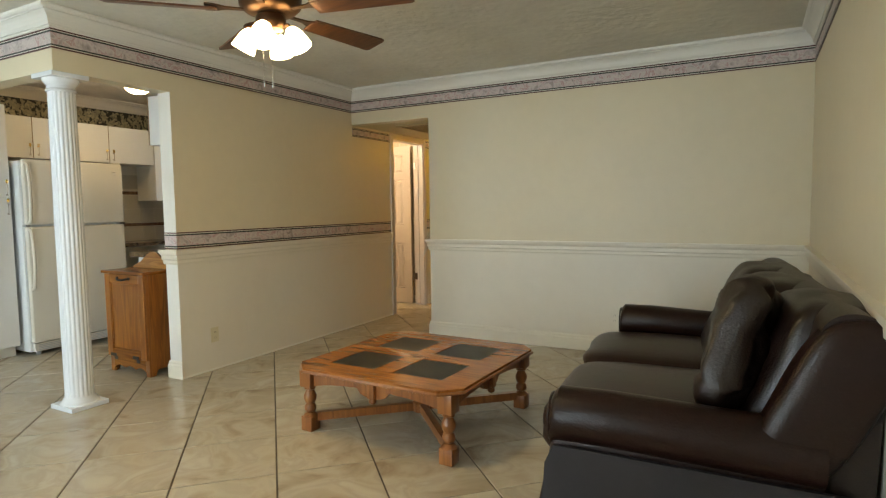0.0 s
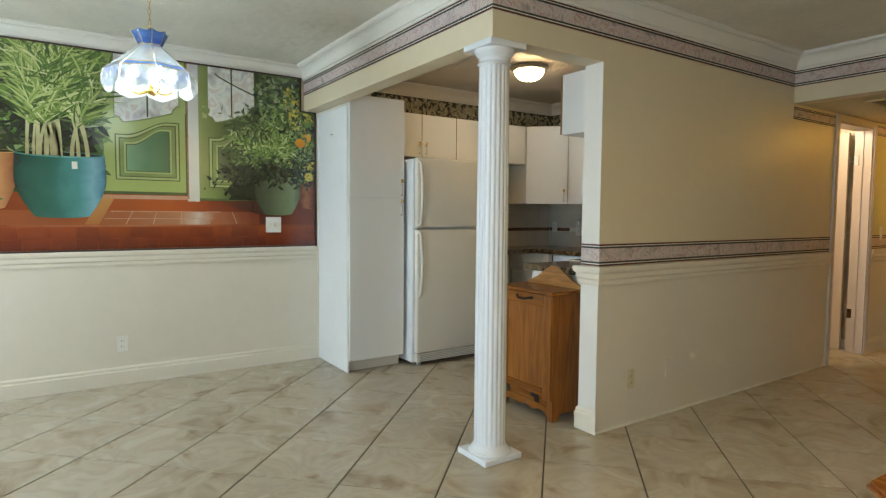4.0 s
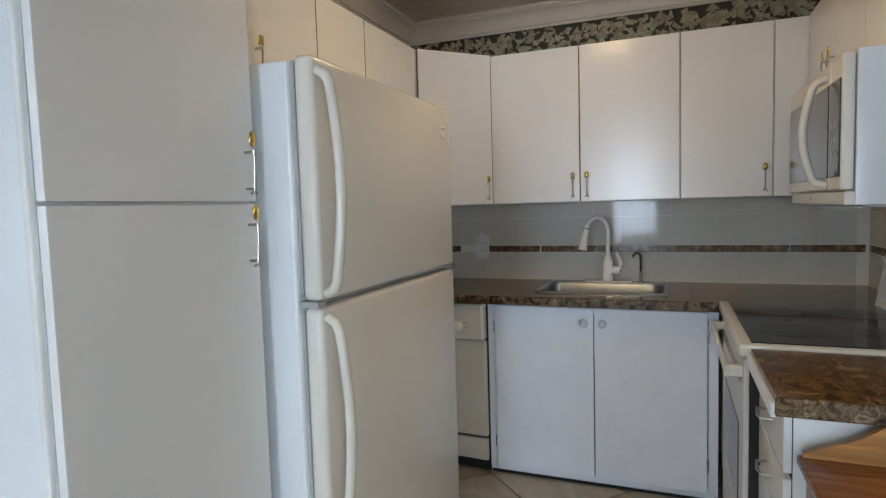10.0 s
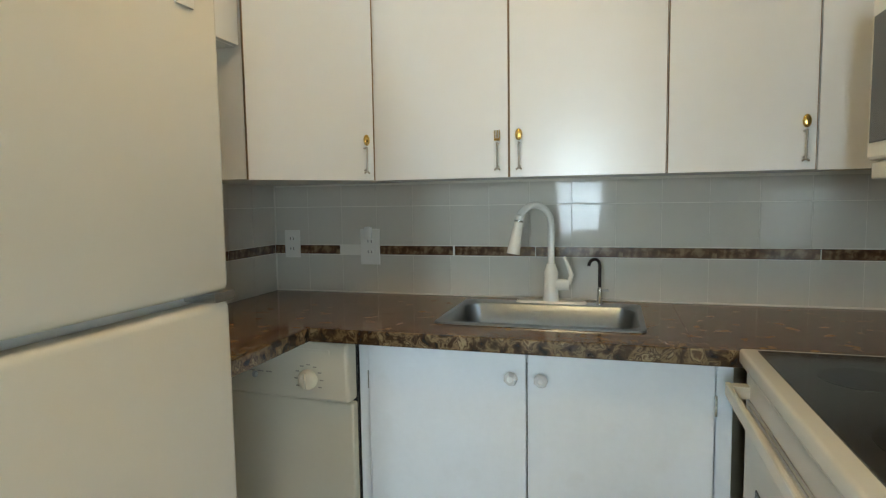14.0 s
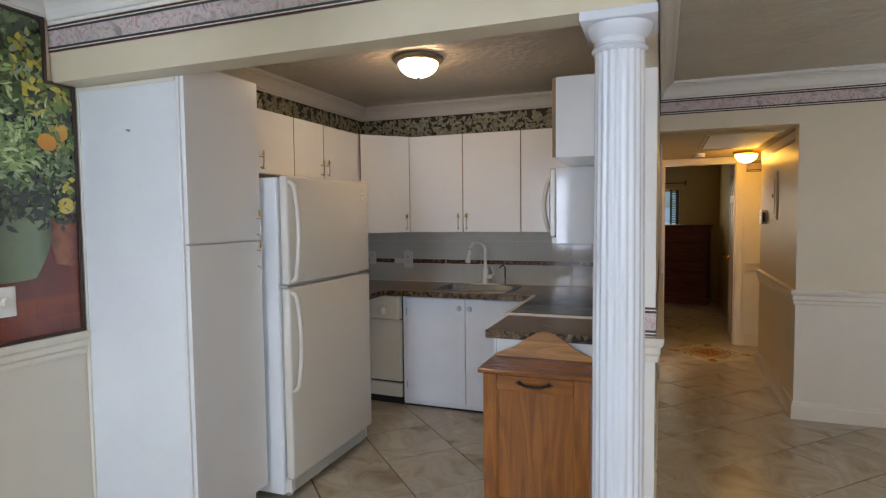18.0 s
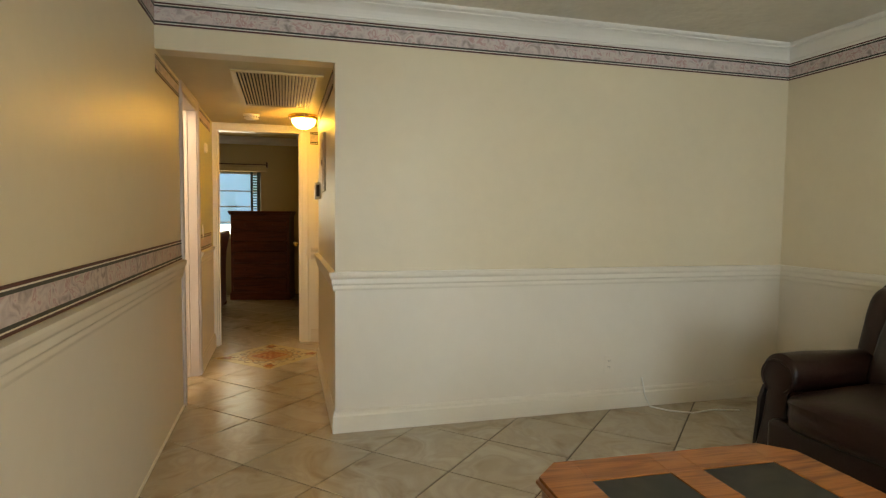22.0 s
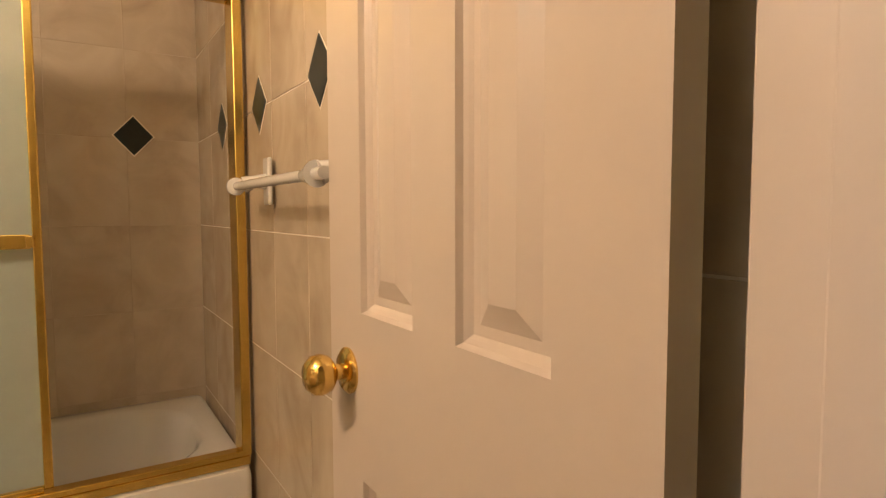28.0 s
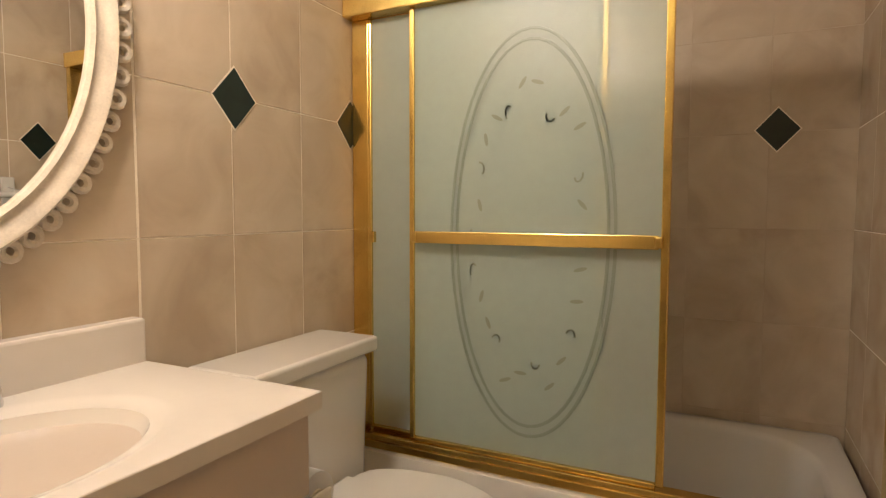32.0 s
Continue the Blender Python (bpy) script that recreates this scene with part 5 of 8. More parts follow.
for sx in (-1, 1):
    for sy in (-1, 1):
        x, y = sx * lp, sy * lp
        bm = B(x - 0.038, x + 0.038, y - 0.038, y + 0.038, 0.0, 0.085, 0.006)
        L([(0.045, 0.080), (0.034, 0.095), (0.020, 0.105)], (x, y, 0), 16, bm=bm)
        L(LEG, (x, y, 0), 20, bm=bm)
        B(x - 0.040, x + 0.040, y - 0.040, y + 0.040, 0.252, bot_z, 0.004, bm=bm)
        part("leg", bm, M_TBLD, ct, "turned oak leg", True)
        d = Vector((x, y, 0)).normalized()
        n = Vector((-d.y, d.x, 0)) * 0.017
        a, b = d * 0.03, Vector((x, y, 0)) - d * 0.035
        bm = prism([((a + n).x, (a + n).y), ((a - n).x, (a - n).y), ((b - n).x, (b - n).y), ((b + n).x, (b + n).y)], 'z', 0.052, 0.098)
        part("stretcher", bm, M_TBLD, ct)
part("stretcher_hub", L([(0.052, 0.045), (0.055, 0.06), (0.055, 0.095), (0.045, 0.105), (0.02, 0.108)], seg=8), M_TBLD, ct)
prof = []
for k in range(41):
    u = -1 + 2 * k / 40
    z = 0.292 - 0.035 * abs(u) ** 3
    if abs(u) < 0.22:
        z = 0.268 - 0.02 * math.cos(u / 0.22 * math.pi / 2)
    elif abs(u) < 0.34:
        z = 0.285 + 0.010 * math.sin((abs(u) - 0.22) / 0.12 * math.pi)
    prof.append((u * (lp - 0.04), z))
prof = prof + [(lp - 0.04, bot_z), (-lp + 0.04, bot_z)]
for s in (-1, 1):
    part("apron", prism(prof, 'y', s * lp - 0.011, s * lp + 0.011), M_TBLD, ct, "scalloped apron")
    part("apron", prism(prof, 'x', s * lp - 0.011, s * lp + 0.011), M_TBLD, ct, "scalloped apron")
    for q in ('x', 'y'):
        px, py = (s * (lp + 0.012), 0) if q == 'x' else (0, s * (lp + 0.012))
        bm = B(px - 0.022, px + 0.022, py - 0.022, py + 0.022, 0.255, bot_z - 0.002, 0.003)
        L([(0.008, 0.222), (0.018, 0.228), (0.022, 0.238), (0.018, 0.25), (0.012, 0.255)], (px, py, 0), 14, bm=bm)
        part("pendant", bm, M_TBLD, ct, "turned drop pendant", True)


# sofa
def puff(x0, x1, y0, y1, z0, z1, e=5.0, n=10, sag=0.0, bulge=0.0, wr=0.0, seed=0):
    """A cushion: a box rounded like a superellipsoid, swollen and a little wrinkled."""
    bm = bmesh.new()
    bmesh.ops.create_cube(bm, size=2)
    bmesh.ops.subdivide_edges(bm, edges=bm.edges[:], cuts=n, use_grid_fill=True)
    hx, hy, hz = (x1 - x0) / 2, (y1 - y0) / 2, (z1 - z0) / 2
    cx, cy, cz = (x0 + x1) / 2, (y0 + y1) / 2, (z0 + z1) / 2
    for v in bm.verts:
        p = v.co
        k = (abs(p.x) ** e + abs(p.y) ** e + abs(p.z) ** e) ** (1 / e)
        p = p / k
        w = wr * noise.noise(Vector((p.x * 2.2 + seed, p.y * 2.2, p.z * 2.2)))
        s = 1 + w
        q = Vector((cx + p.x * hx * s, cy + p.y * hy * s, cz + p.z * hz * s))
        m = (1 - p.x * p.x) * (1 - p.y * p.y) * (1 - p.z * p.z * 0.0)
        q.z += bulge * m * (1 if p.z > 0 else 0)
        v.co = q
    return bm


SO = thing("sofa", "dark brown leather two-seat sofa with rolled arms by the wall", "sofa", (0.0, 2.86, 0), 5.0)
part("base", B(-0.74, 0.20, -0.83, 0.995, 0.05, 0.30, 0.03, 3), M_LEATHER, SO, "", True)
for y in (-0.82, 0.985):
    for x in (-0.62, 0.14):
        part("foot", L([(0.02, 0), (0.03, 0.02), (0.03, 0.055)], (x, y, 0), 14), M_TBLD, SO, "", True)
for s in (-1, 1):
    cy, cz, r = 0.0825 + s * 0.9175, 0.505, 0.098
    prof = [(cy + r * math.cos(radians(a)), cz + r * math.sin(radians(a))) for a in range(-55, 236, 12)]
    prof = prof + [(cy - 0.066, 0.40), (cy - 0.072, 0.25), (cy - 0.078, 0.05), (cy + 0.078, 0.05), (cy + 0.072, 0.25), (cy + 0.066, 0.40)]
    rings = []
    for x, k in ((-0.700, 0.80), (-0.693, 0.93), (-0.675, 1.0), (-0.50, 1.0), (-0.25, 1.0), (0.0, 1.0), (0.12, 1.0)):
        rings.append([(x + (0.03 if s > 0 and x < -0.3 else 0.0) - 0.07 * max(0, (0.30 - z) / 0.25) * (x < -0.6), cy + (y - cy) * k, (0.33 + (z - 0.33) * k if z > 0.1 else z) - max(0, x + 0.5) * 0.05) for y, z in prof])
    bm = loft(rings)
    bm.faces.new([bm.verts[i] for i in range(len(prof))][::-1]) if bm.verts.ensure_lookup_table() is None else None
    ar = part("arm", bm, M_LEATHER, SO, "rolled leather arm", True)
    yo, fx0 = cy + s * 0.090, 0.03 * (s > 0)
    part("side_panel", prism([(-0.680 + fx0, 0.425), (-0.710 + fx0, 0.36), (-0.715 + fx0, 0.28), (-0.740 + fx0, 0.05), (0.20, 0.05), (0.20, 0.395)], 'y', yo - 0.012, yo + 0.006), M_SIDECLOTH, ar, "matt outer side panel")
    bm = tube([(-0.703 + fx0, cy + 0.082 * math.cos(radians(a)), 0.492 + 0.082 * math.sin(radians(a))) for a in range(-60, 241, 12)], 0.005, 6)
    part("piping", bm, M_LEATHER, ar, "piped edge of the arm front", True)
for y0, y1 in ((-0.742, 0.178), (0.182, 0.908)):
    part("seat_cushion", puff(-0.800, 0.02, y0, y1, 0.275, 0.455, 6, 10, bulge=0.03, wr=0.025, seed=y0), M_LEATHER, SO, "", True)
for k in range(3):
    y0 = -0.742 + 0.55 * k
    fw = 0.0 if k == 0 else 0.085
    bm = puff(-0.13 - fw, 0.12 - fw * 0.6, y0 - 0.006, y0 + 0.556, 0.40, 0.918, 6.5, 12, wr=0.04, seed=y0 + 3)
    for v in bm.verts:
        v.co.x += (v.co.z - 0.45) * 0.42
        e = max(0, abs(v.co.y - y0 - 0.275) / 0.275 - 0.78)
        v.co.x += 0.012 * e * noise.noise(Vector((v.co.z * 40, v.co.y * 8, k)))
    part("back_cushion", bm, M_LEATHER2, SO, "padded leather back", True)
ridge = [(0.185 + 0.085 * math.cos(radians(a)), 0.850 + 0.070 * math.sin(radians(a))) for a in range(0, 181, 15)]
part("back_frame", prism([(0.10, 0.05), (0.235, 0.05), (0.262, 0.70)] + ridge + [(0.0, 0.55)], 'y', -0.87, 1.035), M_LEATHER2, SO, "", True)
for y, fwd in ((-0.835, -0.05), (0.970, -0.03)):
    bm = puff(-0.13 - fwd, 0.17 - fwd * 0.4, y - 0.085, y + 0.075, 0.40, 0.905, 4.2, 9, wr=0.03, seed=y)
    for v in bm.verts:
        v.co.x += (v.co.z - 0.50) * (0.45 if y < 0 else 0.27)
    part("wing", bm, M_LEATHER, SO, "rounded back end", True)
bm = puff(-0.24, 0.24, -0.085, 0.085, -0.255, 0.255, 3.2, 22, wr=0.0, seed=7)
for v in bm.verts:
    c_ = v.co
    f = 1 + 0.16 * (abs(c_.x) / 0.25) ** 2 * (abs(c_.z) / 0.235) ** 2
    c_.x, c_.z = c_.x * f, c_.z * f
    c_.y += 0.030 * noise.noise(Vector((c_.x * 6 + 7, c_.z * 6, 2))) + 0.016 * noise.noise(Vector((c_.x * 17, c_.z * 17, 5)))
    c_.y += 0.022 * math.exp(-((c_.x * 0.8 + c_.z - 0.05) / 0.03) ** 2) - 0.02 * math.exp(-((c_.x * 0.6 - c_.z - 0.02) / 0.025) ** 2)
pl = link_bm("throw_pillow", bm, M_LEATHER2, None, True)
pl.matrix_world = pose(-0.045, 2.34, 0.715, 16, 18, 84)
tagged(pl, "crumpled brown leather pillow leaning on the sofa back", "pillow")

# ceiling fan
FX, FYY = -1.94, 1.98
fan = thing("ceiling_fan", "bronze ceiling fan with five walnut blades and lit glass shades", "ceiling fan", (FX, FYY, 0))
part("canopy", L([(0.03, 2.37), (0.06, 2.385), (0.075, 2.42), (0.078, CEIL)], seg=28), M_BRONZE, fan, "", True)
part("downrod", C((0, 0, 2.29), (0, 0, 2.40), 0.014, seg=14), M_BRONZE, fan)
part("motor", L([(0.05, 2.115), (0.11, 2.125), (0.135, 2.15), (0.14, 2.19), (0.132, 2.24), (0.10, 2.275), (0.05, 2.295), (0.02, 2.30)], seg=36), M_BRONZE, fan, "", True)
part("switch_housing", L([(0.02, 2.045), (0.055, 2.05), (0.068, 2.07), (0.066, 2.10), (0.05, 2.118)], seg=28), M_BRONZE, fan, "", True)
for k in range(5):
    a = radians(9 + 72 * k)
    rot = Matrix.Rotation(a, 4, 'Z')
    bm = prism([(0.11, -0.012), (0.19, -0.018), (0.235, -0.042), (0.275, -0.045), (0.275, 0.045), (0.235, 0.042), (0.19, 0.018), (0.11, 0.012)], 'z', 2.128, 2.134)
    bm.transform(rot)
    ir = part("blade_iron", bm, M_BRONZE, fan)
    pts = [(0.225, -0.050), (0.655, -0.068), (0.672, -0.064), (0.680, -0.050), (0.680, 0.050), (0.672, 0.064), (0.655, 0.068), (0.225, 0.050)]
    bm = prism(pts, 'z', -0.004, 0.004)
    bm.transform(rot @ Matrix.Translation((0, 0, 2.124)) @ Matrix.Rotation(radians(-13), 4, 'X'))
    part("blade", bm, M_BLADE, ir, "walnut fan blade")
for k in range(4):
    a = radians(25 + 90 * k)
    d = Vector((math.cos(a), math.sin(a), 0))
    part("lamp_arm", tube([d * 0.05 + Vector((0, 0, 2.065)), d * 0.078 + Vector((0, 0, 2.068)), d * 0.094 + Vector((0, 0, 2.05))], 0.009, 8), M_BRONZE, fan, "", True)
    q = (d * 0.55 + Vector((0, 0, -1))).normalized().to_track_quat('Z', 'Y').to_matrix()
    part("glass_shade", L([(0.020, 0), (0.031, 0.012), (0.042, 0.035), (0.048, 0.065), (0.054, 0.095), (0.052, 0.101), (0.049, 0.094), (0.040, 0.070), (0.001, 0.066)], tuple(d * 0.086 + Vector((0, 0, 2.052))), 20, turn=q), M_LAMPF, fan, "lit bell-shaped glass shade", True)
    part("bulb", L([(0.012, 0.068), (0.026, 0.072), (0.034, 0.082), (0.030, 0.091), (0.016, 0.097), (0.001, 0.099)], tuple(d * 0.086 + Vector((0, 0, 2.052))), 18, turn=q), M_BULB, fan, "glowing bulb in the shade mouth", True)
for dx, z in ((-0.022, 1.80), (0.030, 1.79)):
    bm = C((dx, -0.03, z + 0.03), (dx, -0.03, 2.05), 0.0012, seg=6)
    for j in range(9):
        L([(0.0005, 0), (0.0022, 0.0025), (0.0005, 0.005)], (dx, -0.03, z + 0.04 + j * 0.025), 8, bm=bm)
    pc = part("pull_chain", bm, M_CHROME, fan, "beaded pull chain")
    part("pull", L([(0.0015, z - 0.006), (0.004, z - 0.003), (0.0045, z + 0.018), (0.0015, z + 0.030)], (dx, -0.03, 0), 12), M_CHROME, pc, "", True)

# stained glass pendant in the dining corner
PX, PY = -5.075, 0.690
ch = thing("pendant_lamp", "clear and blue stained glass pendant lamp hanging on a brass chain", "pendant lamp", (PX, PY, 0))
part("canopy", L([(0.012, 2.42), (0.05, 2.43), (0.058, CEIL)], seg=24), M_BRASS, ch, "", True)
bm = bmesh.new()
for k in range(6):
    z = 2.235 + k * 0.0295
    pts = [(0.008 * math.cos(t), 0, z + 0.0135 + 0.017 * math.sin(t)) for t in [math.pi * j / 5 for j in range(10)]]
    if k % 2:
        pts = [(y, x, z_) for x, y, z_ in pts]
    tube(pts, 0.0018, 6, bm, closed=True)
part("chain", bm, M_BRASS, ch, "brass link chain", True)


def fan_panel(r0, z0, r1, z1, k, n, thick, gap=0.06, wav=0.0):
    """One flat glass facet of the shade, between two heights."""
    a0, a1 = 2 * math.pi * (k + gap / 2) / n, 2 * math.pi * (k + 1 - gap / 2) / n
    bm = bmesh.new()
    rows = []
    for j in range(5):
        t = j / 4
        a = a0 + (a1 - a0) * t
        f = math.cos(math.pi / n) / math.cos(a - (a0 + a1) / 2)
        zz = z1 - wav * math.sin(math.pi * t)
        rows.append([Vector((r * f * math.cos(a), r * f * math.sin(a), z)) for r, z in ((r0, z0), (r1, zz), (r1 - thick, zz), (r0 - thick, z0))])
    vs = [[bm.verts.new(p) for p in row] for row in rows]
    for p, q in zip(vs, vs[1:]):
        for i in range(4):
            bm.faces.new((p[i], p[(i + 1) % 4], q[(i + 1) % 4], q[i]))
    bm.faces.new(vs[0][::-1])
    bm.faces.new(vs[-1])
    return bm


NP = 8
for k in range(NP):
    part("crown_pane", fan_panel(0.060, 2.155, 0.094, 2.226, k, NP, 0.003, gap=0.0, wav=0.012), M_BLUEG, ch, "cobalt blue glass pane")
    part("shade_pane", fan_panel(0.062, 2.150, 0.196, 2.030, k, NP, 0.003), M_PANE, ch, "clear bevelled pane")
    part("band_pane", fan_panel(0.198, 2.028, 0.226, 2.006, k, NP, 0.003), M_BLUEG, ch, "blue glass band")
    sk_ = part("skirt_pane", fan_panel(0.228, 2.004, 0.240, 1.925, k, NP, 0.003, wav=0.034), M_PANE, ch, "clear scalloped skirt pane")
    a = 2 * math.pi * (k + 0.5) / NP
    d, e = Vector((math.cos(a), math.sin(a), 0)), Vector((-math.sin(a), math.cos(a), 0))
    for q in (-1, 1):
        pts = [d * 0.224 + e * (q * 0.046 + 0.030 * math.cos(t)) + Vector((0, 0, 1.958 + 0.030 * math.sin(t))) for t in [2 * math.pi * j / 14 for j in range(14)]]
        part("lead_scroll", tube(pts, 0.0020, 5, closed=True), M_CHROME, sk_, "", True)
for r, z in ((0.060, 2.152), (0.197, 2.029), (0.227, 2.005)):
    part("lead_ring", tube([(r * math.cos(2 * math.pi * (j + 0.0) / NP), r * math.sin(2 * math.pi * j / NP), z) for j in range(NP)], 0.0028, 6, closed=True), M_BRASS, ch, "", True)
for k in range(NP):
    a = 2 * math.pi * k / NP
    part("lead_rib", tube([(q * math.cos(a), q * math.sin(a), z) for q, z in ((0.094, 2.226), (0.060, 2.152), (0.197, 2.029), (0.228, 2.005), (0.241, 1.930))], 0.0018, 6), M_PEWTER, ch, "", True)
part("stem", C((0, 0, 1.92), (0, 0, 2.25), 0.008, seg=12), M_BRASS, ch)
part("hub", L([(0.001, 1.885), (0.018, 1.892), (0.030, 1.905), (0.018, 1.925), (0.008, 1.94)], seg=18), M_BRASS, ch, "", True)
for k in range(5):
    a = 2 * math.pi * k / 5 + 0.3
    d = Vector((math.cos(a), math.sin(a), 0))
    am = part("candle_arm", tube([d * 0.015 + Vector((0, 0, 1.91)), d * 0.06 + Vector((0, 0, 1.893)), d * 0.10 + Vector((0, 0, 1.903)), d * 0.105 + Vector((0, 0, 1.918))], 0.005, 8), M_BRASS, ch, "", True)
    part("candle_sleeve", C(d * 0.105 + Vector((0, 0, 1.915)), d * 0.105 + Vector((0, 0, 1.960)), 0.012, seg=14), M_BISQUE, am, "cream candle sleeve")
    part("bulb", L([(0.004, 0), (0.016, 0.018), (0.018, 0.03), (0.010, 0.055), (0.001, 0.072)], tuple(d * 0.105 + Vector((0, 0, 1.960))), 14), M_LAMPC, am, "glowing candle bulb", True)

# white cord on the floor by the far wall
cd = link_bm("power_cord", tube([(-0.78, FY - 0.02, 0.20), (-0.76, FY - 0.03, 0.08), (-0.73, FY - 0.05, 0.008), (-0.65, FY - 0.15, 0.006), (-0.53, FY - 0.22, 0.006), (-0.35, FY - 0.20, 0.006), (-0.2, FY - 0.25, 0.006)], 0.005, 8), M_PLASTIC, None, True)
tagged(cd, "loose white cord lying on the floor tiles by the wall", "cord")

# ---- mural of a cottage door between potted plants ----
def mat_print(name, axis, a, b, stops, amount=0.12, scale=7.0):
    """A printed tone that runs from a to b along one axis, broken up by noise; glossy like a photo print."""
    m = mat(name, stops[0][1], 0.21, spec=0.95)
    nt = m.node_tree
    co = nt.nodes.new("ShaderNodeTexCoord").outputs["Object"]
    sep = nt.nodes.new("ShaderNodeSeparateXYZ")
    nt.links.new(co, sep.inputs[0])
    mr = nt.nodes.new("ShaderNodeMapRange")
    mr.inputs[1].default_value, mr.inputs[2].default_value = a, b
    nt.links.new(sep.outputs['XYZ'.index(axis.upper())], mr.inputs[0])
    n = nt.nodes.new("ShaderNodeTexNoise")
    n.inputs["Scale"].default_value, n.inputs["Detail"].default_value, n.inputs["Distortion"].default_value = scale, 8, 0.6
    nt.links.new(co, n.inputs["Vector"])
    sub = nt.nodes.new("ShaderNodeMath")
    sub.operation = 'MULTIPLY_ADD'
    nt.links.new(n.outputs[0], sub.inputs[0])
    sub.inputs[1].default_value = amount * 4
    off = nt.nodes.new("ShaderNodeMath")
    off.operation = 'SUBTRACT'
    nt.links.new(mr.outputs[0], off.inputs[0])
    off.inputs[1].default_value = amount * 2
    nt.links.new(off.outputs[0], sub.inputs[2])
    nt.links.new(ramp(nt, sub.outputs[0], stops), nt.nodes["Principled BSDF"].inputs["Base Color"])
    return m


def mat_leaf(name, stops):
    """Printed leaves, each of its own tone."""
    m = mat(name, stops[0][1], 0.21, spec=0.95)
    nt = m.node_tree
    nt.links.new(ramp(nt, nt.nodes.new("ShaderNodeNewGeometry").outputs["Random Per Island"], stops), nt.nodes["Principled BSDF"].inputs["Base Color"])
    return m


MU = thing("wall_mural", "glossy photo mural of green cottage doors between potted plants", "mural")
MZ0, MZ1, MY0, MY1 = 0.975, 2.362, -1.45, 2.072
mx = MX + 0.002
P_GARDEN = mat_print("print_garden", 'z', 1.3, 2.4, [(0.0, (0.03, 0.05, 0.012)), (0.35, (0.05, 0.10, 0.02)), (0.6, (0.16, 0.26, 0.05)), (1.0, (0.07, 0.15, 0.03))], 0.22, 9)
part("backing", prism([(MY0, MZ0), (MY1, MZ0), (MY1, 2.088), (1.945, 2.088), (1.945, MZ1), (MY0, MZ1)], 'x', mx, mx + 0.003), P_GARDEN, MU)
TOPZ = MZ1 - 0.004


def flat(name, pts, layer, material, label=""):
    """One printed shape of the picture, as (y, z) points."""
    a = mx + 0.003 + 0.0004 * layer
    return part(name, prism(pts, 'x', a, a + 0.00035), material, MU, label)


def rect(y0, y1, z0, z1):
    return [(y0, z0), (y1, z0), (y1, z1), (y0, z1)]


def quad(y0, y1, z0, y2, y3, z1):
    return [(y0, z0), (y1, z0), (y3, z1), (y2, z1)]


# terrace floor: back edge, polished band, tile row, rounded nose and riser bricks
P_BAND = mat_print("print_polished_clay", 'y', -0.2, 2.1, [(0.0, (0.17, 0.028, 0.005)), (0.30, (0.29, 0.058, 0.010)), (0.5, (0.38, 0.075, 0.012)), (0.62, (0.27, 0.038, 0.007)), (0.78, (0.095, 0.013, 0.004)), (1.0, (0.18, 0.028, 0.006))], 0.05, 5)
P_ROW = mat_print("print_pale_clay", 'y', 0.3, 1.75, [(0.0, (0.26, 0.06, 0.015)), (0.25, (0.33, 0.10, 0.035)), (0.48, (0.40, 0.17, 0.08)), (0.58, (0.60, 0.46, 0.36)), (0.66, (0.38, 0.12, 0.045)), (0.85, (0.22, 0.036, 0.009)), (1.0, (0.20, 0.035, 0.01))], 0.035, 8)
P_NOSE = mat_print("print_step_nose", 'y', -0.2, 2.1, [(0.0, (0.22, 0.04, 0.008)), (0.4, (0.38, 0.13, 0.055)), (0.6, (0.34, 0.09, 0.03)), (0.8, (0.20, 0.03, 0.008)), (1.0, (0.20, 0.035, 0.01))], 0.08, 11)
P_RISER = mat_print("print_riser", 'z', 0.97, 1.15, [(0.0, (0.169, 0.026, 0.006)), (0.35, (0.26, 0.036, 0.007)), (0.6, (0.111, 0.018, 0.005)), (1.0, (0.312, 0.054, 0.01))], 0.14, 8)
P_EDGE = mat_print("print_back_edge", 'y', 0.4, 1.2, [(0.0, (0.40, 0.17, 0.08)), (0.5, (0.55, 0.32, 0.22)), (1.0, (0.48, 0.24, 0.15))], 0.1, 14)
P_LINE = mat("print_pale_joint", (0.50, 0.27, 0.17), 0.27, var=0.3, scale=14)
P_OCHRE = mat_print("print_ochre_tile", 'z', 1.15, 1.36, [(0.0, (0.36, 0.13, 0.03)), (1.0, (0.46, 0.22, 0.07))], 0.1, 9)
flat("terrace_floor", rect(MY0, MY1, MZ0, 1.372), 1, P_BAND, "polished terracotta terrace")
flat("tile_strip", rect(MY0, 1.60, 1.152, 1.252), 2, P_ROW)
flat("back_edge", rect(0.50, 1.07, 1.338, 1.366), 2, P_EDGE)
flat("ochre_tile", quad(0.40, 0.485, 1.156, 0.50, 0.585, 1.345), 3, P_OCHRE)
for k, y in enumerate((0.649, 0.825, 1.012, 1.215, 1.42)):
    flat("tile_joint", quad(y, y + 0.006, 1.158, y + 0.045 - 0.02 * k, y + 0.050 - 0.02 * k, 1.25), 3, P_LINE)
flat("tile_joint", rect(0.56, 1.30, 1.247, 1.252), 3, P_LINE)
flat("tile_joint", rect(0.52, 1.25, 1.196, 1.200), 3, P_LINE)
for k in range(6):
    flat("tile_joint", rect(0.56 + 0.09 * k, 0.565 + 0.09 * k, 1.338, 1.366), 3, P_LINE)
flat("step_nose", rect(MY0, MY1, 1.140, 1.153), 3, P_NOSE)
flat("riser", rect(MY0, MY1, MZ0, 1.140), 2, P_RISER)
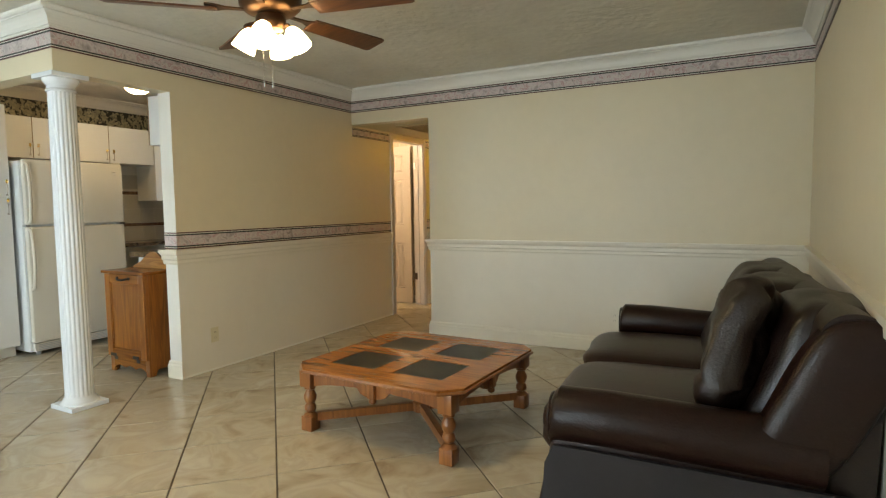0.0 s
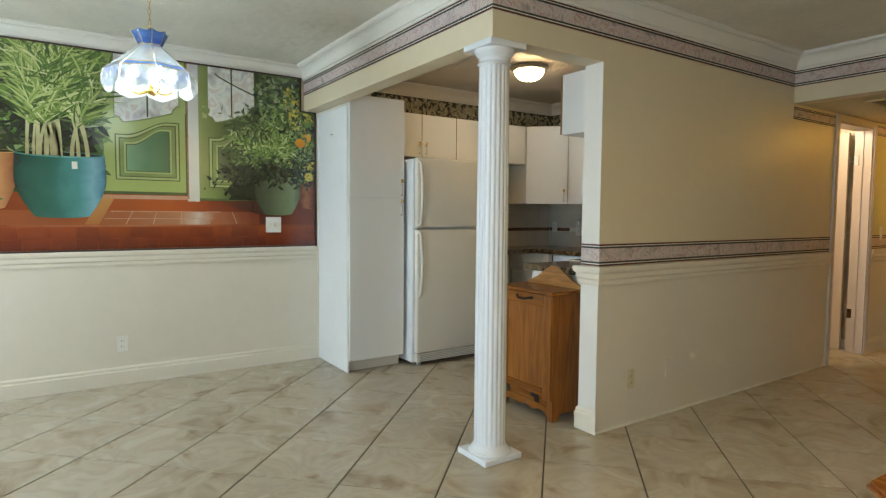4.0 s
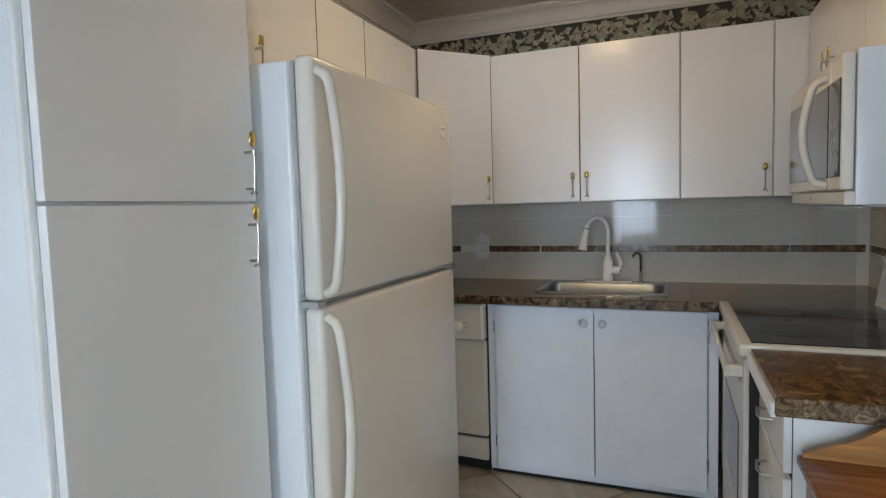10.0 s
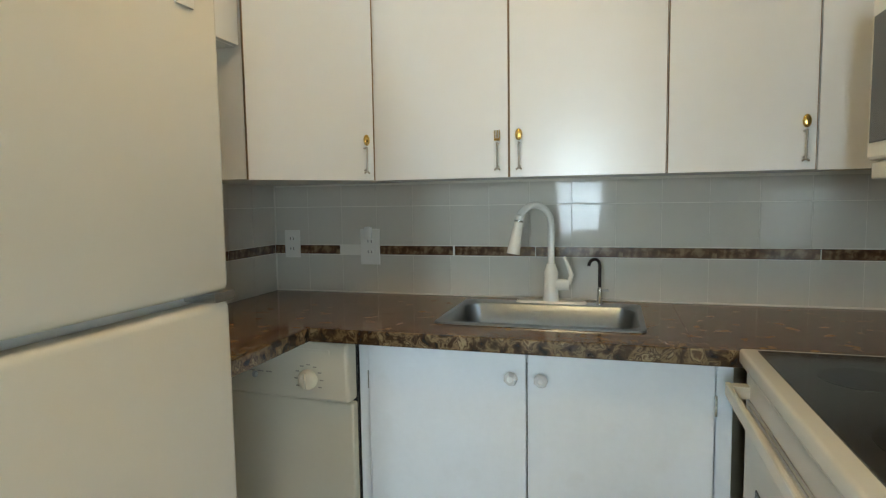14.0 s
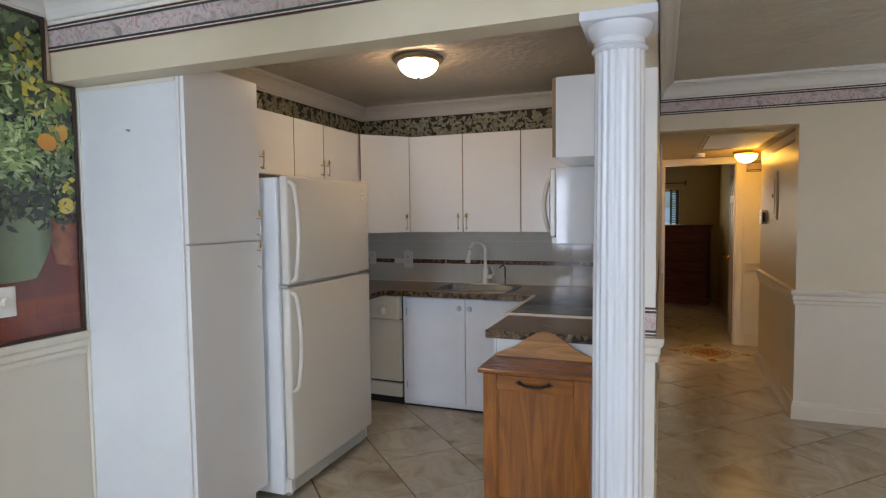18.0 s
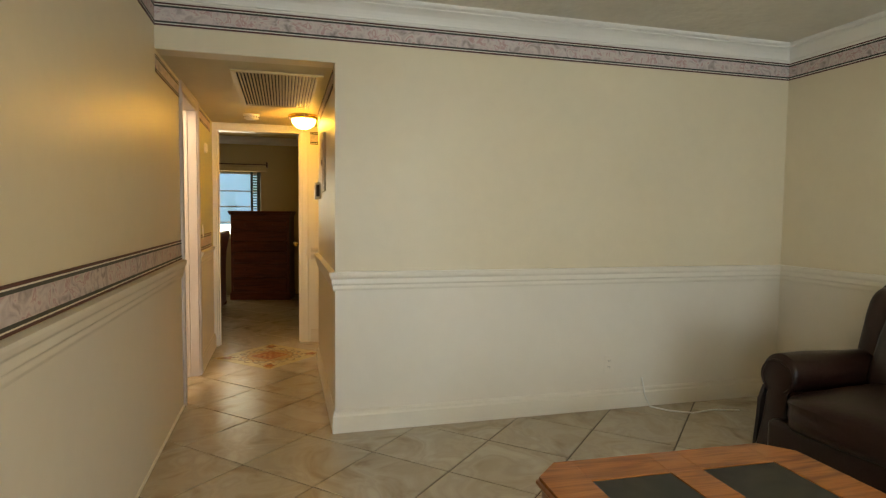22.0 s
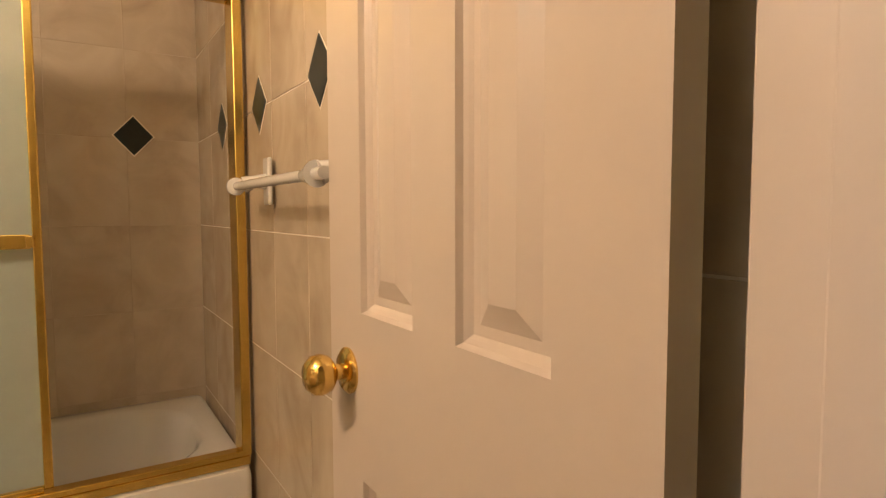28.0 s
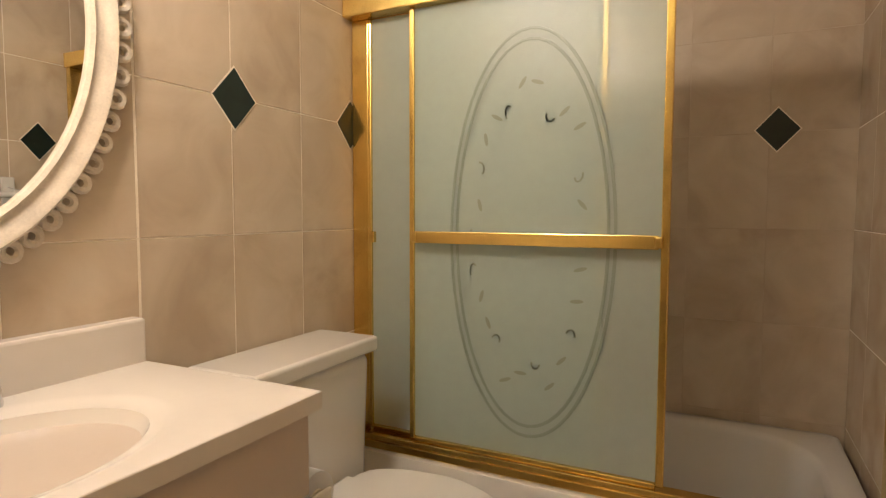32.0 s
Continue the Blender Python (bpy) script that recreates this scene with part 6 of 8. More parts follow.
P_BRICKS = [mat_print("print_brick_" + n, 'z', 0.97, 1.15, st, 0.16, 9) for n, st in (
    ("red", [(0.0, (0.10, 0.013, 0.003)), (0.5, (0.19, 0.024, 0.005)), (1.0, (0.27, 0.048, 0.009))]),
    ("brown", [(0.0, (0.10, 0.013, 0.003)), (0.5, (0.16, 0.020, 0.004)), (1.0, (0.24, 0.040, 0.008))]),
    ("orange", [(0.0, (0.11, 0.014, 0.003)), (0.5, (0.21, 0.028, 0.005)), (1.0, (0.29, 0.055, 0.011))]))]
rb = random.Random(5)
for row, (z0, z1) in enumerate(((0.985, 1.052), (1.060, 1.136))):
    y = MY0 + 0.02 - row * 0.1
    while y < MY1:
        w = rb.uniform(0.11, 0.20)
        y1 = min(y + w, MY1 - 0.004)
        if y1 - max(y, MY0) > 0.03:
            flat("brick", rect(max(y, MY0 + 0.002), y1, z0, z1), 3, P_BRICKS[rb.randrange(3)])
        y += w + 0.004

# doors with glazed tops and arched panels
P_LEFT = mat_print("print_door_lit", 'z', 1.36, 2.36, [(0.0, (0.348, 0.414, 0.121)), (0.3, (0.3, 0.368, 0.11)), (0.6, (0.36, 0.437, 0.165)), (1.0, (0.228, 0.287, 0.077))], 0.06, 4)
P_RIGHT = mat_print("print_door_shaded", 'y', 1.15, 1.62, [(0.0, (0.23, 0.28, 0.09)), (0.25, (0.14, 0.18, 0.05)), (0.6, (0.07, 0.10, 0.028)), (1.0, (0.035, 0.05, 0.016))], 0.07, 4)
P_DDARK = mat("print_olive_shadow", (0.068, 0.096, 0.03), 0.27, var=0.3, scale=8)
P_DLIGHT = mat("print_olive_light", (0.341, 0.407, 0.16), 0.27, var=0.2, scale=7)
P_DMID = mat("print_olive_mid", (0.19, 0.24, 0.08), 0.27, var=0.25, scale=6)
P_INNER = mat_print("print_panel_green", 'y', 0.66, 0.95, [(0.0, (0.196, 0.345, 0.196)), (0.45, (0.098, 0.196, 0.098)), (1.0, (0.057, 0.132, 0.052))], 0.10, 4)
P_INNER2 = mat_print("print_panel_dark", 'y', 1.25, 1.5, [(0.0, (0.14, 0.18, 0.09)), (0.5, (0.07, 0.10, 0.04)), (1.0, (0.03, 0.045, 0.018))], 0.10, 4)
P_VIEW = mat_blotch("print_window_view", [(0.30, (0.375, 0.356, 0.36)), (0.42, (0.587, 0.581, 0.552)), (0.52, (0.75, 0.792, 0.72)), (0.60, (0.625, 0.554, 0.504)), (0.72, (0.825, 0.85, 0.816))], 9, 0.27, 9, 0.4)
P_CREAM = mat_print("print_cream_post", 'z', 1.3, 2.36, [(0.0, (0.60, 0.58, 0.50)), (0.5, (0.68, 0.70, 0.64)), (1.0, (0.54, 0.52, 0.50))], 0.08, 9)
P_RED = mat("print_post_line", (0.34, 0.10, 0.05), 0.27, var=0.3, scale=20)
for d0, d1, zb, face, inner in ((0.525, 1.068, 1.374, P_LEFT, P_INNER), (1.150, 1.62, 1.335, P_RIGHT, P_INNER2)):
    flat("door_leaf", rect(d0, d1, zb, TOPZ), 2, face, "olive green cottage door")
    flat("door_edge", rect(d0, d1, zb, zb + 0.018), 3, P_DDARK)
    flat("door_edge", rect(d1 - 0.012, d1, zb, TOPZ), 3, P_DDARK)
    p0, p1 = d0 + 0.072, d1 - 0.055
    w = p1 - p0
    dz = 0.0 if d0 < 1 else 0.055
    sill = [(p0, 1.930 + dz), (p0 + 0.03, 1.918 + dz), (p0 + 0.05, 1.888 + dz)]
    for k in range(9):
        u = k / 8
        sill.append((p0 + 0.07 + (w - 0.12) * u, 1.888 + dz + 0.085 * u ** 1.2))
    sill += [(p1 - 0.04, 1.998 + dz), (p1 - 0.015, 2.028 + dz), (p1, 2.03 + dz), (p1, TOPZ), (p0, TOPZ)]
    flat("window_line", [(y + (0.006 if y > d0 + w / 2 else -0.006), z - 0.008 if z < TOPZ else z) for y, z in sill], 3, P_DMID)
    flat("window_view", sill, 4, P_VIEW)
    flat("mullion", rect((p0 + p1) / 2 - 0.005, (p0 + p1) / 2 + 0.006, 1.93 + dz, TOPZ), 5, P_DDARK)
    if d0 > 1:
        arc = [(p0 + 0.05 + (w - 0.05) * k / 12, 2.31 - 0.13 * (k / 12) ** 0.8) for k in range(13)]
        flat("glazing_arc", arc + [(y, z - 0.012) for y, z in arc[::-1]], 5, P_DDARK)
    for n_, (s, m) in enumerate(((0.0, P_DDARK), (0.008, P_DLIGHT), (0.024, P_DDARK), (0.032, P_DMID), (0.056, P_DLIGHT), (0.068, P_DDARK), (0.074, inner))):
        zz = zb + 0.10 + s * 0.9
        a0, a1 = p0 - 0.003 + s, p1 + 0.003 - s
        head = []
        for k in range(15):
            u = k / 14
            f = 0.5 - 0.5 * math.cos(math.pi * min(1, max(0, (u - 0.15) / 0.72)))
            head.append((a1 + (a0 - a1) * u, 1.905 + dz * 0.4 - s - 0.108 * f))
        flat("raised_panel", [(a0, zz), (a1, zz)] + head, 4 + n_, m)
flat("door_post", rect(1.068, 1.150, 1.328, TOPZ), 3, P_CREAM, "bright gap between the doors")
flat("post_line", rect(1.069, 1.076, 1.345, TOPZ), 4, P_RED)
for y, z in ((1.045, 2.02), (1.195, 2.005)):
    flat("door_plate", rect(y - 0.016, y + 0.016, z - 0.045, z + 0.045), 6, P_DLIGHT)
flat("door_knob", [(1.205 + 0.028 * math.cos(math.pi * k / 8), 2.02 + 0.028 * math.sin(math.pi * k / 8)) for k in range(16)], 7, P_DMID)
P_SHADE = mat("print_bush_shadow", (0.018, 0.024, 0.010), 0.27, var=0.5, scale=9)
flat("bush_shadow", [(1.36 + 0.02 * math.sin(k * 1.9) + 0.04 * k / 12, 1.345 + 0.032 * k) for k in range(13)] + [(1.62, 1.73), (1.62, 1.345)], 11, P_SHADE)
P_FSHADE = mat_print("print_floor_shadow", 'y', 1.25, 1.70, [(0.0, (0.20, 0.035, 0.008)), (0.4, (0.09, 0.016, 0.005)), (1.0, (0.035, 0.008, 0.004))], 0.06, 6)
flat("floor_shadow", [(1.30, 1.328), (1.38, 1.29), (1.60, 1.235), (1.64, 1.240), (1.64, 1.345), (1.30, 1.335)], 11, P_FSHADE)


def ellipse(cy, cz, ry, rz, n=28):
    return [(cy + ry * math.cos(2 * math.pi * k / n), cz + rz * math.sin(2 * math.pi * k / n)) for k in range(n)]


def pot(cy, w, z0, z1, foot, tone, lip, layer, rim):
    """A glazed pot: bellied outline, rim, dark mouth and a soft glint."""
    side = []
    for k in range(17):
        u = k / 16
        side.append((w * (foot + (1 - foot) * math.sin(math.pi / 2 * min(1, u / 0.62)) - 0.030 * max(0, (u - 0.62) / 0.38) ** 2), z0 + (z1 - z0) * u))
    base = [(cy + w * foot * math.cos(math.pi * (1 + k / 10)), z0 + 0.014 * math.sin(math.pi * (1 + k / 10))) for k in range(1, 10)]
    flat("pot", base + [(cy + a, z) for a, z in side] + [(cy - a, z) for a, z in side[::-1]], layer, tone, "printed glazed pot")
    flat("pot_rim", ellipse(cy, z1, w * 1.0, rim), layer + 1, lip)
    flat("pot_mouth", ellipse(cy, z1 + rim * 0.18, w * 0.93, rim * 0.62), layer + 2, P_SHADE)


P_TEAL = mat_print("print_teal", 'y', 0.0, 0.54, [(0.0, (0.006, 0.030, 0.022)), (0.2, (0.012, 0.075, 0.050)), (0.45, (0.022, 0.125, 0.095)), (0.66, (0.05, 0.21, 0.20)), (0.82, (0.15, 0.34, 0.40)), (0.93, (0.09, 0.23, 0.30)), (1.0, (0.03, 0.10, 0.12))], 0.07, 6)
P_TEALL = mat_print("print_teal_rim", 'y', 0.0, 0.54, [(0.0, (0.04, 0.15, 0.11)), (0.6, (0.10, 0.32, 0.28)), (1.0, (0.07, 0.25, 0.25))], 0.1, 12)
P_SAGE = mat_print("print_sage", 'y', 1.56, 1.945, [(0.0, (0.038, 0.05, 0.026)), (0.3, (0.075, 0.102, 0.051)), (0.65, (0.158, 0.203, 0.105)), (0.85, (0.195, 0.247, 0.135)), (1.0, (0.083, 0.105, 0.045))], 0.05, 9)
P_SAGEL = mat_print("print_sage_rim", 'y', 1.56, 1.945, [(0.0, (0.052, 0.065, 0.033)), (0.5, (0.13, 0.169, 0.091)), (1.0, (0.247, 0.299, 0.169))], 0.1, 12)
P_CLAY = mat_print("print_clay_pot", 'y', -0.28, 0.03, [(0.0, (0.12, 0.035, 0.012)), (0.4, (0.32, 0.12, 0.04)), (0.7, (0.45, 0.20, 0.08)), (1.0, (0.20, 0.06, 0.02))], 0.06, 9)
pot(-0.125, 0.155, 1.27, 1.63, 0.58, P_CLAY, P_OCHRE, 11, 0.015)
pot(0.275, 0.262, 1.215, 1.628, 0.60, P_TEAL, P_TEALL, 14, 0.020)
pot(1.752, 0.188, 1.240, 1.545, 0.62, P_SAGE, P_SAGEL, 14, 0.014)
flat("pot_glint", rect(0.335, 0.368, 1.535, 1.585), 18, P_CREAM)
flat("pot_glint", rect(1.752, 1.764, 1.44, 1.49), 18, P_SAGEL)
flat("pot_band", rect(0.025, 0.525, 1.588, 1.594), 18, P_TEAL)
P_JUG = mat_print("print_jug", 'y', 1.93, 2.07, [(0.0, (0.12, 0.025, 0.008)), (0.4, (0.34, 0.10, 0.03)), (0.7, (0.22, 0.05, 0.015)), (1.0, (0.10, 0.02, 0.008))], 0.2, 22)
flat("jug", [(1.955, 1.29), (2.03, 1.275), (2.066, 1.30), (2.066, 1.50), (2.02, 1.51), (1.945, 1.49), (1.935, 1.40)], 11, P_JUG, "printed terracotta jug")


def clamp_print(py, pz):
    return min(max(py, MY0 + 0.003), MY1 - 0.006 if pz < 2.078 else 1.936), min(max(pz, MZ0 + 0.003), TOPZ)


def leaves(name, seed, count, where, layer, material, ln, wd):
    """A mass of printed leaves. where(random) gives a place and a heading."""
    r = random.Random(seed)
    bm = bmesh.new()
    for k in range(count):
        y, z, a = where(r)
        s, w = ln * r.uniform(0.55, 1.3), wd * r.uniform(0.6, 1.3)
        x = mx + 0.003 + 0.0004 * layer + 0.000005 * (k % 60)
        ca, sa = math.cos(a), math.sin(a)
        bend = r.uniform(-0.35, 0.35)
        vs = []
        for u, v in ((0, 0), (0.3, 0.5), (0.65, 0.40), (1, 0), (0.65, -0.40), (0.3, -0.5)):
            uu, vv = u * s, v * w + bend * s * u * u
            vs.append(clamp_print(y + uu * ca - vv * sa, z + uu * sa + vv * ca))
        if len(set(vs)) == 6:
            bm.faces.new([bm.verts.new((x, p[0], p[1])) for p in vs])
    ob = part(name, bm, material, MU)
    ob["kind"] = "stuff"
    return ob


L_DARK = mat_leaf("print_leaf_dark", [(0.0, (0.010, 0.016, 0.007)), (0.5, (0.022, 0.036, 0.013)), (0.8, (0.045, 0.062, 0.026)), (1.0, (0.10, 0.115, 0.062))])
L_MID = mat_leaf("print_leaf_green", [(0.0, (0.025, 0.045, 0.014)), (0.4, (0.065, 0.115, 0.03)), (0.75, (0.14, 0.21, 0.07)), (1.0, (0.30, 0.36, 0.18))])
L_LITE = mat_leaf("print_leaf_light", [(0.0, (0.06, 0.11, 0.025)), (0.5, (0.18, 0.29, 0.07)), (0.85, (0.36, 0.48, 0.15)), (1.0, (0.58, 0.64, 0.30))])
L_YEL = mat_leaf("print_leaf_yellow", [(0.0, (0.10, 0.15, 0.03)), (0.5, (0.30, 0.30, 0.05)), (0.8, (0.55, 0.45, 0.06)), (1.0, (0.62, 0.55, 0.12))])
L_PALM = mat_leaf("print_palm_leaf", [(0.0, (0.045, 0.09, 0.018)), (0.4, (0.13, 0.22, 0.045)), (0.75, (0.36, 0.45, 0.12)), (1.0, (0.62, 0.66, 0.30))])


def spray(seed, n, cy, cz, a0, a1, l0, l1, droop):
    """Where leaves grow along arching twigs that rise from one root."""
    twigs = []
    g = random.Random(seed)
    for k in range(n):
        a = radians(g.uniform(a0, a1))
        twigs.append((cy + g.uniform(-0.09, 0.09), cz + g.uniform(-0.02, 0.06), a, g.uniform(l0, l1), droop * math.cos(a) * g.uniform(0.4, 1.4)))

    def where(r):
        y0, z0, a, ln, dr = twigs[r.randrange(n)]
        t = r.uniform(0.12, 1.0) ** 0.8
        return y0 + ln * t * math.cos(a), z0 + ln * t * math.sin(a) - abs(dr) * ln * t * t, a - dr * t * 1.5 + r.choice((-0.85, 0.85)) + r.uniform(-0.3, 0.3)
    return where


leaves("foliage_print", 11, 900, lambda r: (r.uniform(-1.4, 0.52), r.uniform(1.45, 2.34), r.uniform(0, 6.28)), 4, L_MID, 0.10, 0.030)
leaves("foliage_print", 26, 700, lambda r: (r.uniform(-1.4, 0.50), r.gauss(1.78, 0.11), r.uniform(0, 6.28)), 6, L_DARK, 0.10, 0.034)
leaves("foliage_print", 13, 520, lambda r: (r.uniform(1.60, 2.06), r.uniform(1.62, 2.34), r.uniform(0, 6.28)), 11, L_DARK, 0.055, 0.034)
leaves("foliage_print", 14, 260, lambda r: (r.uniform(1.60, 1.95), r.uniform(1.95, 2.34), r.uniform(0, 6.28)), 12, L_MID, 0.045, 0.034)
leaves("foliage_print", 15, 190, lambda r: (r.uniform(1.80, 2.05), r.uniform(1.55, 2.28), r.uniform(0, 6.28)), 13, L_YEL, 0.04, 0.024)
leaves("foliage_print", 16, 520, spray(4, 46, 1.72, 1.52, 5, 178, 0.16, 0.42, 0.35), 13, L_DARK, 0.050, 0.020)
leaves("foliage_print", 17, 340, spray(5, 30, 1.71, 1.54, 125, 186, 0.24, 0.46, 0.25), 18, L_DARK, 0.044, 0.015)
leaves("foliage_print", 18, 900, spray(6, 48, 1.72, 1.58, 20, 168, 0.20, 0.58, 0.28), 19, L_MID, 0.050, 0.015)
leaves("foliage_print", 19, 520, spray(7, 34, 1.74, 1.66, 30, 160, 0.16, 0.48, 0.30), 20, L_LITE, 0.048, 0.013)
leaves("foliage_print", 20, 260, lambda r: (r.gauss(1.74, 0.13), r.gauss(1.56, 0.045), r.uniform(0, 6.28)), 21, L_DARK, 0.046, 0.018)

# palm: pale canes and feathered fronds
P_CANE = mat_print("print_cane", 'z', 1.6, 2.36, [(0.0, (0.30, 0.26, 0.12)), (0.3, (0.52, 0.50, 0.26)), (0.7, (0.36, 0.40, 0.12)), (1.0, (0.24, 0.32, 0.07))], 0.12, 14)


def cane(k):
    g = random.Random(k * 7 + 1)
    return 0.275 + g.uniform(-0.20, 0.17), g.uniform(-0.60, 0.50), g.uniform(0.60, 0.95), g.uniform(0.006, 0.013)


def frond_place(r):
    y0, lean, h, w = cane(r.randrange(22))
    t = r.uniform(0.30, 1.0)
    y = y0 + lean * t * t * 0.7
    z = 1.62 + h * (t - 0.20 * abs(lean) * t ** 3)
    return y, z, math.atan2(h, lean * 1.4 * t + 1e-3) + r.choice((-1, 1)) * r.uniform(0.25, 1.1)


leaves("palm_frond", 21, 700, frond_place, 18, L_MID, 0.20, 0.020)
for f in range(22):
    y0, lean, h, w = cane(f)
    pts = [(y0 + lean * (k / 10) ** 2 * 0.7, 1.62 + h * (k / 10 - 0.20 * abs(lean) * (k / 10) ** 3)) for k in range(11)]
    pts = [p for p in pts if p[1] < TOPZ - 0.01]
    edge = [(y - w * (1 - 0.06 * k), z) for k, (y, z) in enumerate(pts)] + [(y + w * (1 - 0.06 * k), z) for k, (y, z) in reversed(list(enumerate(pts)))]
    flat("palm_cane", edge, 19 + f % 3, P_CANE)
leaves("palm_frond", 22, 850, frond_place, 22, L_PALM, 0.20, 0.014)
leaves("foliage_print", 23, 60, lambda r: (r.uniform(-0.5, -0.15), r.uniform(1.18, 1.40), r.uniform(0, 3.1)), 22, L_LITE, 0.10, 0.05)
P_ORANGE = mat_print("print_orange_fruit", 'z', 1.75, 1.90, [(0.0, (0.48, 0.13, 0.01)), (0.6, (0.70, 0.30, 0.02)), (1.0, (0.72, 0.42, 0.06))], 0.08, 18)
P_LEMON = mat_print("print_lemon", 'y', 1.94, 2.06, [(0.0, (0.30, 0.22, 0.02)), (0.6, (0.60, 0.48, 0.08)), (1.0, (0.55, 0.40, 0.05))], 0.08, 18)
flat("fruit", ellipse(1.940, 1.826, 0.044, 0.038), 22, P_ORANGE, "printed orange")
flat("fruit", ellipse(2.005, 1.875, 0.030, 0.040), 21, P_ORANGE, "printed orange")
flat("fruit", ellipse(2.012, 1.548, 0.040, 0.036), 21, P_LEMON, "printed yellow fruit")
leaves("foliage_print", 25, 18, lambda r: (r.uniform(1.93, 2.05), r.uniform(1.50, 1.62), r.uniform(0, 6.28)), 23, L_MID, 0.035, 0.014)
leaves("foliage_print", 24, 14, lambda r: (r.uniform(1.88, 2.03), r.uniform(1.74, 1.92), r.uniform(0, 6.28)), 23, L_MID, 0.035, 0.014)
P_FRAME = mat("mural_edge_dark", (0.05, 0.026, 0.020), 0.4)
for pts in (rect(MY0, MY1 + 0.006, MZ0 - 0.010, MZ0 + 0.006), rect(MY1 - 0.008, MY1 + 0.006, MZ0 + 0.006, 2.094), rect(1.938, MY1 - 0.008, 2.080, 2.094), rect(1.938, 1.952, 2.094, MZ1), rect(MY0, 1.938, MZ1 - 0.012, MZ1)):
    part("edge", prism(pts, 'x', mx, mx + 0.015), P_FRAME, MU, "dark printed edge line")
# ---- hall ----
CAS = 0.065


def casing(name, axis, face, out, a0, a1, top, label, far=CAS):
    """Moulded door casing: two legs and a head round an opening on one wall face."""
    t = structure(new(name), label, "door frame")
    t.empty_display_size = 0.1
    d0, d1, d2 = face, face + out * 0.012, face + out * 0.018

    def piece(u0, u1, z0, z1, lo, hi, nm):
        bm = B(lo, hi, u0, u1, z0, z1, 0.003) if axis == 'x' else B(u0, u1, lo, hi, z0, z1, 0.003)
        part(nm, bm, M_DOORP if "bath" in name else M_TRIM, t)
    for u0, u1 in ((a0 - CAS, a0), (a1, a1 + far)):
        piece(u0, u1, 0.0, top + CAS - 0.008, d0, d1, "leg")
        o0 = u0 if u0 < a0 else u1 - 0.018
        piece(o0, o0 + 0.018, 0.0, top + CAS - 0.008, d1 - out * 0.001, d2, "outer_bead")
        i0_ = (a0 - 0.012) if u0 < a0 else a1
        piece(i0_, i0_ + 0.012, 0.0, top, d1 - out * 0.001, d1 + out * 0.003, "inner_bead")
    piece(a0, a1, top, top + CAS - 0.008, d0, d1, "head")
    piece(a0 - CAS + 0.018, a1 + far - 0.018, top + CAS - 0.024, top + CAS - 0.009, d1 - out * 0.001, d2 - out * 0.001, "head_bead")
    return t


def jamb(name, axis, f0, f1, a0, a1, top, stop, label):
    """Boards that line an opening, with a door stop."""
    paint = M_DOORP if "bath" in name else M_TRIM
    t = structure(new(name), label, "door frame")
    t.empty_display_size = 0.1
    k = 0.014
    for u0, u1, s in ((a0 - 0.001, a0 + k, 1), (a1 - k, a1 + 0.001, -1)):
        part("side", B(f0, f1, u0, u1, 0, top, 0.002) if axis == 'x' else B(u0, u1, f0, f1, 0, top, 0.002), paint, t)
        e0, e1 = (u1, u1 + 0.010) if s > 0 else (u0 - 0.010, u0)
        part("stop", B(stop, stop + 0.03, e0, e1, 0, top - k, 0.002) if axis == 'x' else B(e0, e1, stop, stop + 0.03, 0, top - k, 0.002), paint, t)
    part("head", B(f0, f1, a0 + k, a1 - k, top - k, top, 0.002) if axis == 'x' else B(a0 + k, a1 - k, f0, f1, top - k, top, 0.002), paint, t)
    return t


casing("trim_bath_door", 'x', WX, 1, 5.63, 6.315, 2.04, "pale painted casing round the bathroom door", 0.045)
bj = jamb("trim_bath_jamb", 'x', WK - 0.004, WX + 0.004, 5.63, 6.315, 2.04, -3.79, "painted bathroom door jamb")
casing("trim_bedroom_door", 'y', DY, -1, -3.67, -2.90, 2.04, "pale painted casing round the bedroom door")
rj = jamb("trim_bedroom_jamb", 'y', DY - 0.004, DY + 0.124, -3.67, -2.90, 2.04, DY + 0.05, "painted bedroom door jamb")
for z in (0.32, 1.72):
    part("hinge_leaf", B(-3.830, -3.795, 6.2925, 6.3015, z, z + 0.085, 0.002), M_BRONZE if z < 1 else M_PLASTIC, bj, "dark bronze hinge leaf" if z < 1 else "painted hinge leaf")
    part("hinge_leaf", B(-2.9225, -2.9135, DY + 0.012, DY + 0.046, z, z + 0.085, 0.002), M_PLASTIC, rj, "painted hinge leaf")
part("corner_leg", B(-2.648, -2.572, DY - 0.016, DY - 0.001, 0, 2.09, 0.004), M_TRIM, structure(new("trim_guest_door"), "pale casing beside the second bedroom door", "door frame"))


def knob_set(parent, x, y, z, out, axis='y'):
    turn = Matrix.Rotation(radians(90 if out < 0 else -90), 3, 'X') if axis == 'y' else Matrix.Rotation(radians(90 * out), 3, 'Y')
    r = part("rosette", L([(0.032, 0), (0.032, 0.003), (0.026, 0.008), (0.016, 0.010)], (x, y, z), 24, turn=turn), M_BRASS, parent, "polished brass rosette", True)
    part("knob", L([(0.011, 0.008), (0.011, 0.020), (0.016, 0.023), (0.025, 0.030), (0.028, 0.041), (0.026, 0.052), (0.017, 0.061), (0.002, 0.064)], (x, y, z), 24, turn=turn), M_BRASS, r, "polished brass door knob", True)


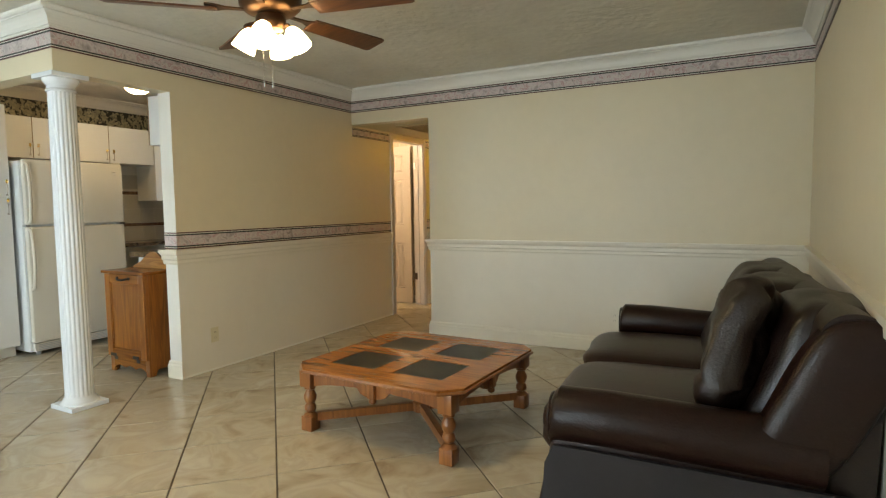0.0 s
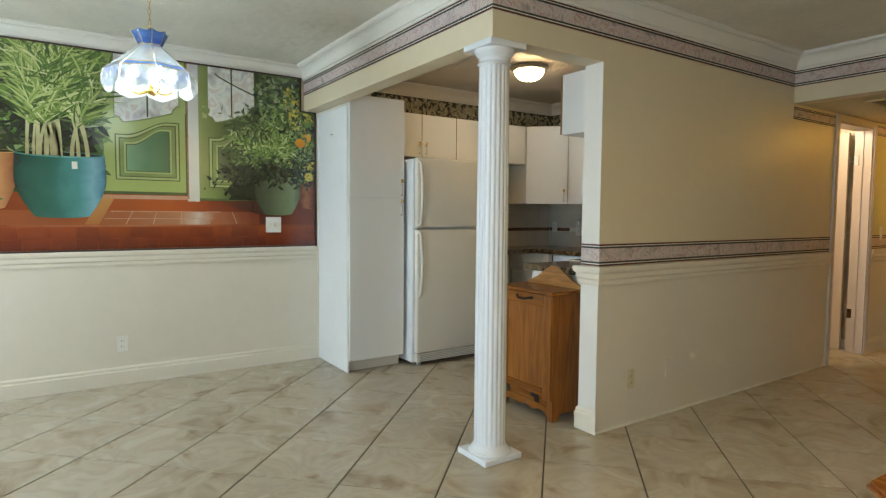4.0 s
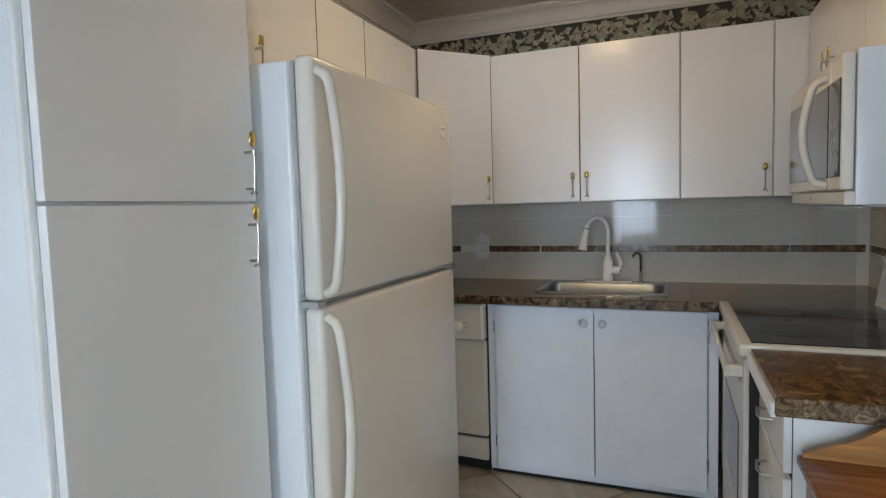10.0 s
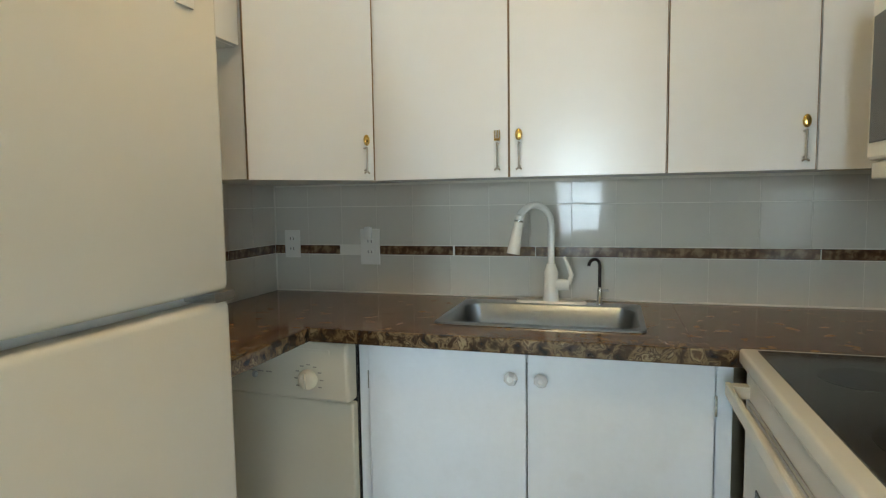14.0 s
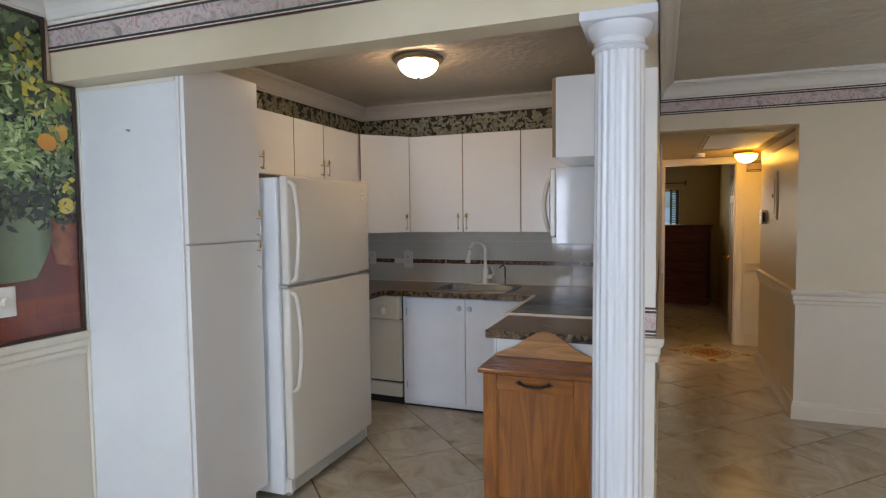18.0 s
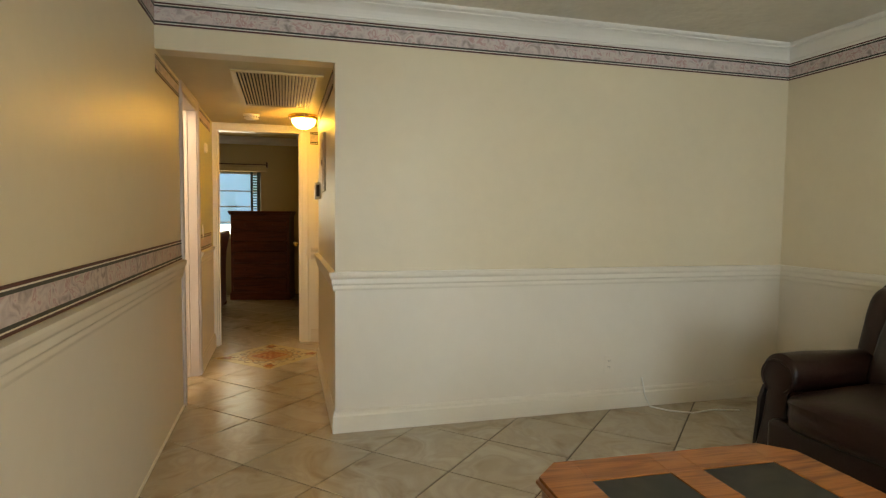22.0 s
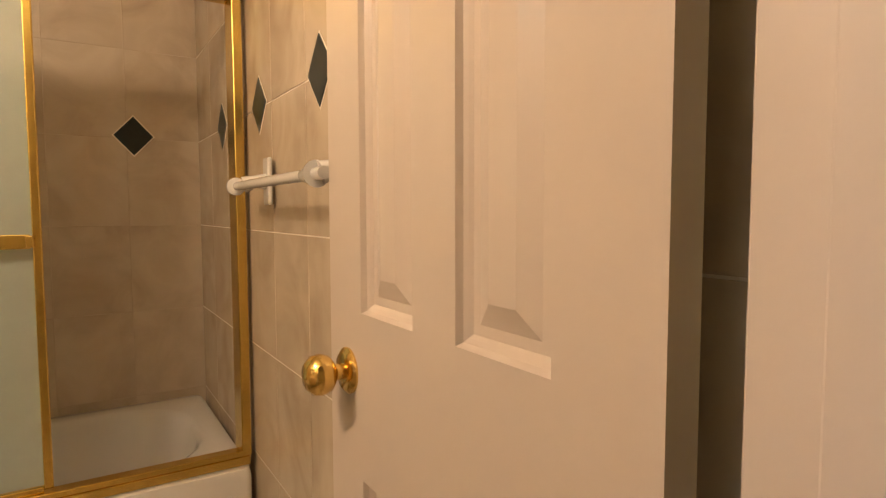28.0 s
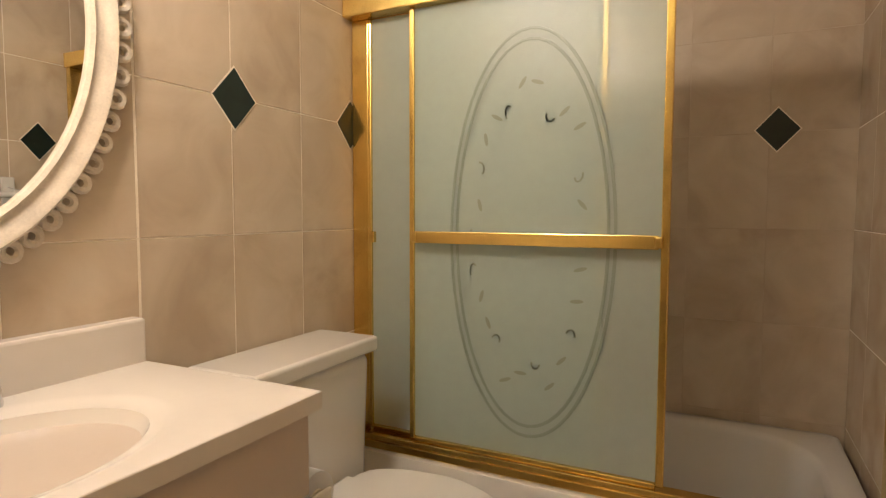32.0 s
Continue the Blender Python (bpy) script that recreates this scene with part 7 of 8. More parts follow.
def panel_door(name, label, w, h=2.02, thick=0.035, rows=((0.20, 0.79), (1.015, 1.60), (1.68, 1.915)), stile=0.105, mull=0.085):
    """A moulded six-panel door, hinge edge at x = 0, face at y = 0, leaf along -x. The leaf is one moulded skin on each side."""
    t = thing(name, label, "door")
    bm = bmesh.new()
    pw = (w - 2 * stile - mull) / 2
    xs = sorted({0, -w, -stile, -stile - pw, -stile - pw - mull, -w + stile})
    zs = sorted({0.008, h} | {z for r in rows for z in r})
    holes = [(x0, x1, z0, z1) for x0, x1 in ((-stile - pw, -stile), (-w + stile, -w + stile + pw)) for z0, z1 in rows]
    for side, yy, s in ((0, 0.0, 1), (1, thick, -1)):
        for x0, x1 in zip(xs, xs[1:]):
            for z0, z1 in zip(zs, zs[1:]):
                if not any(abs(x0 - a) < 1e-6 and abs(x1 - b) < 1e-6 and abs(z0 - c_) < 1e-6 and abs(z1 - d_) < 1e-6 for a, b, c_, d_ in holes):
                    bm.faces.new([bm.verts.new(p) for p in ((x0, yy, z0), (x1, yy, z0), (x1, yy, z1), (x0, yy, z1))])
        for x0, x1, z0, z1 in holes:
            rings = [(0.0, 0.0), (0.004, 0.007), (0.009, 0.010), (0.013, 0.013), (0.024, 0.013), (0.048, 0.004)]
            prev = None
            for ins, dep in rings:
                cur = [bm.verts.new((x, yy + s * dep, z)) for x, z in ((x0 + ins, z0 + ins), (x1 - ins, z0 + ins), (x1 - ins, z1 - ins), (x0 + ins, z1 - ins))]
                if prev:
                    for i in range(4):
                        bm.faces.new((prev[i], prev[(i + 1) % 4], cur[(i + 1) % 4], cur[i]))
                prev = cur
            bm.faces.new(prev)
    for pts in (((0, 0, 0.008), (0, thick, 0.008), (0, thick, h), (0, 0, h)), ((-w, 0, 0.008), (-w, thick, 0.008), (-w, thick, h), (-w, 0, h)), ((0, 0, h), (-w, 0, h), (-w, thick, h), (0, thick, h)), ((0, 0, 0.008), (-w, 0, 0.008), (-w, thick, 0.008), (0, thick, 0.008))):
        bm.faces.new([bm.verts.new(p) for p in pts])
    bmesh.ops.remove_doubles(bm, verts=bm.verts, dist=1e-5)
    leaf = part("leaf", bm, M_DOORP, t, "moulded six-panel leaf")
    for z in (0.22, 1.80):
        part("hinge", B(-0.004, 0.006, thick - 0.006, thick + 0.002, z, z + 0.08, 0.002), M_BRASS, t, "brass butt hinge")
    return t, leaf


bd, lf = panel_door("bathroom_door", "pale six-panel bathroom door standing open against the tiled wall", 0.565)
knob_set(lf, -0.503, 0.0, 0.93, -1)
bd.matrix_world = pose(-3.884, 6.302, 0, 0, 0, 0.3)
sd, lf2 = panel_door("bedroom_door", "pale six-panel bedroom door open into the room", 0.72)
knob_set(lf2, -0.655, 0.0, 0.93, -1)
sd.matrix_world = pose(-2.925, DY + 0.06, 0, 0, 0, -92)

# return air grille
gr = thing("return_air_grille", "large painted return air grille in the hall ceiling", "vent", (0, 0, HCEIL))
GX0, GX1, GY0, GY1 = -3.365, -2.825, 5.19, 6.325
for x0, x1, y0, y1 in ((GX0, GX1, GY0, GY0 + 0.03), (GX0, GX1, GY1 - 0.03, GY1), (GX0, GX0 + 0.03, GY0 + 0.03, GY1 - 0.03), (GX1 - 0.03, GX1, GY0 + 0.03, GY1 - 0.03)):
    part("frame", B(x0, x1, y0, y1, -0.012, 0, 0.003), M_GRILLE, gr)
part("backing", B(GX0 + 0.03, GX1 - 0.03, GY0 + 0.03, GY1 - 0.03, -0.002, -0.0005), M_DARKGAP, gr)
for k in range(24):
    x = GX0 + 0.04 + k * 0.0198
    part("slat", prism([(x, -0.003), (x + 0.004, -0.003), (x + 0.014, -0.013), (x + 0.010, -0.013)], 'y', GY0 + 0.03, GY1 - 0.03), M_GRILLE, gr)
sk = thing("smoke_detector", "round white smoke detector on the hall ceiling", "smoke detector", (-3.325, 6.80, HCEIL))
part("body", L([(0.001, -0.042), (0.045, -0.042), (0.058, -0.034), (0.062, -0.015), (0.066, -0.012), (0.066, 0)], seg=30), M_PLASTIC, sk, "", True)
for k in range(16):
    a = 2 * math.pi * k / 16
    part("vent_slot", C((0.060 * math.cos(a), 0.060 * math.sin(a), -0.028), (0.0632 * math.cos(a), 0.0632 * math.sin(a), -0.019), 0.003, seg=6), M_SLOT, sk)
dome_light("hall_ceiling_light", -2.895, 6.70, HCEIL, 0.118, 0.085, M_LAMPW, "small flush hall light with brass rim glowing yellow", M_BRASS)
bx = thing("breaker_panel", "painted breaker panel cover with a ring latch in the hall wall", "breaker panel", (HX, 5.79, 1.62), 0)
part("cover", B(-0.012, 0, -0.175, 0.175, -0.20, 0.20, 0.003), M_UP, bx)
part("inner_door", B(-0.018, -0.010, -0.10, 0.13, -0.15, 0.15, 0.003), M_UP, bx)
part("ring_pull", tube([(-0.022, -0.05 + 0.018 * math.cos(t), 0.0 + 0.018 * math.sin(t)) for t in [2 * math.pi * j / 16 for j in range(16)]], 0.003, 6, closed=True), M_PEWTER, bx, "wire ring pull", True)
for y in (-0.15, 0.155):
    for z in (-0.18, 0.18):
        part("screw", C((-0.010, y, z), (-0.015, y, z), 0.005, seg=10), M_PEWTER, bx)
tm = thing("thermostat", "grey-white wall thermostat with a vented side", "thermostat", (HX, 6.20, 1.44))
part("case", B(-0.045, 0, -0.075, 0.075, -0.065, 0.065, 0.006), M_PLASTIC, tm)
part("dial_window", B(-0.047, -0.043, -0.055, 0.03, 0.01, 0.045, 0.001), M_PEWTER, tm)
part("side_slot", B(-0.036, -0.012, -0.0765, -0.074, -0.045, 0.045, 0.001), M_SLOT, tm)
sw = thing("light_switch", "slim white rocker switch set over the floral border", "light switch", (WX, 6.585, 1.105), 90)
part("plate", B(-0.022, 0.022, -0.006, 0, -0.06, 0.06, 0.003), M_PLASTIC, sw)
part("rocker", B(-0.012, 0.012, -0.011, -0.005, -0.034, 0.034, 0.003), M_PLASTIC, sw)
part("screw", C((0, -0.006, -0.045), (0, -0.008, -0.045), 0.003, seg=8), M_SLOT, sw)
dc = thing("door_chime", "round white wall sensor high on the hall wall", "sensor", (WX, 6.78, 1.80), 90)
part("body", L([(0.042, 0), (0.042, 0.015), (0.034, 0.022), (0.001, 0.023)], (0, 0, 0), 24, turn=Matrix.Rotation(radians(90), 3, 'X')), M_PLASTIC, dc, "", True)
for z in (1.60, 1.65):
    sc = link_bm("wall_screw", C((WX, 6.66, z), (WX + 0.006, 6.66, z), 0.005, seg=8), M_PEWTER)
    tagged(sc, "small bare screw in the hall wall", "screw")

# small grid set in the living room floor
fg = thing("floor_grate", "small dark-lined square grate set flush in the tile floor", "floor grate", (-3.44, 0.95, 0))
for k in range(5):
    w = 0.006 if k in (0, 4) else 0.003
    part("bar", B(-0.001, 0.313, -0.078 * k - w, -0.078 * k + w, 0.0, 0.004 if w > 0.004 else 0.003, 0.0005), M_IRON, fg)
    part("cross_bar", B(0.078 * k - w, 0.078 * k + w, -0.313, 0.001, 0.0, 0.0045 if w > 0.004 else 0.0035, 0.0005), M_IRON, fg)

# floor medallion
MC = (-3.187, 6.842)
md = thing("floor_medallion", "inlaid tile medallion with a russet star and floral scrolls", "floor tile", (MC[0], MC[1], 0))
M_MEDB = mat_blotch("medallion_cream", [(0.3, (0.50, 0.40, 0.20)), (0.7, (0.62, 0.52, 0.30))], 9, 0.25)
M_MEDR = mat_blotch("medallion_russet", [(0.30, (0.20, 0.06, 0.018)), (0.5, (0.34, 0.13, 0.035)), (0.7, (0.44, 0.22, 0.07))], 26, 0.25)
M_MEDO = mat_blotch("medallion_ochre", [(0.3, (0.30, 0.17, 0.06)), (0.6, (0.46, 0.30, 0.11))], 20, 0.25)
M_MEDS = mat_blotch("medallion_scroll", [(0.3, (0.13, 0.09, 0.05)), (0.6, (0.24, 0.18, 0.10))], 25, 0.25)
M_MEDG = mat_blotch("medallion_grey", [(0.3, (0.22, 0.20, 0.15)), (0.7, (0.36, 0.33, 0.26))], 18, 0.25)


def square_pts(r, turn=0.0):
    return [(r * math.cos(turn + math.pi / 2 * k), r * math.sin(turn + math.pi / 2 * k)) for k in range(4)]


def lobed(r, n, amp, turn=0.0, seg=96):
    return [((r + amp * abs(math.cos(n / 2 * (t - turn)))) * math.cos(t), (r + amp * abs(math.cos(n / 2 * (t - turn)))) * math.sin(t)) for t in [2 * math.pi * k / seg for k in range(seg)]]


part("field", prism(square_pts(0.475), 'z', 0.0004, 0.0016), M_MEDB, md)
lay_z = 0.0016
for nm, pts, m in (("scroll_band", lobed(0.245, 16, 0.040), M_MEDS), ("scroll_band", lobed(0.238, 16, 0.034), M_MEDB), ("star", lobed(0.205, 8, 0.062, math.pi / 8), M_MEDG), ("star", lobed(0.198, 8, 0.055, math.pi / 8), M_MEDB),
                   ("ring", lobed(0.196, 24, 0.014), M_MEDS), ("ring", lobed(0.188, 24, 0.010), M_MEDO), ("center_border", square_pts(0.190), M_MEDS), ("center_border", square_pts(0.182), M_MEDB), ("center", square_pts(0.172), M_MEDS), ("center", square_pts(0.166), M_MEDR)):
    part(nm, prism(pts, 'z', lay_z, lay_z + 0.0003), m, md)
    lay_z += 0.0003
for k in range(24):
    a = 2 * math.pi * (k + 0.5) / 24
    rr = 0.222 if k % 2 else 0.232
    part("leaf", prism([(rr * math.cos(a) + 0.018 * math.cos(t) * math.cos(a + 0.7) - 0.008 * math.sin(t) * math.sin(a + 0.7), rr * math.sin(a) + 0.018 * math.cos(t) * math.sin(a + 0.7) + 0.008 * math.sin(t) * math.cos(a + 0.7)) for t in [2 * math.pi * j / 10 for j in range(10)]], 'z', 0.0030, 0.0048), M_MEDS if k % 3 else M_MEDR, md)
for q in range(4):
    a = math.pi / 2 * q
    for off, r, m in ((0.350, 0.044, M_MEDR), (0.405, 0.034, M_MEDO), (0.31, 0.020, M_MEDS)):
        cx, cy = off * math.cos(a), off * math.sin(a)
        part("corner_flower", prism([(cx + r * (1 + 0.35 * math.cos(5 * w)) * math.cos(w), cy + r * (1 + 0.35 * math.cos(5 * w)) * math.sin(w)) for w in [2 * math.pi * j / 25 for j in range(25)]], 'z', 0.0016, 0.0021), m, md)
    for s in (-1, 1):
        part("corner_stem", tube([(0.42 * math.cos(a + s * 0.02), 0.42 * math.sin(a + s * 0.02), 0.0018), (0.36 * math.cos(a + s * 0.12), 0.36 * math.sin(a + s * 0.12), 0.0018), (0.29 * math.cos(a + s * 0.30), 0.29 * math.sin(a + s * 0.30), 0.0018)], 0.0012, 5), M_MEDS, md)
for i in range(-2, 3):
    for j in range(-2, 3):
        if abs(i) + abs(j) <= 2:
            cx, cy = i * 0.048, j * 0.048
            part("petal", prism([(cx + 0.018 * math.cos(math.pi * k / 4) * (1 if k % 2 else 0.5), cy + 0.018 * math.sin(math.pi * k / 4) * (1 if k % 2 else 0.5)) for k in range(8)], 'z', 0.0044, 0.0049), M_MEDO, md)

# ---- bedroom at the end of the hall ----
cx0, cx1, cy0, cy1 = -3.83, -2.96, 10.40, 10.86
cb = thing("chest_of_drawers", "tall dark mahogany chest of drawers", "chest of drawers")
part("carcass", B(cx0 + 0.02, cx1 - 0.02, cy0 + 0.02, cy1, 0.09, 1.26, 0.004), M_MAHOG, cb)
part("top", B(cx0 - 0.01, cx1 + 0.01, cy0 - 0.02, cy1, 1.26, 1.295, 0.010), M_MAHOG, cb)
part("cornice", B(cx0, cx1, cy0 - 0.005, cy1, 1.235, 1.26, 0.008), M_MAHOG, cb)
part("plinth", B(cx0 + 0.005, cx1 - 0.005, cy0 + 0.005, cy1, 0.0, 0.10, 0.008), M_MAHOG, cb)
zz = 0.115
for k, hgt in enumerate((0.215, 0.205, 0.165, 0.150, 0.150, 0.150)):
    d = part("drawer", B(cx0 + 0.055, cx1 - 0.055, cy0 - 0.002, cy0 + 0.03, zz, zz + hgt - 0.012, 0.008), M_MAHOG, cb)
    for x in (cx0 + 0.24, cx1 - 0.24):
        part("pull", L([(0.006, 0), (0.006, 0.012), (0.013, 0.018), (0.010, 0.026), (0.002, 0.028)], (x, cy0 - 0.002, zz + hgt / 2), 12, turn=Matrix.Rotation(radians(90), 3, 'X')), M_MAHOG, d, "", True)
    zz += hgt + 0.004
cb.matrix_world = Matrix.Translation((cx0, cy0, 0)) @ Matrix.Rotation(radians(-10), 4, "Z") @ Matrix.Translation((-cx0, -cy0, 0))
sb_ = thing("sleigh_bed", "dark wood sleigh bed with a scrolled footboard", "bed")
prof = [(-3.90, 0.05), (-3.84, 0.05), (-3.845, 0.5), (-3.83, 0.75), (-3.80, 0.90), (-3.785, 0.96)] + [(-3.825 + 0.042 * math.cos(radians(a)), 0.985 + 0.042 * math.sin(radians(a))) for a in range(-20, 200, 25)] + [(-3.865, 0.94), (-3.885, 0.80), (-3.90, 0.5)]
part("footboard", prism(prof, 'y', 8.20, 10.05), M_MAHOG, sb_, "scrolled footboard")
part("side_rail", B(-5.9, -3.90, 8.24, 8.28, 0.22, 0.42, 0.006), M_MAHOG, sb_)
part("side_rail", B(-5.9, -3.90, 9.97, 10.01, 0.22, 0.42, 0.006), M_MAHOG, sb_)
for y in (8.24, 10.0):
    part("foot", L([(0.03, 0), (0.045, 0.03), (0.03, 0.06)], (-3.87, y, 0), 14), M_MAHOG, sb_, "", True)
part("mattress", puff(-5.9, -3.91, 8.29, 9.96, 0.30, 0.62, 10, 8), M_LINEN, sb_, "", True)
part("headboard", B(-6.05, -5.92, 8.20, 10.05, 0.0, 1.25, 0.03), M_MAHOG, sb_)
wn = structure(new("window_1"), "white bedroom window with horizontal bars and bright daylight", "window")
for x0, x1, z0, z1 in ((-4.60, -3.40, 0.90, 0.94), (-4.60, -3.40, 1.86, 1.90), (-4.60, -4.555, 0.94, 1.86), (-3.445, -3.40, 0.94, 1.86), (-4.20, -4.13, 0.94, 1.86)):
    part("window_frame", B(x0, x1, 10.99, 11.05, z0, z1, 0.003), M_TRIM, wn)
for z in (1.12, 1.36, 1.60):
    for x0, x1 in ((-4.555, -4.20), (-4.13, -3.445)):
        part("glazing_bar", B(x0, x1, 11.00, 11.035, z - 0.009, z + 0.009, 0.002), M_TRIM, wn)
part("window_sill", B(-4.66, -3.34, 10.90, 11.0, 0.875, 0.90, 0.004), M_TRIM, wn)
for x0, x1 in ((-4.555, -4.20), (-4.13, -3.445)):
    pane = part("pane", B(x0, x1, 11.012, 11.016, 0.94, 1.86), M_CLEAR, wn)
    pane.visible_shadow = False
part("lock", B(-3.80, -3.77, 10.985, 11.0, 1.355, 1.375, 0.002), M_STEEL, wn)
cs = thing("window_shutter", "dark green folded louvre panel beside the window", "shutter")
M_DKGREEN = mat("dark_green_louvre", (0.06, 0.085, 0.075), 0.5, var=0.1, scale=9)
part("panel", B(-3.555, -3.52, 10.93, 10.985, 0.91, 1.89, 0.004), M_DKGREEN, cs)
part("panel", B(-3.46, -3.41, 10.93, 10.985, 0.91, 1.89, 0.004), M_DKGREEN, cs)
for k in range(24):
    part("louvre", B(-3.52, -3.46, 10.945, 10.975, 0.92 + 0.04 * k, 0.935 + 0.04 * k, 0.002), M_DKGREEN, cs)
vr = thing("curtain_rod", "cream valance board and rod over the bedroom window", "curtain rod")
part("board", B(-4.75, -3.31, 10.86, 10.95, 1.895, 1.965, 0.004), M_BED, vr)
part("rod", C((-4.8, 10.86, 2.00), (-3.30, 10.86, 2.00), 0.008, seg=10), M_BRONZE, vr)
for x in (-4.15, -3.31):
    part("bracket", B(x - 0.012, x + 0.012, 10.84, 10.95, 1.96, 2.04, 0.003), M_BRONZE, vr)
structure(link_bm("backdrop", B(-7.5, -1.0, 12.8, 12.82, -0.1, 3.2), M_OUTSIDE), "bright pale blue daylight outside the bedroom window", "backdrop")
# ---- second bedroom, glimpsed past the hall ----
gb = thing("guest_bed", "low bed with pale grey linen", "bed")
part("mattress", puff(-2.05, -0.55, 7.55, 9.5, 0.38, 0.62, 8, 8, bulge=0.02), M_LINEN, gb, "", True)
part("skirt", B(-2.03, -0.57, 7.58, 9.5, 0.14, 0.42, 0.02), M_LINEN, gb)
for x in (-1.98, -0.62):
    for y in (7.64, 9.4):
        part("leg", C((x, y, 0), (x, y, 0.15), 0.03, seg=12), M_MAHOG, gb)
gc = thing("closet_door", "pale sliding closet door in the second bedroom", "closet door")
for x0, x1 in ((-2.45, -1.5), (-1.52, -0.6)):
    part("panel", B(x0, x1, 9.55, 9.585, 0.02, 2.05, 0.004), M_BLIND, gc)
part("track", B(-2.47, -0.58, 9.53, 9.6, 2.05, 2.10, 0.003), M_TRIM, gc)

# ---- bathroom ----
tub = thing("bathtub", "white enamelled bathtub with a rounded rim", "bathtub")
bx0, bx1, by0, by1 = -6.185, -5.361, 4.955, 6.405
loft_rings = [rounded(bx0, bx1, by0, by1, 0.02, 0.02), rounded(bx0, bx1, by0, by1, 0.02, 0.37), rounded(bx0 + 0.004, bx1 - 0.006, by0 + 0.004, by1 - 0.004, 0.025, 0.392), rounded(bx0 + 0.02, bx1 - 0.03, by0 + 0.02, by1 - 0.02, 0.03, 0.40),
              rounded(bx0 + 0.075, bx1 - 0.10, by0 + 0.09, by1 - 0.075, 0.24, 0.399), rounded(bx0 + 0.085, bx1 - 0.11, by0 + 0.10, by1 - 0.085, 0.245, 0.393), rounded(bx0 + 0.092, bx1 - 0.117, by0 + 0.108, by1 - 0.095, 0.25, 0.375), rounded(bx0 + 0.12, bx1 - 0.145, by0 + 0.15, by1 - 0.16, 0.24, 0.16), rounded(bx0 + 0.14, bx1 - 0.165, by0 + 0.18, by1 - 0.20, 0.22, 0.12), rounded(bx0 + 0.19, bx1 - 0.215, by0 + 0.23, by1 - 0.26, 0.19, 0.098)]
part("shell", loft(loft_rings), M_PORC, tub, "", True)
part("apron_groove", B(-5.3625, -5.358, 5.05, 6.36, 0.315, 0.322, 0.001), M_PORC, tub)
part("apron_panel", B(-5.364, -5.357, 5.06, 6.30, 0.05, 0.30, 0.003), M_PORC, tub)
part("drain", L([(0.03, 0.0955), (0.03, 0.099), (0.02, 0.098)], (-5.76, 5.30, 0), 18), M_CHROME, tub)

sh = thing("shower_enclosure", "sliding frosted shower doors in a worn gold aluminium frame", "shower door")
XF, XR = -5.398, -5.424


def gold(nm, x0, x1, y0, y1, z0, z1, par=sh, b=0.003, label=""):
    return part(nm, B(x0, x1, y0, y1, z0, z1, b), M_GOLD, par, label)


gold("bottom_track", -5.461, -5.374, by0 + 0.002, by1 - 0.002, 0.400, 0.425)
gold("track_lip", -5.382, -5.376, by0 + 0.002, by1 - 0.002, 0.425, 0.443)
gold("wall_jamb", -5.530, -5.418, 4.950, 5.012, 0.425, 1.755)
gold("wall_jamb", -5.461, -5.376, 6.380, 6.407, 0.425, 1.755)
gold("header", -5.466, -5.368, 4.950, 6.407, 1.755, 1.815)


def slider(x, y0, y1, s0, s1, label):
    p = part("sliding_panel", B(x - 0.003, x + 0.003, y0 + 0.004, y1 - 0.004, 0.46, 1.752), M_FROST, sh, label)
    gold("stile", x - 0.011, x + 0.011, y0, y0 + s0, 0.45, 1.752, p)
    gold("stile", x - 0.011, x + 0.011, y1 - s1, y1, 0.45, 1.752, p)
    gold("bottom_rail", x - 0.011, x + 0.011, y0 + s0, y1 - s1, 0.432, 0.458, p)
    return p


pf = slider(XF, 5.178, 5.918, 0.016, 0.020, "frosted sliding panel etched with an oval wreath")
pr = slider(XR, 5.013, 5.757, 0.012, 0.018, "rear frosted sliding panel")
gold("towel_bar", XF + 0.030, XF + 0.038, 5.205, 5.895, 1.060, 1.095, pf, 0.002, "flat gold towel bar")
for y in (5.20, 5.885):
    gold("bar_bracket", XF + 0.010, XF + 0.040, y, y + 0.018, 1.063, 1.092, pf)
gold("rear_pull", XR + 0.010, XR + 0.026, 5.030, 5.043, 1.055, 1.09, pr)
for r0 in (0.0, 0.018):
    pts = [(XF + 0.0045, 5.552 + (0.235 - r0) * math.cos(t), 1.085 + (0.565 - r0 * 1.6) * math.sin(t)) for t in [2 * math.pi * j / 60 for j in range(60)]]
    bm = tube(pts, 0.0045, 6, closed=True)
    for v in bm.verts:
        v.co.x = XF + 0.0032 + (v.co.x - XF - 0.0045) * 0.10
    part("etched_oval", bm, M_ETCH, pf, "etched oval line")
er = random.Random(9)
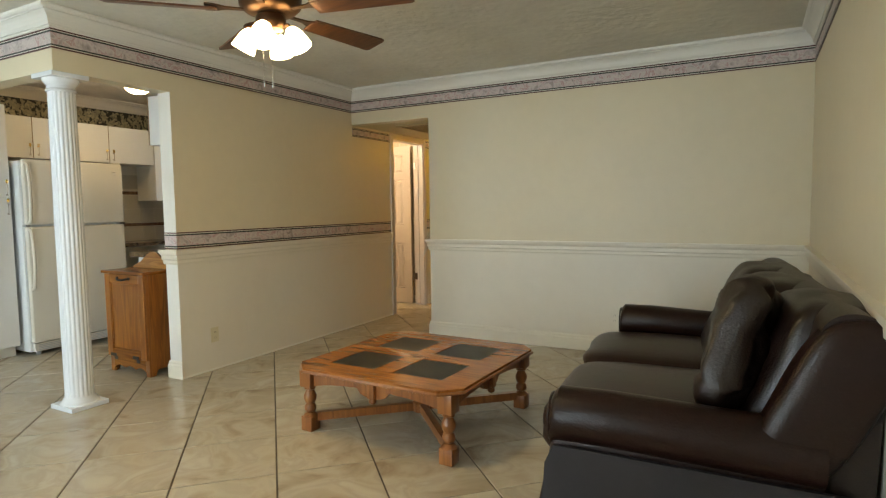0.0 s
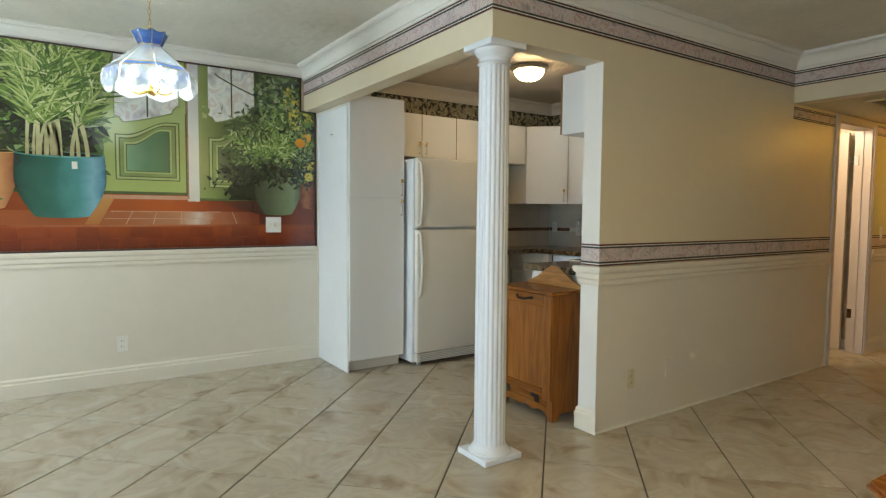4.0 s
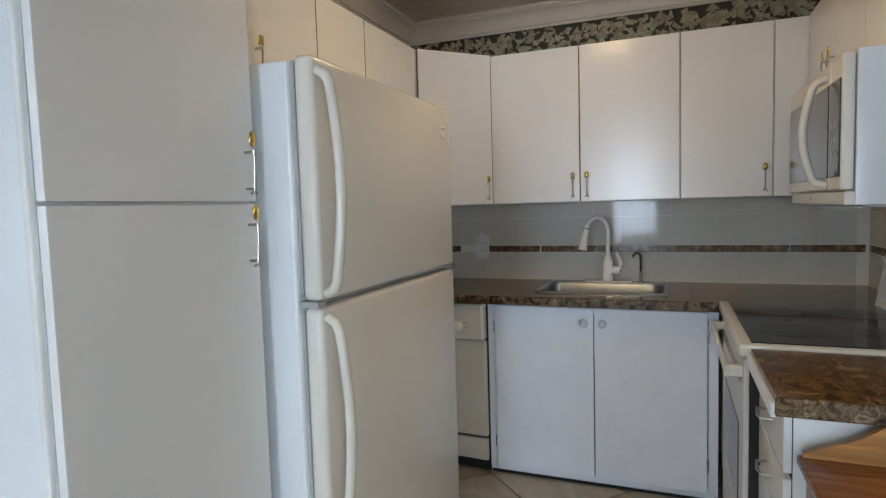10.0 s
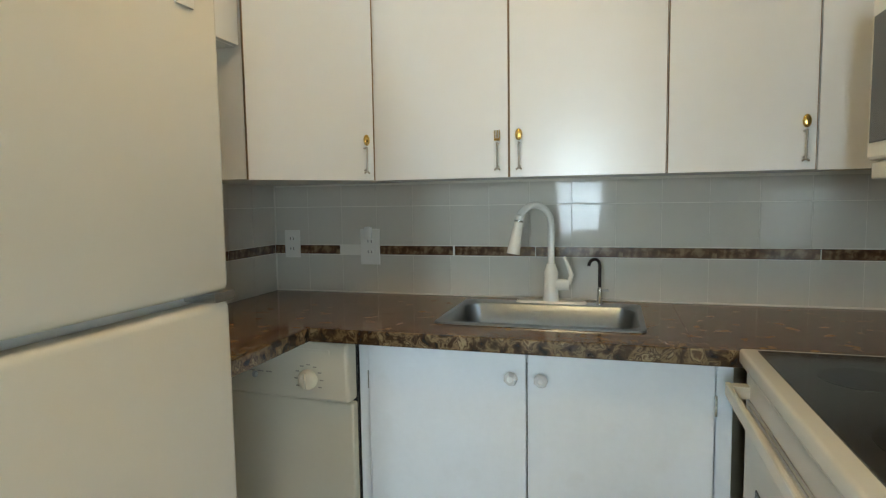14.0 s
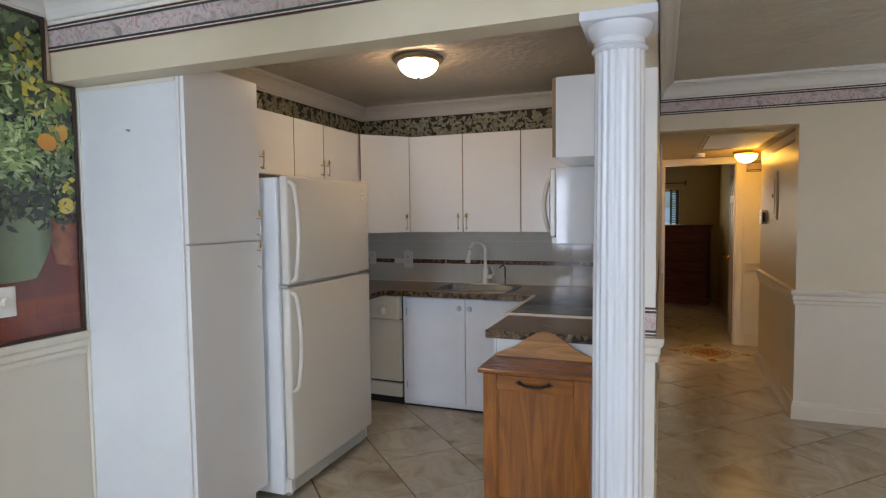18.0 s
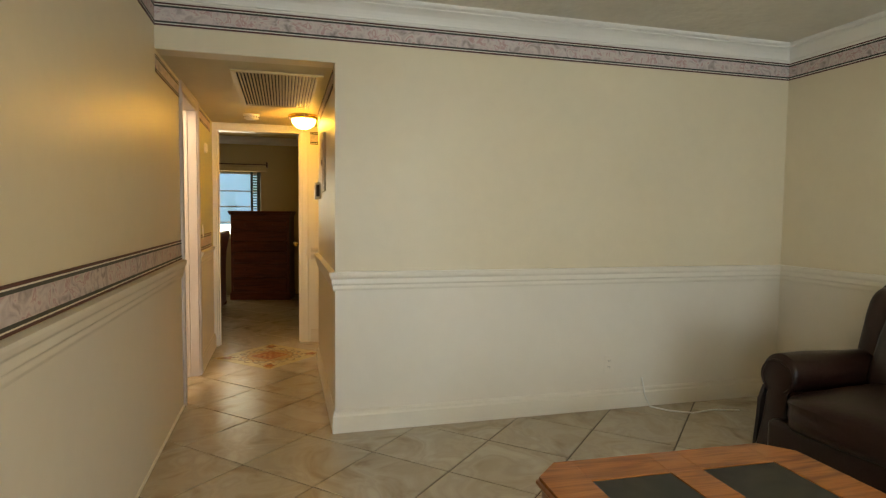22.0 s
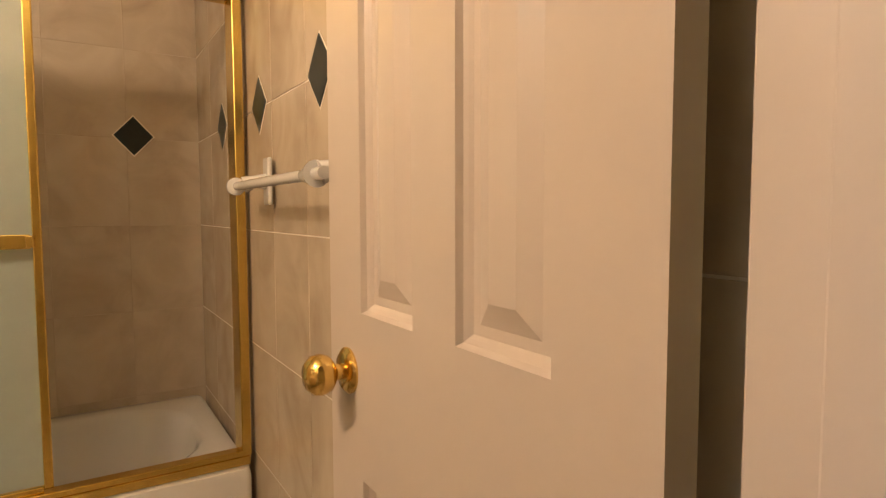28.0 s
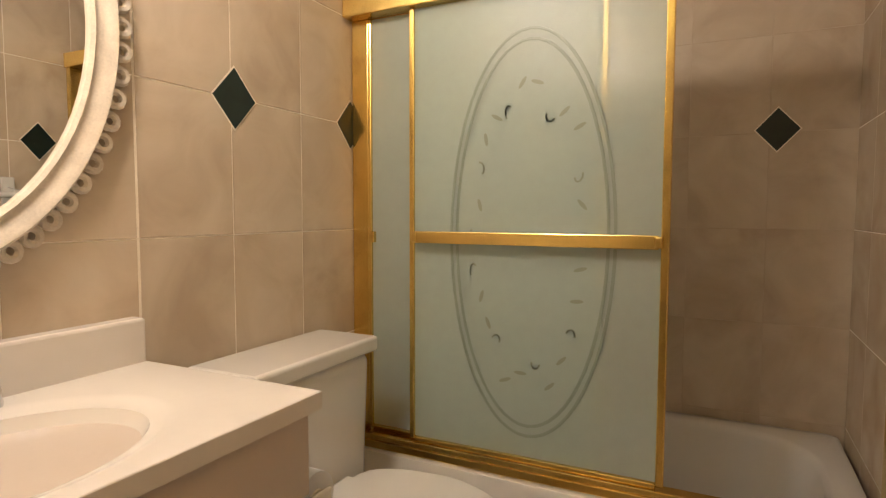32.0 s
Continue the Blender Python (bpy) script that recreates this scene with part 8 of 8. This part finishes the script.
for j in range(26):
    t = 2 * math.pi * j / 26
    k = er.uniform(0.62, 0.80)
    y, z = 5.552 + 0.235 * k * math.cos(t), 1.085 + 0.565 * k * math.sin(t)
    a = er.uniform(0, 6.28)
    if j % 3 == 2:
        pts = [(XF + 0.0034, y + 0.020 * s * math.cos(a + 3.5 * s), z + 0.030 * s * math.sin(a + 3.5 * s)) for s in [0.2 + 0.13 * q for q in range(7)]]
        bm = tube(pts, 0.0026, 5)
        for v in bm.verts:
            v.co.x = XF + 0.0034
        part("etched_curl", bm, M_ETCHL, pf)
    else:
        pts = [(y + 0.019 * math.cos(q) * math.cos(a) - 0.0055 * math.sin(q) * math.sin(a), z + 0.019 * math.cos(q) * math.sin(a) + 0.0055 * math.sin(q) * math.cos(a)) for q in [2 * math.pi * i / 10 for i in range(10)]]
        part("etched_leaf", prism(pts, 'x', XF + 0.0031, XF + 0.0036), M_ETCHL, pf)

tl = thing("toilet", "white close-coupled toilet with the lid down", "toilet")
tx = -4.995
bm = B(tx - 0.226, tx + 0.226, 4.962, 5.150, 0.39, 0.758, 0.03, 4)
for v in bm.verts:
    f = 1 - 0.12 * (0.758 - v.co.z) / 0.37
    v.co.x = tx + (v.co.x - tx) * f
part("tank", bm, M_PORC, tl, "", True)
part("tank_lid", B(tx - 0.240, tx + 0.240, 4.955, 5.164, 0.758, 0.802, 0.010, 3), M_PORC, tl)
part("flush_lever", tube([(tx + 0.17, 5.150, 0.70), (tx + 0.17, 5.165, 0.70), (tx + 0.11, 5.168, 0.695)], 0.006, 8), M_CHROME, tl, "", True)


def egg(cx, y0, y1, w, z, n=32):
    pts = []
    for k in range(n):
        a = 2 * math.pi * k / n
        yy = (y0 + y1) / 2 + (y1 - y0) / 2 * math.sin(a)
        c = math.cos(a)
        if math.sin(a) < 0:
            c = math.copysign(abs(c) ** 0.42, c)
        ww = w * c * (1 - 0.10 * max(math.sin(a), 0))
        pts.append((cx + ww, yy, z))
    return pts


part("bowl", loft([egg(tx, 5.02, 5.46, 0.11, 0.0), egg(tx, 5.02, 5.46, 0.11, 0.10), egg(tx, 5.08, 5.52, 0.13, 0.23), egg(tx, 5.13, 5.60, 0.175, 0.365), egg(tx, 5.13, 5.62, 0.183, 0.423)]), M_PORC, tl, "", True)
part("seat", loft([egg(tx, 5.185, 5.642, 0.186, 0.425), egg(tx, 5.185, 5.645, 0.188, 0.441)]), M_PORC, tl, "", True)
part("seat_lid", loft([egg(tx, 5.185, 5.645, 0.188, 0.443), egg(tx, 5.183, 5.647, 0.190, 0.456), egg(tx, 5.190, 5.640, 0.184, 0.463)]), M_PORC, tl, "white closed lid", True)
part("hinge_bar", B(tx - 0.09, tx + 0.09, 5.160, 5.190, 0.425, 0.455, 0.006), M_PORC, tl)

vn = thing("bathroom_vanity", "pale vanity cabinet with a moulded cultured marble top", "vanity")
vx0, vx1 = -4.625, -3.85
part("cabinet", B(vx0 + 0.002, vx1, 4.950, 5.398, 0.09, 0.814, 0.003), M_DOORP, vn)
part("toe_kick", B(vx0 + 0.03, vx1, 4.96, 5.34, 0.0, 0.09), M_DOORP, vn)
part("false_front", B(vx0 + 0.003, vx1, 5.399, 5.417, 0.668, 0.812, 0.003), M_DOORP, vn)
for z0, z1 in ((0.50, 0.655), (0.315, 0.488), (0.12, 0.303)):
    part("drawer", B(vx0 + 0.006, -4.30, 5.399, 5.417, z0, z1, 0.007), M_DOORP, vn)
part("door", B(-4.285, -3.87, 5.399, 5.417, 0.12, 0.655, 0.007), M_DOORP, vn)
bm = bmesh.new()
cxv, cyv = -4.235, 5.205


def oval(rx, ry, z, n=48):
    return [(cxv + rx * math.cos(2 * math.pi * k / n), cyv + ry * math.sin(2 * math.pi * k / n), z) for k in range(n)]


def square_ring(x0, x1, y0, y1, z, n=48):
    pts = []
    for k in range(n):
        a = 2 * math.pi * k / n
        ca, sa = math.cos(a), math.sin(a)
        tx_ = min((x1 - cxv) / ca if ca > 1e-9 else 9, (x0 - cxv) / ca if ca < -1e-9 else 9)
        ty_ = min((y1 - cyv) / sa if sa > 1e-9 else 9, (y0 - cyv) / sa if sa < -1e-9 else 9)
        t = min(tx_, ty_)
        pts.append([cxv + t * ca, cyv + t * sa, z])
    for cx_, cy_ in ((x0, y0), (x0, y1), (x1, y0), (x1, y1)):
        q = min(pts, key=lambda p: (p[0] - cx_) ** 2 + (p[1] - cy_) ** 2)
        q[0], q[1] = cx_, cy_
    return [tuple(p) for p in pts]


loft([square_ring(vx0 - 0.014, vx1, 4.950, 5.432, 0.815), square_ring(vx0 - 0.014, vx1, 4.950, 5.432, 0.8445), square_ring(vx0 - 0.0125, vx1, 4.950, 5.4305, 0.846),
      oval(0.255, 0.195, 0.846), oval(0.240, 0.180, 0.842), oval(0.232, 0.172, 0.838), oval(0.215, 0.158, 0.835), oval(0.19, 0.135, 0.79), oval(0.12, 0.085, 0.735), oval(0.03, 0.03, 0.722)], bm=bm)
part("top", bm, M_MARBLE, vn, "cream moulded basin top", True)
part("backsplash", B(vx0 - 0.012, vx1, 4.948, 4.988, 0.840, 0.936, 0.006), M_MARBLE, vn)
part("faucet", tube([(cxv, 5.02, 0.846), (cxv, 5.02, 0.93), (cxv, 5.06, 0.95), (cxv, 5.12, 0.935)], 0.012, 10), M_CHROME, vn, "", True)
for s in (-0.1, 0.1):
    part("tap_handle", L([(0.022, 0.846), (0.020, 0.87), (0.014, 0.90), (0.002, 0.905)], (cxv + s, 5.02, 0), 16), M_CHROME, vn, "", True)
ph = thing("toilet_paper_holder", "white toilet paper roll on a holder at the vanity end", "toilet paper")
part("roll", C((-4.685, 5.27, 0.62), (-4.685, 5.38, 0.62), 0.052, seg=24), M_LINEN, ph)
part("roll_core", C((-4.685, 5.265, 0.62), (-4.685, 5.385, 0.62), 0.02, seg=16), M_BISQUE, ph)
for y in (5.255, 5.387):
    part("arm", B(-4.71, -4.623, y, y + 0.010, 0.600, 0.640, 0.004), M_PORC, ph)

# oval mirror with a carved frame
mr = thing("oval_mirror", "oval mirror in an antique white carved frame", "mirror", (-4.215, 4.957, 1.512))
ma, mb = 0.345, 0.425
part("glass", prism([(ma * math.cos(2 * math.pi * k / 64), mb * math.sin(2 * math.pi * k / 64)) for k in range(64)], 'y', 0.0, 0.006), M_MIRROR, mr, "clear mirror glass")
def frame_ring(ra, h, n=72):
    return [((ma + ra) * math.cos(2 * math.pi * k / n), h, (mb + ra) * math.sin(2 * math.pi * k / n)) for k in range(n)]


part("frame_cove", loft([frame_ring(*q) for q in ((-0.006, 0.004), (-0.005, 0.014), (0.002, 0.019), (0.008, 0.014), (0.016, 0.013), (0.027, 0.018), (0.036, 0.027), (0.042, 0.028), (0.047, 0.020), (0.048, 0.002))], cap=False), M_FRAMEM, mr, "wide smooth cove of the frame", True)
for k in range(64):
    a = 2 * math.pi * k / 64
    p = Vector(((ma + 0.060) * math.cos(a), 0.008, (mb + 0.060) * math.sin(a)))
    t = Vector((-(ma + 0.07) * math.sin(a), 0, (mb + 0.07) * math.cos(a))).normalized()
    n = Vector((t.z, 0, -t.x))
    pts = [p + t * 0.0140 * math.cos(w) + n * 0.015 * math.sin(w) for w in [2 * math.pi * j / 12 for j in range(12)]]
    part("carved_ring", tube(pts, 0.0075, 6, closed=True), M_FRAMEM, mr, "pierced scroll of the frame", True)

tb = thing("towel_bar", "white ceramic towel bar on the tiled wall", "towel bar")
for x in (-5.135, -4.600):
    part("plate", B(x - 0.024, x + 0.024, 6.398, 6.410, 1.165, 1.285, 0.005), M_PORC, tb)
    part("post", tube([(x, 6.400, 1.225), (x, 6.37, 1.222), (x - 0.004, 6.345, 1.215)], [0.020, 0.017, 0.021], 12), M_PORC, tb, "", True)
part("bar", C((-5.18, 6.340, 1.213), (-4.575, 6.340, 1.213), 0.0115, seg=14), M_PORC, tb, "", True)
part("flare", C((-4.675, 6.340, 1.213), (-4.610, 6.340, 1.213), 0.0117, 0.024, 18), M_PORC, tb, "flared bar end", True)
part("bar_end", L([(0.012, 0), (0.023, 0.004), (0.023, 0.016), (0.012, 0.022)], (-5.19, 6.340, 1.213), 16, turn=Matrix.Rotation(radians(-90), 3, 'Y')), M_PORC, tb, "", True)
lamp_point("vanity_lamp", (-4.2, 5.25, 2.12), 47, (1.0, 0.80, 0.63), 0.09)

# ---- wall tiles ----
def tile_mesh(w, h, t, material, bevel=0.0025):
    bm = B(-w / 2, w / 2, -t, 0, -h / 2, h / 2, bevel, 1)
    me = bpy.data.meshes.new("tile")
    bm.to_mesh(me)
    bm.free()
    me.materials.append(material)
    return me


def lay(me, name, parent, m):
    ob = new(name, me)
    ob.parent = parent
    ob.matrix_parent_inverse = parent.matrix_world.inverted()
    ob.matrix_basis = m
    return ob


# bathroom: tile pitch 0.258 by 0.335
TW, TH = 0.258, 0.335
bt = tile_mesh(TW - 0.0032, TH - 0.0032, 0.0016, M_BTILE, 0.0006)
dia = bpy.data.meshes.new("green_tile")
bm = prism([(0.068, 0), (0, 0.074), (-0.068, 0), (0, -0.074)], 'y', -0.004, -0.0005)
bm.to_mesh(dia)
bm.free()
dia.materials.append(M_GREENTILE)
rim = bpy.data.meshes.new("diamond_joint")
bm = prism([(0.0735, 0), (0, 0.080), (-0.0735, 0), (0, -0.080)], 'y', -0.0022, -0.0005)
bm.to_mesh(rim)
bm.free()
rim.materials.append(M_BGROUT)
lt = structure(new("wall_tiles_left"), "beige bathroom wall tiles with dark green diamond insets", "wall tiles")
rt = structure(new("wall_tiles_right"), "beige bathroom wall tiles with dark green diamond insets", "wall tiles")
kt = structure(new("wall_tiles_tub"), "beige tiles behind the bathtub with a dark green diamond", "wall tiles")
for i in range(9):
    x = -6.19 + TW * (i + 0.5) - 0.015 + 0.003 * (i > 5)
    for j in range(7):
        z = 1.43 + TH * (j - 3.5)
        if x + TW / 2 > -3.83:
            continue
        lay(bt, "tile", lt, pose(x, 4.945, z, 0, 0, 180))
        lay(bt, "tile", rt, pose(x + 0.02, 6.424, z, 0, 0, 0))
for x in (-4.925, -5.410, -5.90):
    lay(rim, "diamond_joint", lt, pose(x, 4.945, 1.43, 0, 0, 180))
    lay(dia, "diamond_tile", lt, pose(x, 4.945, 1.43, 0, 0, 180))
for x in (-4.805, -5.265, -5.73):
    lay(rim, "diamond_joint", rt, pose(x, 6.424, 1.437, 0, 0, 0))
    lay(dia, "diamond_tile", rt, pose(x, 6.424, 1.437, 0, 0, 0))
for i in range(6):
    for j in range(7):
        lay(bt, "tile", kt, pose(-6.19, 6.295 - TW * i, 1.43 + TH * (j - 3.5), 0, 0, 90))
for y in (6.190, 5.68, 5.17):
    lay(rim, "diamond_joint", kt, pose(-6.19, y, 1.44, 0, 0, 90))
    lay(dia, "diamond_tile", kt, pose(-6.19, y, 1.44, 0, 0, 90))

# kitchen splash: six inch glazed tiles and a marble strip
KP = 0.1545
kts = structure(new("wall_tiles_splash"), "glossy grey-white kitchen tiles with a brown marble strip", "wall tiles")
structure(link_bm("trim_splash_bed", B(MX, WK, KY - 0.003, KY, 0.905, 1.365), M_KGROUT), "pale grout bed behind the splash tiles", "wall")
structure(link_bm("trim_splash_bed_west", B(MX, MX + 0.003, 3.58, KY - 0.003, 0.85, 1.75), M_KGROUT), "pale grout bed behind the splash tiles", "wall")
structure(link_bm("trim_splash_bed_east", B(WK - 0.003, WK, 2.95, KY - 0.003, 0.905, 1.75), M_KGROUT), "pale grout bed behind the splash tiles", "wall")
kr = random.Random(31)


def off():
    return kr.uniform(-0.16, 0.16)


k1 = tile_mesh(KP - 0.0018, 0.1535, 0.0022, M_KTILE, 0.0006)
k2 = tile_mesh(KP - 0.0018, 0.083, 0.0022, M_KTILE, 0.0006)
ks = tile_mesh(0.312, 0.036, 0.0026, M_KSTRIPE, 0.0006)
for i in range(16):
    x = -4.965 + KP * (i - 8) + KP / 2
    if MX + 0.06 < x < WK - 0.06:
        lay(k1, "tile", kts, pose(x, KY - 0.003, 0.993, off(), 0, off()))
        lay(k1, "tile", kts, pose(x, KY - 0.003, 1.190, off(), 0, off()))
        lay(k2, "tile", kts, pose(x, KY - 0.003, 1.311, off(), 0, off()))
for x in (-6.06, -5.575, -5.255, -4.94, -4.632, -4.32, -4.005):
    lay(ks, "marble_strip", kts, pose(x, KY - 0.003, 1.0915))
for i in range(13):
    y = KY - 0.01 - KP * (i + 0.5)
    if y > 3.62:
        for z in (0.993, 1.190, 1.347, 1.57):
            lay(k1, "tile", kts, pose(MX + 0.003, y, z, 0, 0, 90))
    if y > 3.0:
        for z in (0.993, 1.190, 1.347, 1.504, 1.66):
            lay(k1, "tile", kts, pose(WK - 0.003, y, z, 0, 0, -90))
for k in range(6):
    y = KY - 0.01 - 0.315 * (k + 0.5)
    if y > 3.75:
        lay(ks, "marble_strip", kts, pose(MX + 0.003, y, 1.0915, 0, 0, 90))
        if y < 4.2:
            lay(ks, "marble_strip", kts, pose(MX + 0.003, y, 1.448, 0, 0, 90))
    if y > 3.0:
        lay(ks, "marble_strip", kts, pose(WK - 0.003, y, 1.0915, 0, 0, -90))
me_edge = bpy.data.meshes.new("edge_strip")
bm = B(-0.009, 0.009, -0.008, 0, -0.42, 0.42, 0.002, 1)
bm.to_mesh(me_edge)
bm.free()
me_edge.materials.append(M_KSTRIPE)
lay(me_edge, "marble_edge", kts, pose(WK - 0.003, 2.955, 1.325, 0, 0, -90))

# ---- floor tiles, laid diagonally ----
D = 0.3268
side = D * math.sqrt(2) - 0.0078
tile = bpy.data.meshes.new("floor_tile")
bm = B(-side / 2, side / 2, -side / 2, side / 2, -0.010, 0.0, 0.0015, 1)
bm.to_mesh(tile)
bm.free()
tile.materials.append(M_FLOOR)
rest = bmesh.new()
count = 0
spots = []
for i in range(-14, 16):
    for j in range(-14, 32):
        if (i + j) % 2:
            x, y = -3.27 + D * i, 1.94 + D * j
            if -6.5 < x < (0.62 if y < 5.0 else 1.15) and SY - 0.25 < y < 11.0 and not (x < -6.2 - D and y < 7.4):
                spots.append((x, y))
fr = random.Random(2)
for x, y in spots:
    dz = fr.uniform(-0.0006, 0.0)
    near = (-6.3 < x < 0.4 and -0.2 < y < 5.0) or (-3.9 < x < -2.4 and 4.9 < y < 8.6)
    if near and count < 290:
        lay(tile, "tile", floor, pose(x, y, dz, 0, 0, 45))
        count += 1
    else:
        tmp = B(-side / 2, side / 2, -side / 2, side / 2, -0.010, 0.0)
        tmp.transform(pose(x, y, dz, 0, 0, 45))
        join(rest, tmp)
ob = part("tiles_beyond", rest, M_FLOOR, floor)
ob["kind"] = "stuff"
